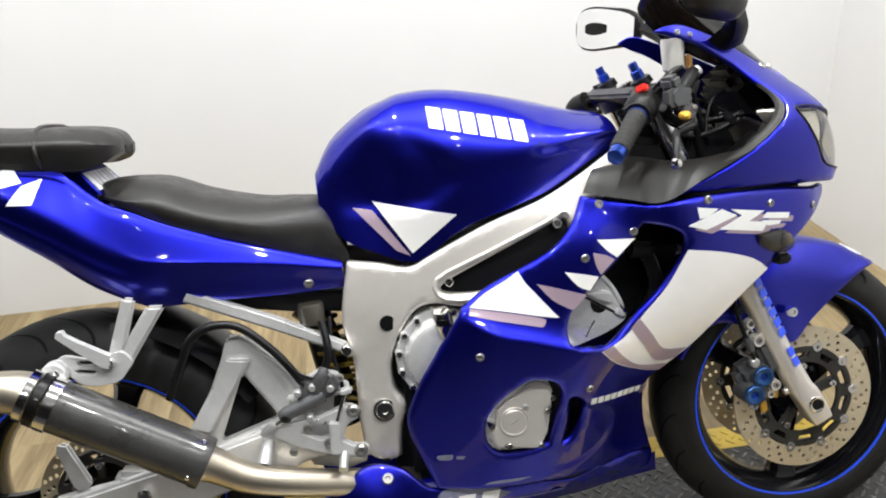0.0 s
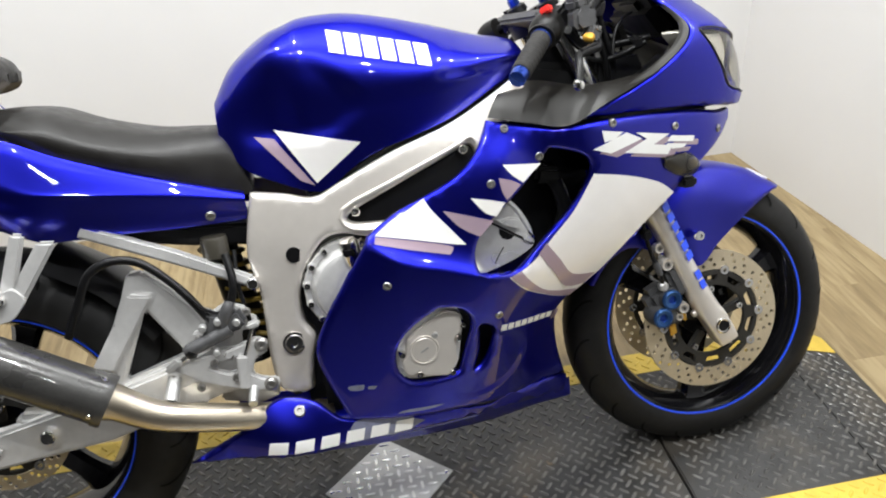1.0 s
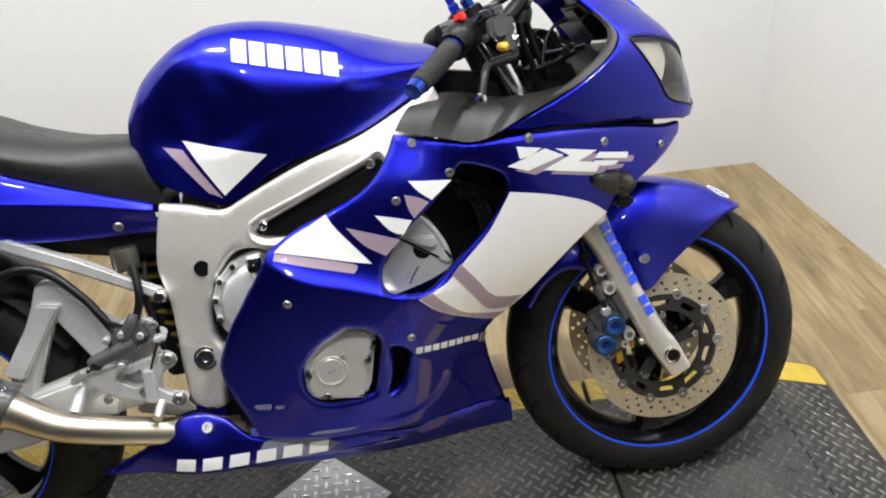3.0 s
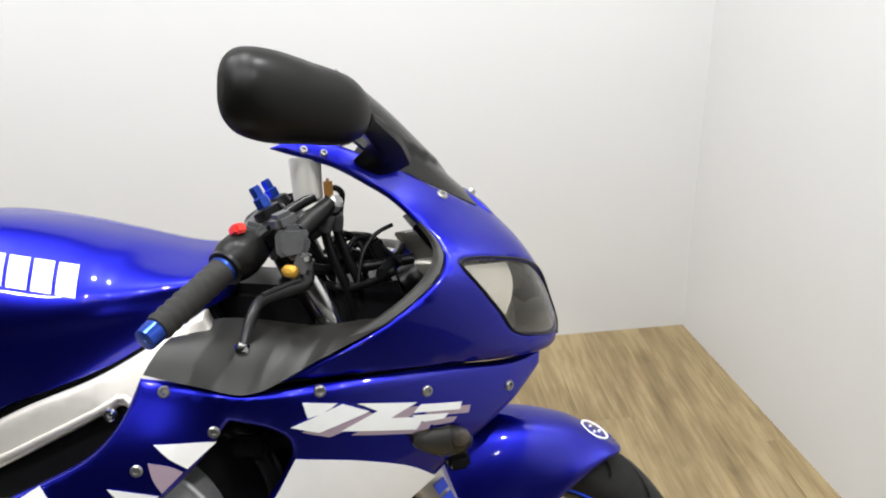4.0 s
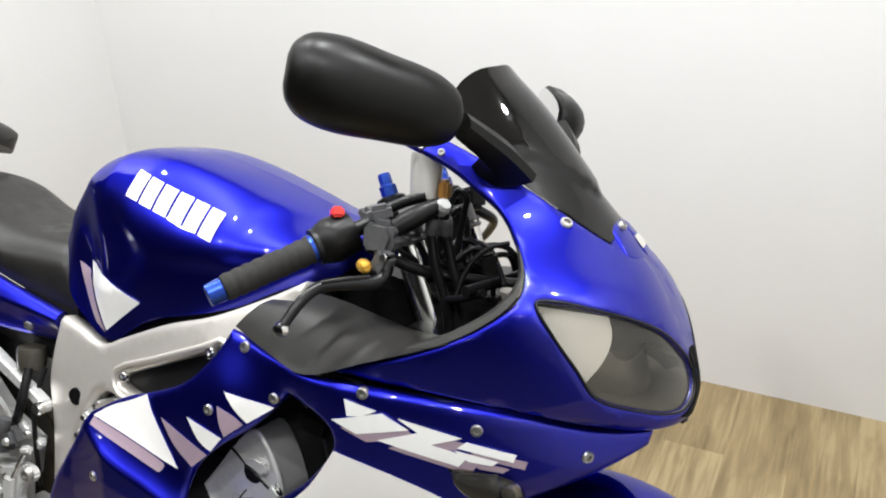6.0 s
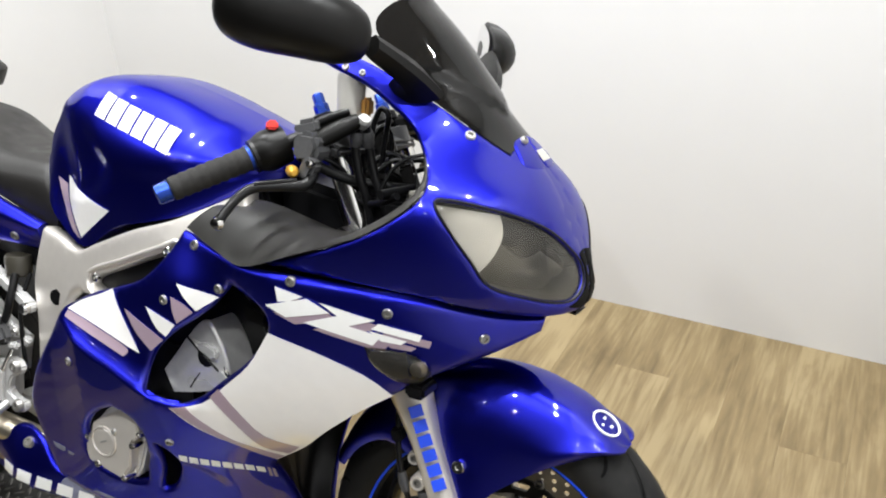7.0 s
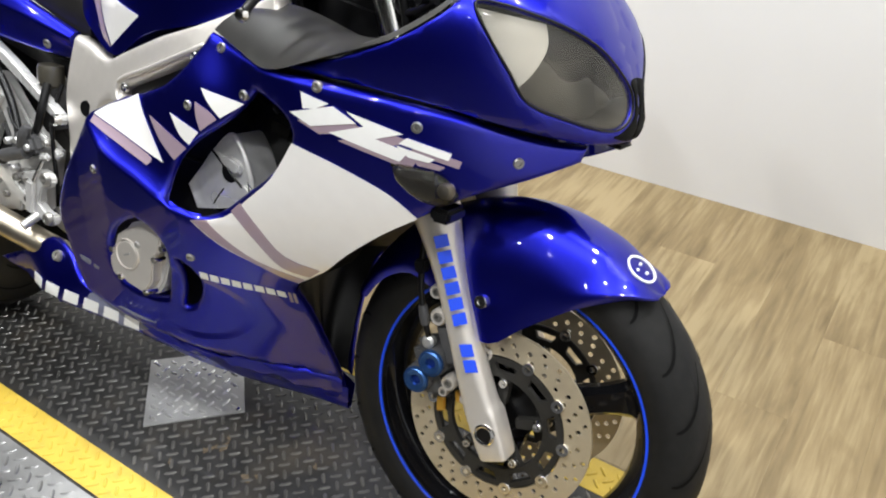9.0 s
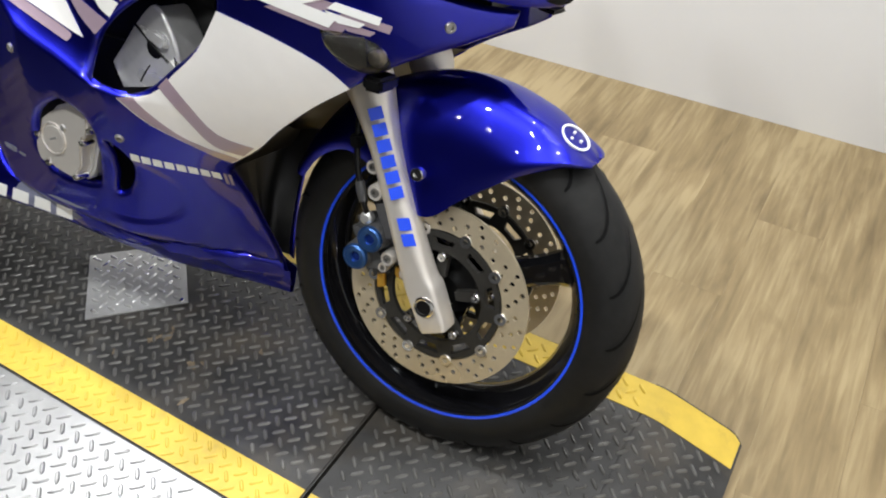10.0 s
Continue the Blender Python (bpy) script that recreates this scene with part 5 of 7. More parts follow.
bm = loft([[(x, -w, z) for w, z in r] for x, r in TANK], 14, 14, False, True, True)
for v in bm.verts:
    # the hollow for the knee, behind a soft curved edge
    hollow = 0.008 * step_up((ease(v.co.z, KNEE) - v.co.x) / 0.055 + 0.5) * step_up((0.930 - v.co.z) / 0.05) * step_up((v.co.z - 0.765) / 0.03) * step_up((v.co.x + 0.21) / 0.09)
    # the recess for the bar ends, in front of an upright edge
    hollow += 0.006 * step_up((v.co.x - 0.168 - (v.co.z - 0.87) * 0.3) / 0.036 + 0.5) * step_up((0.930 - v.co.z) / 0.03) * step_up((v.co.z - 0.838) / 0.02) * (1 - step_up((v.co.x - 0.235) / 0.06))
    v.co.y -= math.copysign(hollow, v.co.y) * step_up((abs(v.co.y) - 0.03) / 0.06)
tank = part("fuel_tank", bm, BLUE, bike, "blue metallic fuel tank with white lettering", 60)

from mathutils.bvhtree import BVHTree


def skin(ob):
    """The right flank of a mesh as a surface(x, z)."""
    tree = BVHTree.FromPolygons([v.co for v in ob.data.vertices], [p.vertices for p in ob.data.polygons])

    def at(x, z):
        hit = tree.ray_cast(Vector((x, -1, z)), Vector((0, 1, 0)))[0]
        return hit if hit else Vector((x, -0.05, z))
    return at


tank_side = skin(tank)
decal("triangle_graphic", [(-0.131, 0.797, "s"), (0.010, 0.760, "s"), (-0.073, 0.699, "s")], WHITE, tank_side, 8, tank, 0.009, 0.002)
decal("triangle_graphic", [(-0.167, 0.789, "s"), (-0.133, 0.781, "s"), (-0.077, 0.695, "s"), (-0.100, 0.706, "s")], LILAC, tank_side, 8, tank, 0.009, 0.0016)
for k in range(6):
    u, v = -0.020 + 0.0285 * k, 0.913 - 0.0076 * k
    decal("letter_bar", [(u + 0.001, v + 0.036, "s"), (u + 0.0245, v + 0.030, "s"), (u + 0.0235, v - 0.006, "s"), (u, v, "s")], LETTER, tank_side, 8, tank, 0.006, 0.0026)

part("airbox", prism([(-0.10, 0.680), (0.0, 0.722), (0.1, 0.768), (0.2, 0.818), (0.29, 0.852), (0.31, 0.80), (0.2, 0.70), (0.0, 0.62)], -0.115, 0.115, 0.006), BLACK, bike, "black airbox below the tank")

part("nose_brace", block((0.11, 0.13, 0.030), (0.645, 0, 0.717), 0.006), BLACK, cowl)

# seats and tail
SEAT = [(-0.605, 0.872, 0.05, 0.868), (-0.585, 0.888, 0.10, 0.862), (-0.50, 0.880, 0.128, 0.812), (-0.42, 0.846, 0.128, 0.780), (-0.33, 0.820, 0.118, 0.745), (-0.26, 0.812, 0.104, 0.715), (-0.21, 0.800, 0.094, 0.694), (-0.185, 0.74, 0.09, 0.690)]
part("rider_seat", loft([[(x, 0, zt), (x, -w * 0.6, zt - 0.004), (x, -w * 0.93, zt - 0.028), (x, -w, (zt + zl) / 2 - 0.01), (x, -w * 0.97, zl)] for x, zt, w, zl in SEAT], 5, 5, False, True, True), VINYL, bike, "black vinyl rider seat").location.y = 0.010
PILLION = [(-0.552, 0.950, 0.030, 0.943), (-0.555, 0.960, 0.065, 0.936), (-0.564, 0.970, 0.095, 0.927), (-0.585, 0.980, 0.118, 0.917), (-0.63, 0.988, 0.130, 0.914), (-0.75, 0.998, 0.135, 0.935), (-0.9, 1.02, 0.115, 0.97), (-0.97, 1.02, 0.07, 0.99)]
part("pillion_seat", loft([[(x, 0, zt), (x, -w * 0.6, zt - 0.003), (x, -w * 0.95, zt - 0.02), (x, -w, (zt + zl) / 2), (x, -w * 0.9, zl)] for x, zt, w, zl in PILLION], 5, 5, False, True, True), VINYL, bike, "black vinyl passenger pad").location.y = 0.018
part("seat_strap", tube([(-0.668, -0.116, 0.920), (-0.668, -0.135, 0.942), (-0.670, -0.129, 0.966), (-0.676, -0.080, 0.989), (-0.680, 0.0, 0.994), (-0.676, 0.080, 0.989), (-0.670, 0.129, 0.966), (-0.668, 0.135, 0.94)], 0.004, 12, 4), VINYL, bike, "black grab strap over the passenger pad").location.y = 0.018
TAIL = [(-0.99, 0.975, 0.050, 0.985, 0.060, 1.000, 0.040), (-0.85, 0.895, 0.085, 0.925, 0.102, 0.965, 0.075), (-0.75, 0.822, 0.105, 0.885, 0.127, 0.938, 0.095), (-0.68, 0.770, 0.115, 0.845, 0.138, 0.925, 0.100),
        (-0.65, 0.743, 0.117, 0.826, 0.141, 0.915, 0.102), (-0.625, 0.722, 0.119, 0.808, 0.143, 0.893, 0.112), (-0.60, 0.705, 0.121, 0.790, 0.144, 0.868, 0.118), (-0.57, 0.688, 0.122, 0.772, 0.145, 0.845, 0.126),
        (-0.53, 0.670, 0.123, 0.754, 0.146, 0.826, 0.129), (-0.48, 0.666, 0.122, 0.745, 0.144, 0.800, 0.127), (-0.40, 0.662, 0.117, 0.731, 0.139, 0.768, 0.124), (-0.30, 0.654, 0.107, 0.712, 0.128, 0.732, 0.117), (-0.20, 0.650, 0.094, 0.688, 0.111, 0.697, 0.102)]


def tail_half(s):
    """One side of the tail: a round shoulder behind that sharpens into a crease towards the frame."""
    rows = []
    for x, zb, wb, zr, wr, zt, wt in TAIL:
        d = 0.022 if x < -0.56 else 0.012 if x < -0.5 else 0.006
        belly = 0.010 if x < -0.56 else 0.004 if x < -0.5 else 0.0
        out = [(wb - 0.014, zb + 0.003), (wb, zb), (wb * 0.55 + wr * 0.45 + belly, zb * 0.55 + zr * 0.45), (wr - 0.0012 - 0.05 * d, zr - d), (wr, zr), (wr - 0.0012 - 0.16 * d, zr + min(d, (zt - zr) * 0.4)), (wt, zt), (wt - 0.012, zt + 0.002)]
        inner = [(wt - 0.013, zt - 0.003), (wr - 0.012, zr), (wb - 0.006, zb + 0.008), (wb - 0.014, zb + 0.007)]
        rows.append([(x, -s * w, z) for w, z in out + inner])
    return loft(rows, 4, 3, True)


tail = part("tail_cowl", tail_half(1), BLUE, bike, "blue tail fairing")
tail_side = skin(tail)
part("tail_cowl", tail_half(-1), BLUE, bike, "blue tail fairing")
part("tail_bridge", loft([[(x, 0, z), (x, -0.07, z - 0.003), (x, -w, z - 0.02)] for x, z, w in ((-0.60, 0.845, 0.11), (-0.625, 0.89, 0.112), (-0.65, 0.925, 0.112), (-0.8, 0.955, 0.10), (-0.97, 1.0, 0.07))], 4, 4, False, False, True), BLUE, tail)
bolt(-0.262, 0.668, tail_side, tail, 0.009)
for ring in ([(-0.745, 0.925), (-0.715, 0.932), (-0.700, 0.905), (-0.735, 0.90)], [(-0.700, 0.900), (-0.668, 0.908), (-0.685, 0.868), (-0.725, 0.872)]):
    decal("white_shape", [(*q, "s") for q in ring], LETTER, tail_side, 3, tail)
part("hump_pad", sheet([(-0.09, 0.868, "s"), (-0.085, 0.905), (-0.07, 0.918, "s"), (0.07, 0.918, "s"), (0.085, 0.905), (0.09, 0.868, "s")], lambda u, v: Vector((-0.585 - (v - 0.868) * 0.7, u, v)), (), 0.03, 0.003, 0, 0, 3), BLUE, tail)
for k in range(6):
    u = 0.075 - 0.026 * k
    c = lambda uu, v: (-0.583 - (v - 0.868) * 0.7, -uu, v)
    mesh_object("letter_bar", [c(u, 0.876), c(u - 0.019, 0.876), c(u - 0.019, 0.908), c(u, 0.908), *[(q[0] - 0.004, q[1], q[2]) for q in (c(u, 0.876), c(u - 0.019, 0.876), c(u - 0.019, 0.908), c(u, 0.908))]],
                [(0, 1, 2, 3), (4, 5, 6, 7), (0, 1, 5, 4), (1, 2, 6, 5), (2, 3, 7, 6), (3, 0, 4, 7)], LETTER, tail)

# frame
FRAME = [(-0.192, 0.697, "s"), (-0.136, 0.688), (-0.085, 0.676), (-0.036, 0.697), (0.059, 0.738), (0.159, 0.773), (0.242, 0.811), (0.295, 0.840, "s"), (0.31, 0.80, "s"), (0.262, 0.755), (0.245, 0.715), (0.22, 0.668), (0.15, 0.628), (0.06, 0.602), (0.0, 0.596), (-0.05, 0.606), (-0.080, 0.599), (-0.106, 0.571), (-0.130, 0.530), (-0.141, 0.49), (-0.138, 0.452), (-0.122, 0.420), (-0.135, 0.378), (-0.142, 0.323, "s"),
         (-0.169, 0.316), (-0.202, 0.334), (-0.209, 0.393), (-0.207, 0.45), (-0.206, 0.52), (-0.216, 0.585), (-0.206, 0.645)]
FSLOT = [(-0.030, 0.638), (0.048, 0.675), (0.149, 0.721), (0.186, 0.736), (0.198, 0.722), (0.192, 0.688), (0.150, 0.652), (0.06, 0.622), (-0.018, 0.622)]
main_frame = part("main_frame", sheet(FRAME, frame_side, (FSLOT,), 0.010, 0.02, 0, 0.009, 6), SILVER, bike, "silver painted aluminium twin-spar frame")
part("main_frame", sheet(FRAME, frame_side, (), 0.05, 0.02, 0, 0.009, 2, True), SILVER, bike, "silver painted aluminium twin-spar frame")
# added black sheet behind the slot, standing in for its dark depth
part("slot_dark_backing", sheet([(-0.05, 0.63, "s"), (0.2, 0.752, "s"), (0.222, 0.68, "s"), (0.16, 0.637, "s"), (0.0, 0.602, "s")], frame_side, (), 0.05, 0.003, -0.022, 0, 1), BLACK, main_frame)
part("slot_lip", tube([tuple(frame_side(*p) + Vector((0, -0.0005, 0))) for p in spline([(x + (0.008 if x > 0.1 else -0.008 if x < 0 else 0), z + (0.010 if i < 4 else -0.010)) for i, (x, z) in enumerate(FSLOT)], 3, True)] + [tuple(frame_side(FSLOT[0][0] - 0.008, FSLOT[0][1] + 0.010))], 0.0042, 12, 1), SILVER, main_frame)
bolt(0.176, 0.727, frame_side, main_frame, 0.008, CHROME, "bolt", 0.002)
bolt(-0.017, 0.642, frame_side, main_frame, 0.008, CHROME, "bolt", 0.002)
part("pivot_bolt", lathe([(0, 0.002), (0.006, 0.002), (0.007, 0.006), (0.015, 0.006), (0.017, 0.003), (0.021, 0.003), (0.023, -0.006)], (-0.160, -0.122, 0.417), (0, -1, 0), 24), CHROME, main_frame)
part("frame_notch", prism([(-0.178, 0.3215), (-0.162, 0.3215), (-0.164, 0.317), (-0.176, 0.317)], 0.118, 0.1225, 0.0005), BLACK, main_frame)
part("frame_hole", lathe([(0, 0.001), (0.014, 0.001), (0.0145, -0.002)], (-0.134, -0.1305, 0.58), (0, -1, 0), 20), BLACK, main_frame)

# engine
engine = part("engine_block", join(block((0.36, 0.26, 0.32), (0.03, 0, 0.42), 0.03), block((0.2, 0.24, 0.26), (0.14, 0, 0.56), 0.03, (0, 30, 0))), BLACK, bike, "black engine cases inside the fairing")
clutch = part("clutch_cover", lathe([(0, 0.034), (0.056, 0.034), (0.064, 0.031), (0.068, 0.020), (0.0695, 0.011), (0.072, 0.009), (0.0735, 0.012), (0.083, 0.012), (0.085, 0.009), (0.085, -0.02)], (-0.042, -0.122, 0.508), (0, -1, 0), 48), SATIN, bike, "silver clutch cover with bolts")
for k in range(9):
    a = radians(70 + 25 * k)
    at = (-0.042 + 0.0800 * math.cos(a), -0.132, 0.508 + 0.0800 * math.sin(a))
    part("bolt_boss", lathe([(0, 0.003), (0.0065, 0.003), (0.0075, 0.001), (0.0075, -0.02)], at, (0, -1, 0), 14), SATIN, clutch)
    part("cover_bolt", lathe([(0, 0.006), (0.002, 0.006), (0.0025, 0.010), (0.0048, 0.010), (0.0056, 0.007), (0.0056, 0.002)], at, (0, -1, 0), 12), CHROME, clutch)
crank = part("crank_cover", prism([(0.096, 0.4525), (0.108, 0.4535), (0.130, 0.446), (0.133, 0.441), (0.131, 0.409), (0.122, 0.4045), (0.1185, 0.398), (0.1175, 0.356), (0.109, 0.345), (0.101, 0.331), (0.058, 0.338), (0.047, 0.349), (0.036, 0.341), (0.026, 0.346), (0.020, 0.359), (0.019, 0.376), (0.028, 0.384), (0.030, 0.396), (0.034, 0.414), (0.052, 0.429)], 0.15, 0.207, 0.0045), SILVER, bike, "silver crank cover with a round plug")
part("cover_flange", prism([(0.094, 0.457), (0.132, 0.449), (0.141, 0.424), (0.124, 0.350), (0.110, 0.326), (0.050, 0.328), (0.024, 0.333), (0.012, 0.352), (0.013, 0.395), (0.045, 0.434)], 0.15, 0.188, 0.004), SATIN, crank)
part("round_plug", lathe([(0, 0.0012), (0.021, 0.0012), (0.0222, 0.0002), (0.0235, 0.0002), (0.0245, 0.0024), (0.0262, 0.0024), (0.0275, -0.002)], (0.061, -0.2072, 0.389), (0, -1, 0), 32), SILVER, crank)
part("plug_slot", block((0.016, 0.0012, 0.003), (0.061, -0.2086, 0.389), 0.0004, (0, -24, 0)), CASTING, crank)
for cx, cz, cy in ((0.1355, 0.420, 0.200), (0.1235, 0.3985, 0.204), (0.1065, 0.3365, 0.204), (0.0475, 0.345, 0.204), (0.0215, 0.3855, 0.200)):
    part("cover_bolt", lathe([(0, 0.004), (0.0022, 0.004), (0.0028, 0.007), (0.0050, 0.007), (0.0062, 0.004), (0.0062, -0.016)], (cx, -cy, cz), (0, -1, 0), 12), CHROME, crank)
part("timing_screw", lathe([(0, 0.002), (0.0045, 0.002), (0.006, 0.0), (0.0065, -0.004)], (0.083, -0.2075, 0.412), (0, -1, 0), 12), CASTING, crank)
gen = part("generator_cover", prism([(0.160, 0.530, "s"), (0.186, 0.566), (0.208, 0.597), (0.240, 0.626), (0.264, 0.606), (0.282, 0.572), (0.290, 0.540), (0.267, 0.522), (0.228, 0.508), (0.180, 0.496, "s")], 0.11, 0.176, 0.010, 4), SATIN, bike, "grey cast engine side cover behind the vent")
part("cover_rim", tube([(0.214, -0.172, 0.603), (0.240, -0.172, 0.624), (0.2625, -0.173, 0.6045), (0.280, -0.173, 0.571), (0.288, -0.171, 0.541)], [0.003, 0.0052, 0.0055, 0.0055, 0.004], 12), SATIN, gen)
part("raised_boss", prism([(0.2154, 0.5966), (0.2302, 0.5905), (0.2464, 0.5945), (0.2667, 0.588), (0.2675, 0.5743), (0.2594, 0.5690), (0.232, 0.5805)], 0.172, 0.184, 0.003), SATIN, gen)
part("cover_seam", tube([(0.204, -0.1762, 0.5955), (0.245, -0.1768, 0.5675), (0.287, -0.1762, 0.539)], 0.0020, 6), BLACK, gen)
part("cover_plug", prism([(0.227, 0.5765), (0.254, 0.558), (0.248, 0.5535), (0.240, 0.553), (0.231, 0.557), (0.2265, 0.566)], 0.170, 0.1766, 0.0004), BLACK, gen)
part("hose_clip", block((0.020, 0.008, 0.014), (0.279, -0.178, 0.549), 0.003, (0, 34, 0)), SATIN, gen)
part("clip_tang", prism([(0.279, 0.566), (0.290, 0.553), (0.290, 0.543), (0.282, 0.548)], 0.174, 0.181, 0.002), CHROME, gen)
part("lower_seam", tube([(0.232, -0.1762, 0.541), (0.222, -0.1762, 0.527), (0.213, -0.1762, 0.512)], 0.0011, 6), BLACK, gen)
part("intake_box", prism([(0.20, 0.60), (0.24, 0.66), (0.33, 0.715), (0.41, 0.70), (0.43, 0.64), (0.38, 0.56), (0.30, 0.50)], -0.09, 0.115, 0.008), BLACK, engine, "black intake box behind the vent")
part("hose_fitting", block((0.05, 0.05, 0.03), (0.33, -0.15, 0.655), 0.008, (0, 10, 0)), PLASTIC, engine)
part("coolant_hose", tube([(0.30, -0.14, 0.68), (0.34, -0.15, 0.65), (0.36, -0.15, 0.58), (0.33, -0.13, 0.50)], 0.014, 12), BLACK, engine)
radiator = part("radiator", block((0.03, 0.25, 0.24), (0.335, 0, 0.49), 0.006, (0, 20, 0)), BLACK, bike, "black radiator")

# rear end
swing = part("swingarm", join(prism([(-0.262, 0.432), (-0.262, 0.350), (-0.3, 0.345), (-0.5, 0.30), (-0.72, 0.285), (-0.73, 0.345), (-0.5, 0.385), (-0.3, 0.43)], 0.095, 0.125, 0.006),
                              prism([(-0.436, 0.55), (-0.42, 0.590), (-0.394, 0.592), (-0.358, 0.556), (-0.305, 0.503), (-0.243, 0.472), (-0.250, 0.44), (-0.255, 0.400), (-0.375, 0.376), (-0.481, 0.384), (-0.513, 0.401)], 0.085, 0.112, 0.005, 1, [[(-0.402, 0.523), (-0.347, 0.430), (-0.459, 0.400)]]), prism([(-0.422, 0.556), (-0.382, 0.549), (-0.472, 0.424), (-0.506, 0.437)], 0.108, 0.124, 0.004)), SATIN, bike, "silver truss swingarm")
part("subframe_strut", prism([(-0.222, 0.538), (-0.214, 0.530), (-0.204, 0.538), (-0.208, 0.552), (-0.33, 0.622), (-0.47, 0.690), (-0.482, 0.672), (-0.34, 0.600)], 0.108, 0.128, 0.004), SATIN, bike, "bare alloy subframe strut")
part("strut_bolt", lathe([(0, 0.008), (0.008, 0.008), (0.011, 0.004), (0.011, -0.004)], (-0.212, -0.132, 0.543), (0, -1, 0), 14), CHROME, bike)
hanger = part("peg_hanger", join(prism([(-0.688, 0.607), (-0.673, 0.617), (-0.641, 0.607), (-0.615, 0.603), (-0.583, 0.612), (-0.567, 0.592), (-0.575, 0.578), (-0.598, 0.559), (-0.649, 0.562), (-0.673, 0.587)], 0.158, 0.170, 0.003, 3,
                                       [[(-0.652, 0.605), (-0.628, 0.602), (-0.629, 0.595), (-0.651, 0.598)], [(-0.657, 0.591), (-0.628, 0.585), (-0.632, 0.579), (-0.654, 0.584)]]),
                                 prism([(-0.566, 0.700), (-0.545, 0.695), (-0.578, 0.606), (-0.590, 0.590), (-0.606, 0.603)], 0.150, 0.166, 0.005), prism([(-0.530, 0.680), (-0.500, 0.676), (-0.570, 0.585), (-0.590, 0.585), (-0.588, 0.605)], 0.150, 0.166, 0.005),
                                 lathe([(0.010, 0.012), (0.019, 0.012), (0.021, 0.008), (0.021, -0.012), (0.010, -0.012)], (-0.688, -0.178, 0.592), (0, -1, 0), 18, True)), SATIN, bike, "silver passenger footrest hanger")
part("hanger_bolt", lathe([(0, 0.010), (0.006, 0.010), (0.010, 0.006), (0.010, -0.004)], (-0.690, -0.190, 0.592), (0, -1, 0), 14), CHROME, hanger)
part("hanger_bolt", lathe([(0, 0.004), (0.007, 0.004), (0.009, 0.0), (0.009, -0.01)], (-0.602, -0.176, 0.596), (0, -1, 0), 14), CHROME, hanger)
part("folded_peg", prism([(-0.674, 0.654), (-0.671, 0.662), (-0.663, 0.662), (-0.660, 0.655), (-0.640, 0.640), (-0.596, 0.611), (-0.602, 0.590), (-0.612, 0.594), (-0.648, 0.628), (-0.668, 0.648)], 0.172, 0.188, 0.005), SATIN, hanger, "folded silver passenger peg")
sil = part("silencer", tube([(-0.690, -0.200, 0.545), (-0.62, -0.198, 0.499), (-0.478, -0.195, 0.405)], 0.0435, 32, 4), CARBON, bike, "dark carbon-sleeve silencer")
part("end_cap", lathe([(0.030, 0.004), (0.044, 0.004), (0.0455, 0.0), (0.0455, -0.012)], (-0.476, -0.195, 0.4035), (0.835, 0.01, -0.55), 32), CARBON, sil)
for k in range(4):
    a = radians(20 + 90 * k)
    u, v = Vector((0.55, 0, 0.835)), Vector((0, -1, 0))
    part("rivet", lathe([(0, 0.003), (0.004, 0.002), (0.005, -0.002)], Vector((-0.490, -0.195, 0.412)) + (u * math.cos(a) + v * math.sin(a)) * 0.044, u * math.cos(a) + v * math.sin(a), 10), CHROME, sil)
part("band", tube([(-0.703, -0.200, 0.5535), (-0.688, -0.200, 0.5435)], 0.0465, 32, 2), CHROME, sil, "polished clamp band")
part("clamp_strap", tube([(-0.690, -0.178, 0.590), (-0.700, -0.215, 0.585), (-0.704, -0.238, 0.568)], [0.008, 0.009, 0.008], 12), CHROME, sil)
part("band", tube([(-0.718, -0.200, 0.5635), (-0.706, -0.200, 0.5555)], 0.0455, 32, 2), PLASTIC, sil)
part("band", tube([(-0.732, -0.200, 0.5725), (-0.721, -0.200, 0.5655)], 0.0445, 32, 2), CHROME, sil, "polished clamp band")
part("tail_pipe", tube([(-0.72, -0.20, 0.565), (-0.745, -0.2, 0.577), (-0.80, -0.2, 0.586), (-0.88, -0.2, 0.588)], [0.040, 0.036, 0.031, 0.030], 24), STEEL, sil, "brushed steel tail pipe")
part("exhaust_pipe", tube([(-0.482, -0.195, 0.4075), (-0.462, -0.193, 0.396), (-0.41, -0.187, 0.360), (-0.345, -0.172, 0.333), (-0.25, -0.138, 0.298), (-0.12, -0.09, 0.255)], [0.036, 0.030, 0.0265, 0.0255, 0.025, 0.025], 20), STEEL, sil)

# brake pedal plate, rear master cylinder and hoses
plate_in, plate_out = 0.135, 0.152
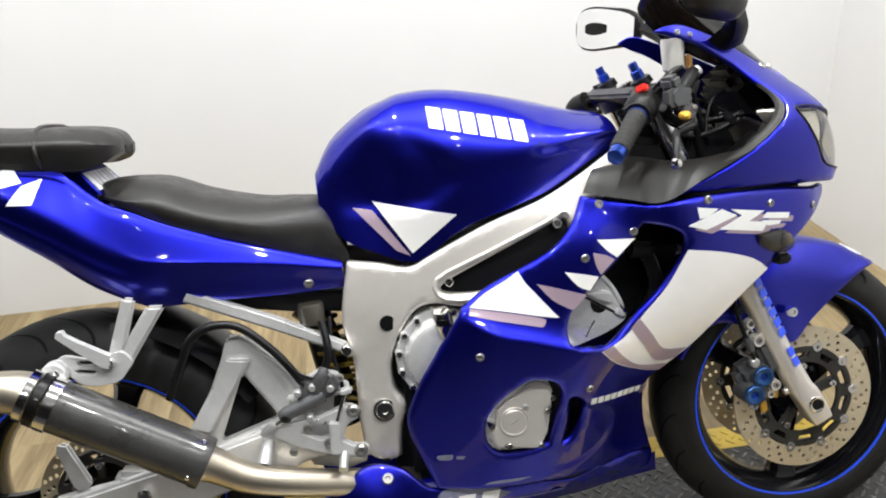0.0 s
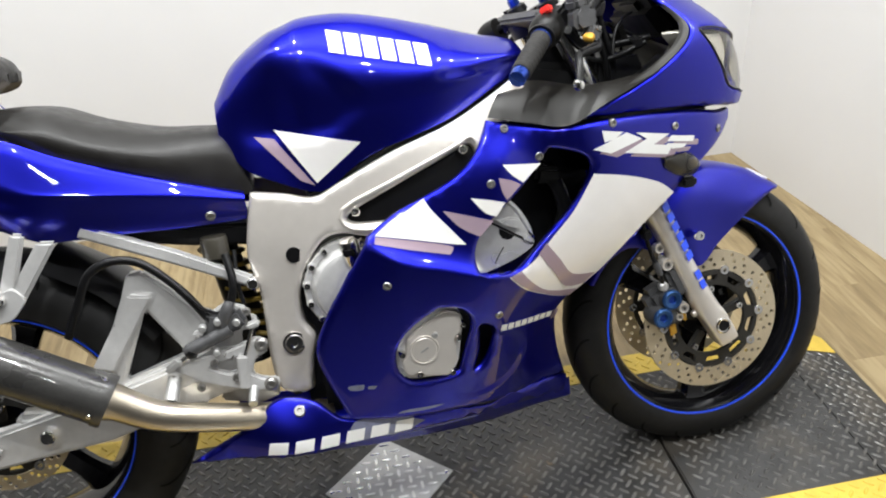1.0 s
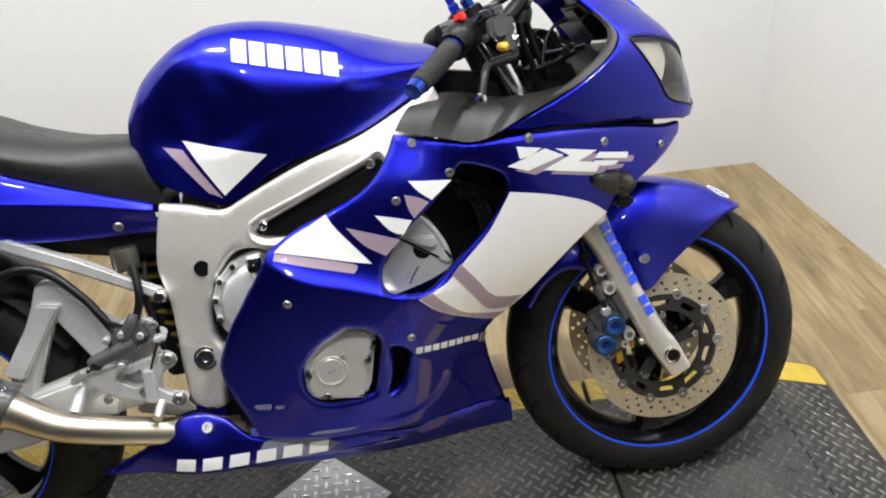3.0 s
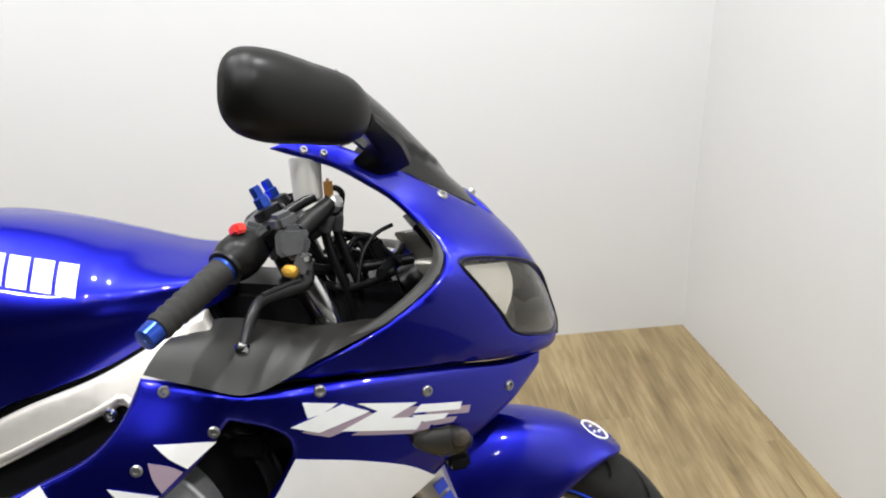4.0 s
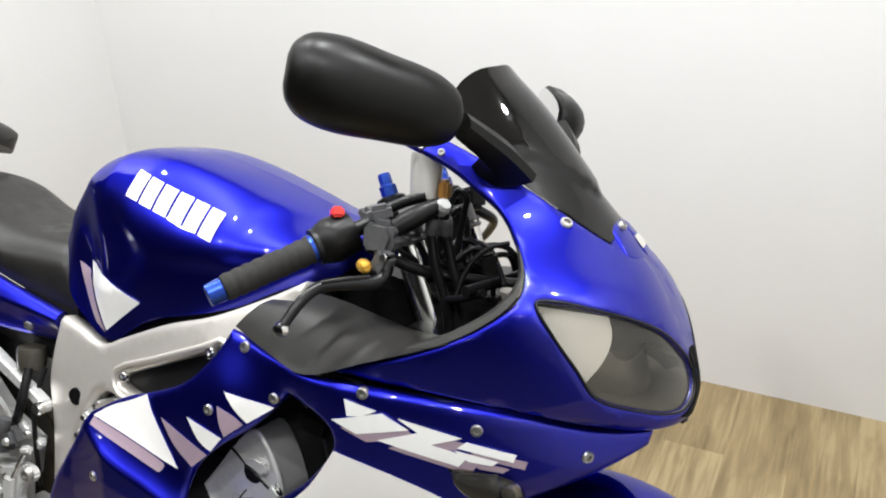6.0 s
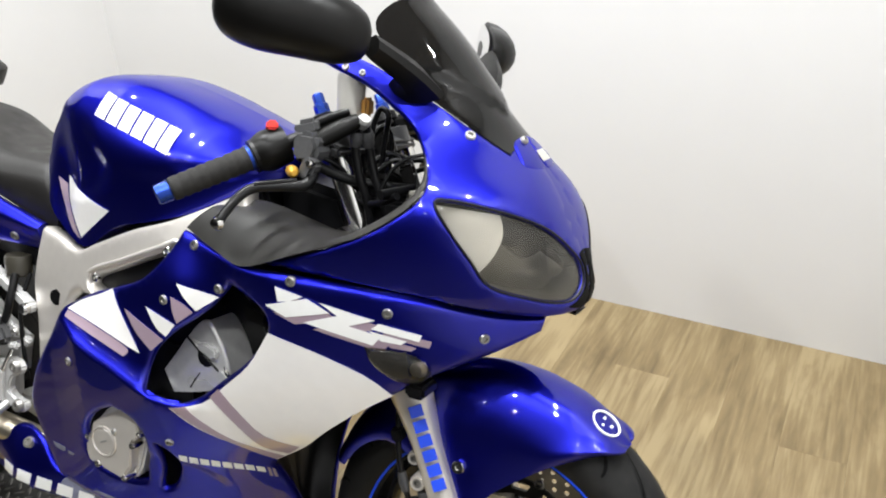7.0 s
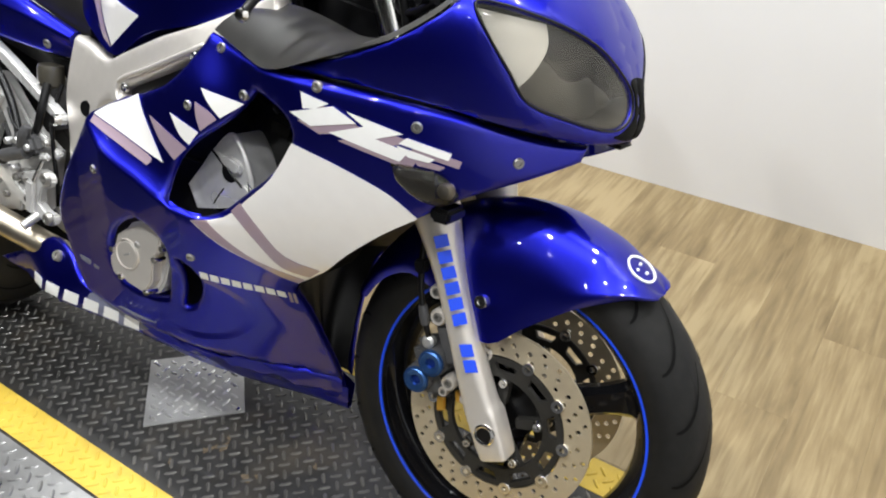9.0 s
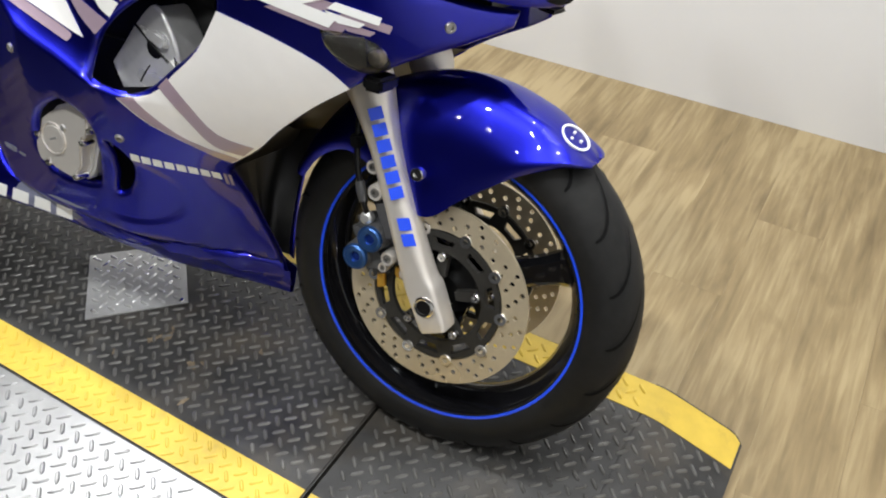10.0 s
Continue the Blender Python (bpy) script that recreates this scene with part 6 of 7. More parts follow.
hang = part("footrest_plate", join(prism([(-0.228, 0.449), (-0.212, 0.445), (-0.204, 0.4335), (-0.206, 0.424), (-0.214, 0.418), (-0.228, 0.414), (-0.235, 0.4014), (-0.240, 0.384), (-0.225, 0.374), (-0.211, 0.3695), (-0.199, 0.3687), (-0.196, 0.356), (-0.206, 0.345), (-0.224, 0.3495), (-0.253, 0.356), (-0.290, 0.3687), (-0.330, 0.387), (-0.352, 0.4035), (-0.370, 0.418), (-0.372, 0.430), (-0.342, 0.432), (-0.278, 0.4345)], plate_in, plate_out, 0.004, 1,
                                                   [[(-0.3096, 0.4096), (-0.302, 0.4156), (-0.2563, 0.4200), (-0.2555, 0.396), (-0.281, 0.3935)]]),
                                   prism([(-0.344, 0.388), (-0.314, 0.377), (-0.324, 0.338), (-0.375, 0.346), (-0.363, 0.380)], 0.118, 0.132, 0.004)), SATIN, bike, "silver rider footrest and brake pedal plate")
part("pedal_arm", prism([(-0.262, 0.425), (-0.242, 0.423), (-0.247, 0.360), (-0.266, 0.364)], 0.152, 0.162, 0.003), SATIN, hang)
part("pedal_rod", tube([(-0.2465, -0.156, 0.424), (-0.238, -0.154, 0.443), (-0.2265, -0.15, 0.467)], 0.0035, 8), CHROME, hang)
part("rod_eye", block((0.024, 0.012, 0.014), (-0.224, -0.148, 0.474), 0.004, (0, -15, 0)), SATIN, hang)
part("peg_stub", tube([(-0.243, -0.15, 0.358), (-0.247, -0.180, 0.341)], 0.0085, 12, 1), CASTING, hang)
part("peg_stub", tube([(-0.372, -0.14, 0.400), (-0.382, -0.172, 0.370)], [0.012, 0.0125], 14, 1), CASTING, hang)
part("peg_bore", lathe([(0, 0.001), (0.009, 0.001), (0.0095, -0.003)], (-0.3825, -0.1735, 0.3686), (-0.2, -0.7, -0.65), 14), BLACK, hang)
for bx, bz in ((-0.216, 0.436), (-0.212, 0.360)):
    part("bolt", lathe([(0, 0.002), (0.004, 0.002), (0.005, 0.006), (0.009, 0.006), (0.012, 0.003), (0.013, -0.002)], (bx, -0.153, bz), (0, -1, 0), 14), DULL, hang)
rmc = part("rear_master_cylinder", join(tube([(-0.345, -0.155, 0.448), (-0.335, -0.155, 0.451), (-0.315, -0.156, 0.458), (-0.262, -0.156, 0.476)], [0.008, 0.012, 0.0125, 0.0125], 16), block((0.055, 0.026, 0.034), (-0.262, -0.150, 0.486), 0.007, (0, -25, 0)), block((0.034, 0.022, 0.05), (-0.288, -0.148, 0.482), 0.006, (0, 20, 0)), tube([(-0.275, -0.155, 0.485), (-0.262, -0.160, 0.510), (-0.255, -0.158, 0.525)], [0.011, 0.011, 0.008], 14)), PUMP, bike, "dark grey rear brake master cylinder")
for bx, bz in ((-0.250, 0.4876), (-0.292, 0.4395), (-0.2804, 0.4937), (-0.307, 0.487)):
    part("bolt", lathe([(0, 0.006), (0.005, 0.006), (0.007, 0.003), (0.007, -0.008)], (bx, -0.162, bz), (0, -1, 0), 10), CASTING, rmc)
part("push_rod", tube([(-0.338, -0.155, 0.441), (-0.364, -0.155, 0.4285)], 0.0045, 8, 1), CHROME, rmc)
part("clevis", prism([(-0.352, 0.438), (-0.360, 0.441), (-0.381, 0.427), (-0.382, 0.418), (-0.374, 0.416), (-0.352, 0.428)], 0.148, 0.164, 0.003), CASTING, rmc)
part("rod_boot", tube([(-0.328, -0.156, 0.450), (-0.334, -0.156, 0.4472), (-0.342, -0.156, 0.4435)], [0.0105, 0.0125, 0.0085], 14, 2), BLACK, rmc)
part("brake_hose", tube([(-0.531, -0.12, 0.500), (-0.501, -0.125, 0.558), (-0.474, -0.128, 0.605), (-0.432, -0.13, 0.622), (-0.386, -0.13, 0.609), (-0.335, -0.135, 0.557), (-0.300, -0.145, 0.505), (-0.285, -0.15, 0.480)], 0.0075, 10), BLACK, rmc)
part("fluid_hose", tube([(-0.286, -0.146, 0.492), (-0.268, -0.142, 0.505), (-0.2546, -0.14, 0.5185), (-0.2444, -0.138, 0.5528), (-0.250, -0.12, 0.60)], 0.0072, 10), BLACK, rmc)
part("fluid_cup", lathe([(0, 0.018), (0.022, 0.018), (0.024, 0.012), (0.023, -0.018), (0.016, -0.022)], (-0.266, -0.100, 0.612), (0, 0, 1), 18), CUPDARK, bike, "translucent rear brake fluid cup")
part("tray", prism([(-0.46, 0.675), (-0.20, 0.64), (-0.20, 0.60), (-0.30, 0.615), (-0.44, 0.645)], -0.08, 0.085, 0.006), BLACK, bike)
part("rear_shock", tube([(-0.27, 0, 0.62), (-0.25, 0, 0.50), (-0.23, 0, 0.36)], [0.028, 0.032, 0.03], 16), BLACK, bike)
spring = [(-0.272 + 0.0022 * k / 2 + 0.0, 0.036 * math.sin(k * 0.785), 0.60 - 0.003 * k) for k in range(0, 66, 1)]
part("shock_spring", tube([(x + 0.036 * math.cos(k * 0.785), y, z) for k, (x, y, z) in enumerate(spring)], 0.005, 6, 1), OCHRE, bike)
part("return_spring", tube([(-0.300 + 0.0022 * k, -0.150 + 0.005 * math.sin(k * 1.2), 0.440 - 0.0012 * k + 0.005 * math.cos(k * 1.2)) for k in range(22)], 0.0013, 12, 1), CHROME, rmc)
part("light_switch", tube([(-0.262, -0.145, 0.520), (-0.258, -0.146, 0.500), (-0.250, -0.147, 0.470)], [0.006, 0.008, 0.006], 12), BLACK, rmc)
part("bracket", prism([(-0.305, 0.500), (-0.262, 0.520), (-0.230, 0.505), (-0.232, 0.488), (-0.262, 0.498), (-0.300, 0.482)], 0.128, 0.138, 0.003), SATIN, hang)
part("bracket", prism([(-0.330, 0.470), (-0.225, 0.486), (-0.215, 0.475), (-0.225, 0.462), (-0.330, 0.445)], 0.112, 0.126, 0.003), SATIN, hang)
part("linkage", prism([(-0.30, 0.345), (-0.22, 0.335), (-0.20, 0.31), (-0.24, 0.30), (-0.31, 0.32)], 0.05, 0.09, 0.005), CASTING, bike, "grey shock linkage")
for bx, bz, w in ((-0.232, 0.496, 0.139), (-0.296, 0.492, 0.139), (-0.320, 0.458, 0.127), (-0.300, 0.418, 0.153), (-0.330, 0.378, 0.153), (-0.268, 0.384, 0.153)):
    part("bolt", lathe([(0, 0.002), (0.003, 0.002), (0.0035, 0.005), (0.006, 0.005), (0.0075, 0.002), (0.008, -0.002)], (bx, -w, bz), (0, -1, 0), 12), DULL, hang)
part("cable_tie", tube([(-0.320, -0.150, 0.545), (-0.300, -0.155, 0.520), (-0.278, -0.150, 0.505)], 0.003, 12), BLACK, rmc)
part("overflow_hose", tube([(-0.235, -0.10, 0.60), (-0.238, -0.12, 0.54), (-0.230, -0.125, 0.48), (-0.225, -0.12, 0.40)], 0.004, 12), BLACK, rmc)
part("rear_caliper", block((0.07, 0.05, 0.05), (-0.62, -0.09, 0.345), 0.010, (0, 10, 0)), CASTING, bike, "grey rear brake caliper")
part("axle_block", prism([(-0.76, 0.345), (-0.62, 0.36), (-0.60, 0.31), (-0.74, 0.295)], 0.09, 0.118, 0.005), SATIN, swing)
part("axle_nut", lathe([(0, 0.016), (0.008, 0.016), (0.014, 0.012), (0.016, -0.004)], (RX, -0.118, RZ), (0, -1, 0), 6), CHROME, swing)
filler = part("oil_filler", lathe([(0, 0.040), (0.0135, 0.040), (0.0165, 0.036), (0.0175, 0.010), (0.0165, -0.006), (0.011, -0.018), (0.004, -0.022)], (-0.034, -0.152, 0.560), (-0.15, -0.25, 0.95), 20), CHROME, bike, "bright oil filler neck")
part("filler_opening", block((0.022, 0.006, 0.017), (-0.041, -0.1735, 0.578), 0.003, (14, 0, -10)), BLACK, filler)
part("torque_arm", prism([(-0.742, 0.436), (-0.734, 0.446), (-0.719, 0.444), (-0.690, 0.366), (-0.70, 0.352), (-0.722, 0.356)], 0.098, 0.112, 0.004), SATIN, swing, "silver brake torque arm")
part("wheel_stand_bobbin", lathe([(0, 0.018), (0.010, 0.018), (0.013, 0.014), (0.009, 0.008), (0.009, 0.0)], (-0.60, -0.124, 0.335), (0, -1, 0), 16), CHROME, swing)
part("warning_label", prism([(-0.640, 0.350), (-0.608, 0.343), (-0.604, 0.330), (-0.636, 0.336)], 0.1185, 0.1195, 0), LETTER, swing, "small white label")
part("side_stand", tube([(-0.10, 0.12, 0.32), (-0.13, 0.20, 0.18), (-0.15, 0.255, 0.062)], [0.013, 0.011, 0.010], 10), BLACK, bike, "black side stand")
part("stand_foot", block((0.06, 0.04, 0.008), (-0.152, 0.262, 0.069), 0.002, (17, 0, 0)), BLACK, bike)
part("rear_hugger", loft([[(RX + r * math.cos(radians(a)), -w, RZ + r * math.sin(radians(a))) for w, r in ((0.0, 0.352), (0.06, 0.345), (0.098, 0.318))] for a in (25, 45, 65)], 4, 3, False, False, True), BLACK, bike, "black rear hugger")

# cockpit
END, ROOT = Vector((0.257, -0.286, 0.841)), Vector((0.378, -0.135, 0.925))
part("bar", tube([END, ROOT], 0.010, 12, 1), BLACK, bike)
part("grip", tube([END + (ROOT - END) * (0.055 + 0.0209 * k) for k in range(28)], [0.0160 + 0.0012 * (k / 27) + (0.0007 if k % 3 else -0.0005) for k in range(28)], 18, 2), GRIP, bike, "black rubber grip")
part("bar_end", tube([END - (ROOT - END) * 0.045, END - (ROOT - END) * 0.04, END + (ROOT - END) * 0.045, END + (ROOT - END) * 0.05], [0.011, 0.0135, 0.0145, 0.012], 18, 1), ANODISED, bike, "blue anodised bar end")
part("switch_box", tube([END + (ROOT - END) * 0.63, END + (ROOT - END) * 0.72, END + (ROOT - END) * 0.86], [0.022, 0.029, 0.027], 14), PLASTIC, bike, "black switch housing")
part("kill_switch", block((0.020, 0.016, 0.013), (0.350, -0.176, 0.937), 0.003, (0, -20, -50)), RED, bike, "red kill switch")
part("grip_flange", tube([END + (ROOT - END) * 0.615, END + (ROOT - END) * 0.64], 0.0235, 18, 1), BLACK, bike)
part("grip_ring", tube([END + (ROOT - END) * 0.585, END + (ROOT - END) * 0.605], 0.0185, 18, 1), ANODISED, bike)
L_END, L_ROOT = Vector((0.257, 0.286, 0.841)), Vector((0.378, 0.135, 0.925))
part("bar", tube([L_END, L_ROOT], 0.010, 12, 1), BLACK, bike)
part("grip", tube([L_END + (L_ROOT - L_END) * 0.10, L_END + (L_ROOT - L_END) * 0.62], 0.0168, 18, 1), GRIP, bike, "black rubber grip")
part("switch_box", tube([L_END + (L_ROOT - L_END) * 0.63, L_END + (L_ROOT - L_END) * 0.72, L_END + (L_ROOT - L_END) * 0.86], [0.022, 0.029, 0.027], 14), PLASTIC, bike)
part("clutch_lever", tube([(0.395, 0.165, 0.920), (0.415, 0.21, 0.90), (0.39, 0.26, 0.87), (0.36, 0.295, 0.845)], [0.010, 0.008, 0.007, 0.0065], 10), BLACK, bike)
part("clutch_perch", block((0.05, 0.035, 0.035), (0.395, 0.15, 0.935), 0.007, (0, -15, -35)), PLASTIC, bike)
part("top_yoke", prism([(0.345, 0.925), (0.425, 0.895), (0.432, 0.912), (0.352, 0.943)], -0.125, 0.125, 0.006), PUMP, bike, "dark grey top yoke")
part("stem_nut", lathe([(0, 0.018), (0.013, 0.018), (0.015, 0.012), (0.018, 0.0)], (0.392, 0, 0.93), RAKE, 6), CHROME, bike)
part("ignition_lock", lathe([(0, 0.022), (0.014, 0.022), (0.019, 0.016), (0.02, -0.02)], (0.43, 0, 0.915), RAKE, 18), PLASTIC, bike)
for s in (1, -1):
    cap = part("fork_cap", lathe([(0, 0.016), (0.0125, 0.016), (0.019, 0.013), (0.021, 0)], (0.385, -0.092 * s, 0.941), RAKE, 16), BLACK, bike)
    part("fork_adjuster", lathe([(0, 0.046), (0.0075, 0.046), (0.0085, 0.042), (0.0085, 0.031), (0.0112, 0.029), (0.0112, 0.014)], (0.385, -0.092 * s, 0.941), RAKE, 6), ANODISED, cap, "blue anodised fork adjuster")
    part("yoke_clamp", lathe([(0.0225, 0.012), (0.031, 0.010), (0.031, -0.016), (0.0225, -0.018)], (0.394, -0.094 * s, 0.915), RAKE, 20), PUMP, bike)
    part("bar_clamp", block((0.05, 0.03, 0.03), (0.385, -0.125 * s, 0.922), 0.006, (0, -24, 40 * s)), BLACK, bike)
lever = part("brake_lever", tube([(0.424, -0.178, 0.890), (0.428, -0.200, 0.868), (0.402, -0.225, 0.864), (0.376, -0.248, 0.860), (0.365, -0.270, 0.845), (0.356, -0.289, 0.820)], [0.010, 0.0085, 0.0075, 0.007, 0.0065, 0.006], 10), BLACK, bike, "black brake lever")
part("lever_ball", lathe([(0, 0.01), (0.007, 0.007), (0.0095, 0), (0.007, -0.007), (0, -0.01)], (0.354, -0.290, 0.815), (0, -1, 0), 12), CHROME, lever)
part("lever_adjuster", lathe([(0, 0.008), (0.004, 0.008), (0.0075, 0.005), (0.0085, 0.0), (0.0075, -0.008), (0.004, -0.012)], (0.411, -0.210, 0.884), (0.75, -0.55, -0.1), 10), GOLD, lever, "gold lever adjuster")
part("lever_blade", tube([(0.420, -0.212, 0.873), (0.398, -0.232, 0.870), (0.378, -0.250, 0.866)], 0.0032, 8), BLACK, lever)
pump = part("master_cylinder", join(prism([(0.394, 0.925), (0.404, 0.938), (0.430, 0.936), (0.438, 0.918), (0.430, 0.896), (0.404, 0.893), (0.394, 0.905)], 0.150, 0.192, 0.007), block((0.03, 0.03, 0.022), (0.405, -0.168, 0.942), 0.006, (0, -15, 30))), PUMP, bike, "grey cast radial brake pump")
part("pump_outlet", tube([(0.425, -0.168, 0.926), (0.446, -0.150, 0.942), (0.465, -0.134, 0.956)], [0.012, 0.013, 0.010], 14), PLASTIC, pump)
part("pump_bolt", lathe([(0, 0.005), (0.004, 0.005), (0.006, 0.002), (0.006, -0.006)], (0.431, -0.200, 0.896), (0, -1, 0.2), 12), CHROME, pump)
part("pump_lug", block((0.022, 0.024, 0.03), (0.425, -0.190, 0.888), 0.005, (0, 25, 0)), PUMP, pump)
part("banjo", lathe([(0, 0.010), (0.007, 0.010), (0.010, 0.006), (0.010, -0.006), (0, -0.008)], (0.470, -0.131, 0.954), (0.6, -0.5, 0.6), 12), CASTING, pump)
part("fluid_cup", lathe([(0, 0.055), (0.0195, 0.055), (0.021, 0.050), (0.019, 0.0), (0.014, -0.004), (0, -0.004)], (0.437, -0.112, 0.962), (0, 0, 1), 20), CUP, bike, "translucent brake fluid reservoir")
part("cup_bracket", tube([(0.395, -0.15, 0.94), (0.42, -0.135, 0.955), (0.445, -0.125, 0.965)], 0.007, 8), BLACK, bike)
part("cup_fluid", block((0.012, 0.022, 0.026), (0.464, -0.112, 0.974), 0.004), FLUID, bike, "brown brake fluid elbow")
part("steering_stem", tube([(0.40, 0, 0.90), (0.46, 0, 0.75), (0.52, 0, 0.61)], 0.035, 18), BLACK, bike)
part("head_casting", prism([(0.30, 0.86), (0.42, 0.84), (0.50, 0.66), (0.40, 0.62), (0.30, 0.74)], -0.09, 0.09, 0.015), BLACK, main_frame, "black steering head")
part("lower_yoke", prism([(0.43, 0.80), (0.50, 0.775), (0.495, 0.755), (0.425, 0.78)], -0.125, 0.125, 0.006), BLACK, bike)
HOSES = ([(0.463, -0.134, 0.952), (0.455, -0.124, 0.920), (0.462, -0.120, 0.879), (0.476, -0.113, 0.835), (0.488, -0.10, 0.75)],
         [(0.472, -0.128, 0.952), (0.470, -0.112, 0.920), (0.480, -0.108, 0.879), (0.494, -0.102, 0.835), (0.503, -0.09, 0.75)])
for pts in HOSES:
    hose = part("brake_hose", tube(pts, 0.0066, 12), BLACK, bike)
    part("hose_sleeve", tube([Vector(pts[0]).lerp(Vector(pts[1]), 0.35), Vector(pts[0]).lerp(Vector(pts[1]), 0.6), Vector(pts[1])], [0.0082, 0.0095, 0.0082], 12, 2), PUMP, hose)
part("stay_bar", tube([(0.39, -0.165, 0.900), (0.43, -0.12, 0.872), (0.48, -0.09, 0.862), (0.57, -0.10, 0.868)], 0.0075, 12), BLACK, bike)
LOOPS = ([(0.462, 0.02, 0.85), (0.470, 0.0, 0.885), (0.508, 0.0, 0.895), (0.532, 0.0, 0.875), (0.537, 0.0, 0.83)],
         [(0.470, 0.03, 0.84), (0.484, 0.01, 0.872), (0.512, 0.01, 0.882), (0.525, 0.01, 0.862), (0.528, 0.01, 0.83)])
CABLES = ([(0.385, -0.14, 0.905), (0.42, -0.11, 0.885), (0.44, -0.09, 0.85), (0.46, -0.08, 0.79)],
          [(0.455, -0.08, 0.920), (0.458, -0.08, 0.948), (0.468, -0.08, 0.971), (0.481, -0.08, 0.964), (0.477, -0.075, 0.94), (0.470, -0.07, 0.88), (0.475, -0.06, 0.80)],
          [(0.445, -0.06, 0.925), (0.462, -0.055, 0.945), (0.474, -0.05, 0.92), (0.470, -0.05, 0.86), (0.48, -0.05, 0.80)],
          [(0.41, -0.13, 0.915), (0.425, -0.10, 0.90), (0.445, -0.085, 0.86), (0.455, -0.08, 0.80)])
MORE = ([(0.452, -0.075, 0.885), (0.470, -0.060, 0.905), (0.490, -0.050, 0.900), (0.505, -0.055, 0.875), (0.500, -0.060, 0.830)],
        [(0.448, -0.050, 0.880), (0.478, -0.045, 0.902), (0.510, -0.060, 0.900), (0.535, -0.085, 0.880), (0.552, -0.110, 0.865)],
        [(0.474, -0.095, 0.880), (0.494, -0.080, 0.900), (0.514, -0.070, 0.892), (0.526, -0.070, 0.870), (0.522, -0.075, 0.830)],
        [(0.440, -0.090, 0.850), (0.470, -0.110, 0.838), (0.505, -0.130, 0.846), (0.540, -0.150, 0.862)],
        [(0.490, -0.115, 0.840), (0.500, -0.105, 0.880), (0.520, -0.095, 0.905), (0.545, -0.085, 0.915)])
for pts, thick in zip(MORE, (0.0046, 0.0034, 0.0036, 0.0052, 0.0030)):
    part("cable", tube(pts, thick, 10), BLACK, bike)
for size, at, turn in (((0.034, 0.022, 0.026), (0.494, -0.062, 0.868), (10, 25, 12)), ((0.022, 0.018, 0.040), (0.522, -0.078, 0.878), (0, -20, 20)), ((0.040, 0.030, 0.018), (0.470, -0.075, 0.868), (0, 15, -25))):
    part("connector", block(size, at, 0.004, turn), PLASTIC, bike, "black wiring connector")
for pts in LOOPS + CABLES:
    part("cable", tube(pts, 0.0042, 12), BLACK, bike)
part("inner_panel", prism([(0.462, 0.843), (0.542, 0.846), (0.560, 0.80), (0.545, 0.74), (0.452, 0.76)], -0.13, 0.105, 0.006), BLACK, cowl, "black panel behind the headlights")
part("instrument_pod", join(block((0.06, 0.20, 0.09), (0.612, 0.0, 0.905), 0.02, (0, -35, 0)), block((0.05, 0.10, 0.05), (0.598, 0.0, 0.935), 0.015, (0, -35, 0))), PLASTIC, cowl, "black instrument pod")
part("fairing_stay", tube([(0.52, -0.16, 0.862), (0.56, 0.0, 0.872), (0.52, 0.16, 0.862)], 0.007, 12), BLACK, cowl, "black tubular fairing stay")
part("lamp_back", lathe([(0.0, 0.0), (0.030, 0.0), (0.034, -0.004), (0.036, -0.012), (0.048, -0.016), (0.052, -0.030)], (0.588, -0.135, 0.835), (-0.85, 0.25, 0.45), 24), DUCT, cowl, "black round headlight back cover")
for s in (1, -1):
    part("ram_duct", tube([(0.60, -0.11 * s, 0.80), (0.53, -0.105 * s, 0.765), (0.45, -0.10 * s, 0.74), (0.36, -0.095 * s, 0.74)], [0.04, 0.032, 0.03, 0.03], 16), BLACK, cowl)
bolt(0.765, 1.026, nose, cowl, 0.0055)
bolt(0.70, 1.020, nose, cowl, 0.005)

RIM_IN = [(0.995, 0.749), (0.91, 0.779), (0.82, 0.812), (0.73, 0.847), (0.655, 0.875), (0.61, 0.897), (0.577, 0.927), (0.57, 0.955)]
rows = []
for a, z in RIM_IN:
    p = nose(a, z) + Vector((0, 0.004, 0.001))
    rows.append([tuple(p), tuple(p + Vector((-0.006, 0.006, 0.005))), tuple(p + Vector((-0.011, 0.013, 0.004)))])
part("cockpit_rim", loft(rows, 4, 3, False, False), TRIM, cowl, "faded black cockpit edge trim")
OUTER = [(0.222, -0.200, 0.775), (0.29, -0.222, 0.758), (0.352, -0.235, 0.746), (0.43, -0.228, 0.775), (0.53, -0.222, 0.815)]
INNER = [(0.262, -0.150, 0.812), (0.30, -0.145, 0.822), (0.340, -0.142, 0.820), (0.392, -0.132, 0.806), (0.455, -0.115, 0.786)]
duct = []
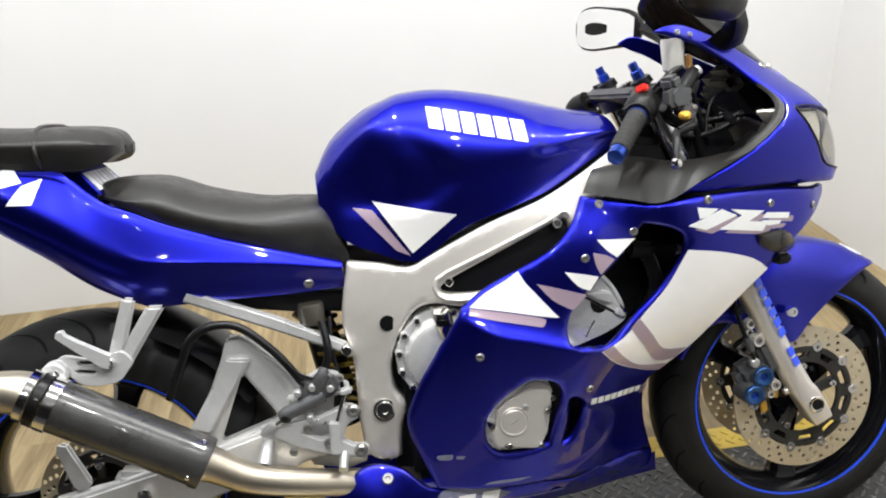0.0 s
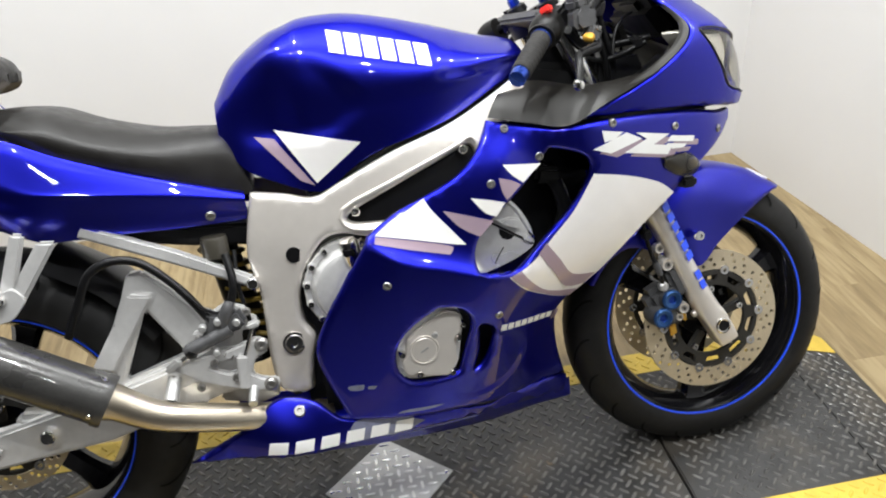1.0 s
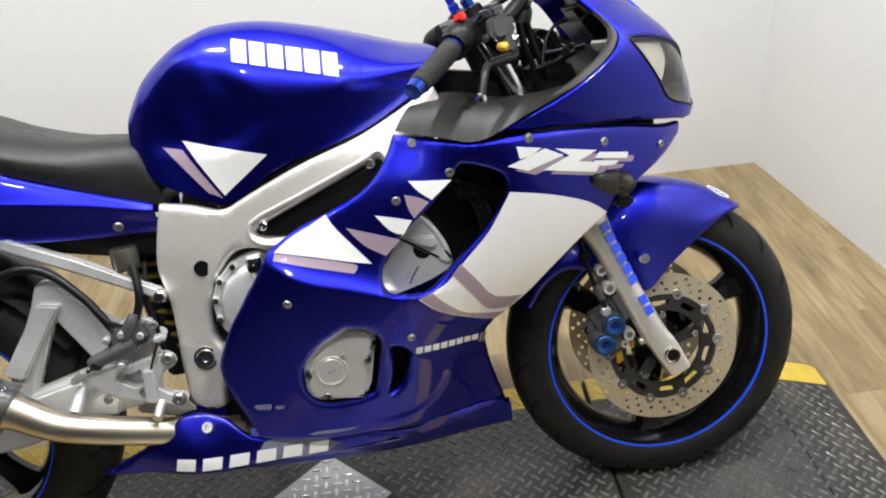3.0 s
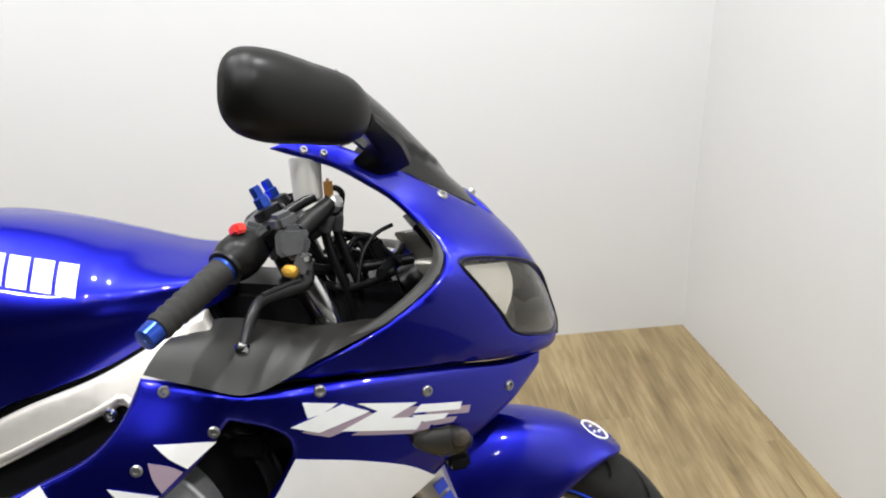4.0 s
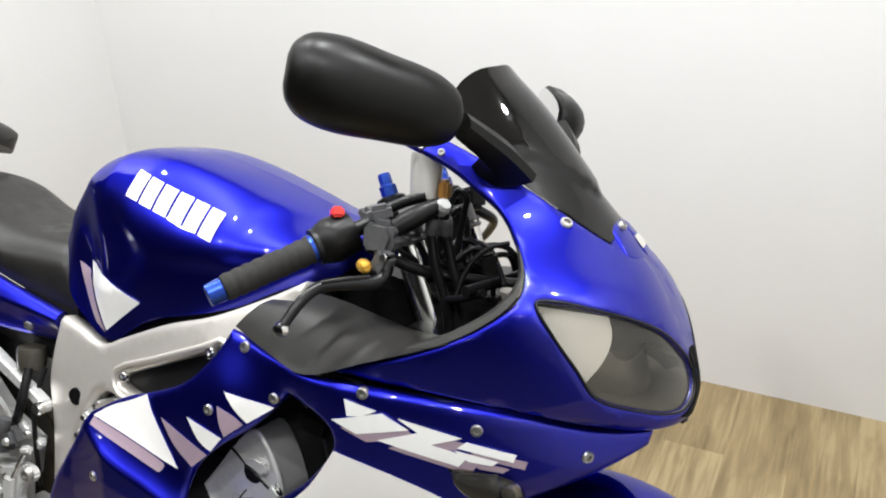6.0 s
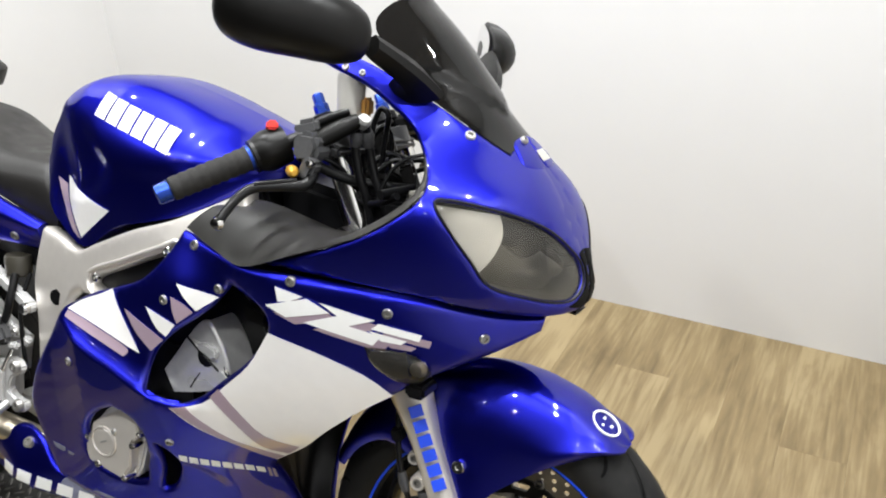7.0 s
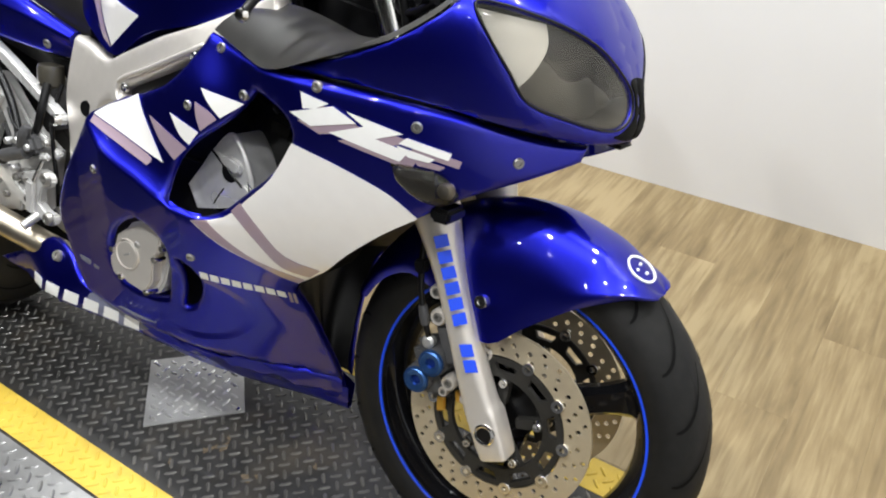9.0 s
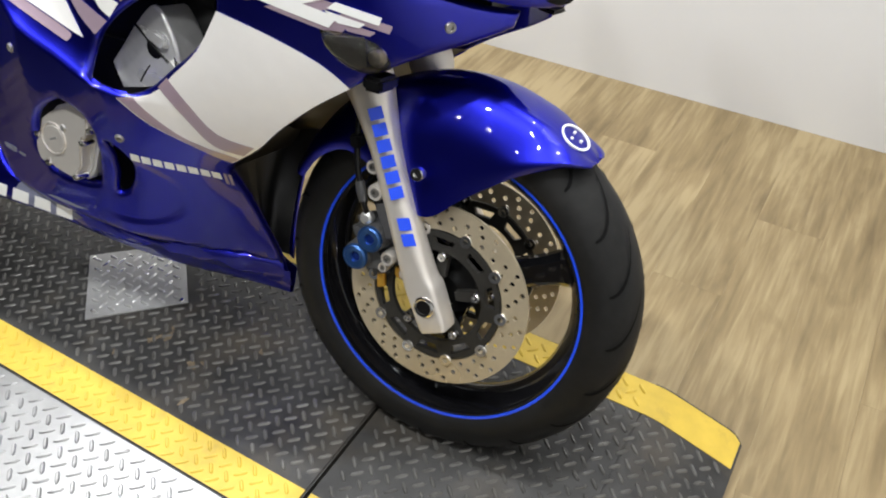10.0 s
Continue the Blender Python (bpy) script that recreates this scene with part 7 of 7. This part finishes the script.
for o, i in zip(OUTER, INNER):
    o, i = Vector(o), Vector(i)
    duct.append([tuple(o), tuple(o.lerp(i, 0.3) + Vector((0, -0.005, 0.006))), tuple(o.lerp(i, 0.65) + Vector((0, -0.006, 0.008))), tuple(i)])
part("inner_duct", loft(duct, 5, 5, False, False), DUCT, cowl, "smooth black inner fairing duct panel")
SIGNAL = [(0.525, 0.662), (0.534, 0.636), (0.570, 0.613), (0.604, 0.611), (0.624, 0.628), (0.616, 0.647), (0.596, 0.662), (0.544, 0.668)]
pod = part("turn_signal", sheet(SIGNAL, side, (), 0.012, 0.004, 0.0, 0.008, 4), PLASTIC, bike, "smoked flush turn signal")
part("signal_cell", sheet([(0.542, 0.655, "s"), (0.588, 0.660, "s"), (0.590, 0.622, "s"), (0.573, 0.619), (0.540, 0.640)], side, (), 0.012, 0.002, 0.004, 0, 3), PUMP, pod, "grey signal reflector")
part("signal_lens", sheet([(0.536, 0.656), (0.545, 0.637), (0.573, 0.618), (0.603, 0.616), (0.618, 0.630), (0.612, 0.645), (0.594, 0.658), (0.548, 0.662)], side, (), 0.012, 0.002, 0.017, 0.012, 4), AMBER, pod, "smoked signal lens")
part("signal_bulb", lathe([(0, 0.012), (0.009, 0.009), (0.013, 0), (0.010, -0.008), (0.006, -0.014)], side(0.604, 0.636) + Vector((0, -0.002, 0)), (0, -1, 0), 14), STEEL, pod, "dull amber bulb")
part("signal_boot", block((0.03, 0.05, 0.02), (0.60, -0.15, 0.60), 0.005), BLACK, pod)

# ---- floor planks, last ----
WIDE, LONG = 0.152, 1.22
cut = {}
for i in range(24):
    px, top = -1.55 + WIDE * (i + 0.5), 1.36
    length = LONG * (0.25 + 0.125 * ((i * 5) % 7))
    while top > WOOD_END:
        length = min(length, top - WOOD_END)
        key = round(length, 3)
        if key not in cut:
            ob = part("plank", block((WIDE - 0.0003, length - 0.0002, 0.004), (0, 0, 0), 0), WOOD, floor)
            cut[key] = ob.data
        else:
            ob = new("plank", cut[key])
            ob.parent = floor
        ob.location = (px, top - length / 2, FLOOR - 0.002)
        top, length = top - length, LONG
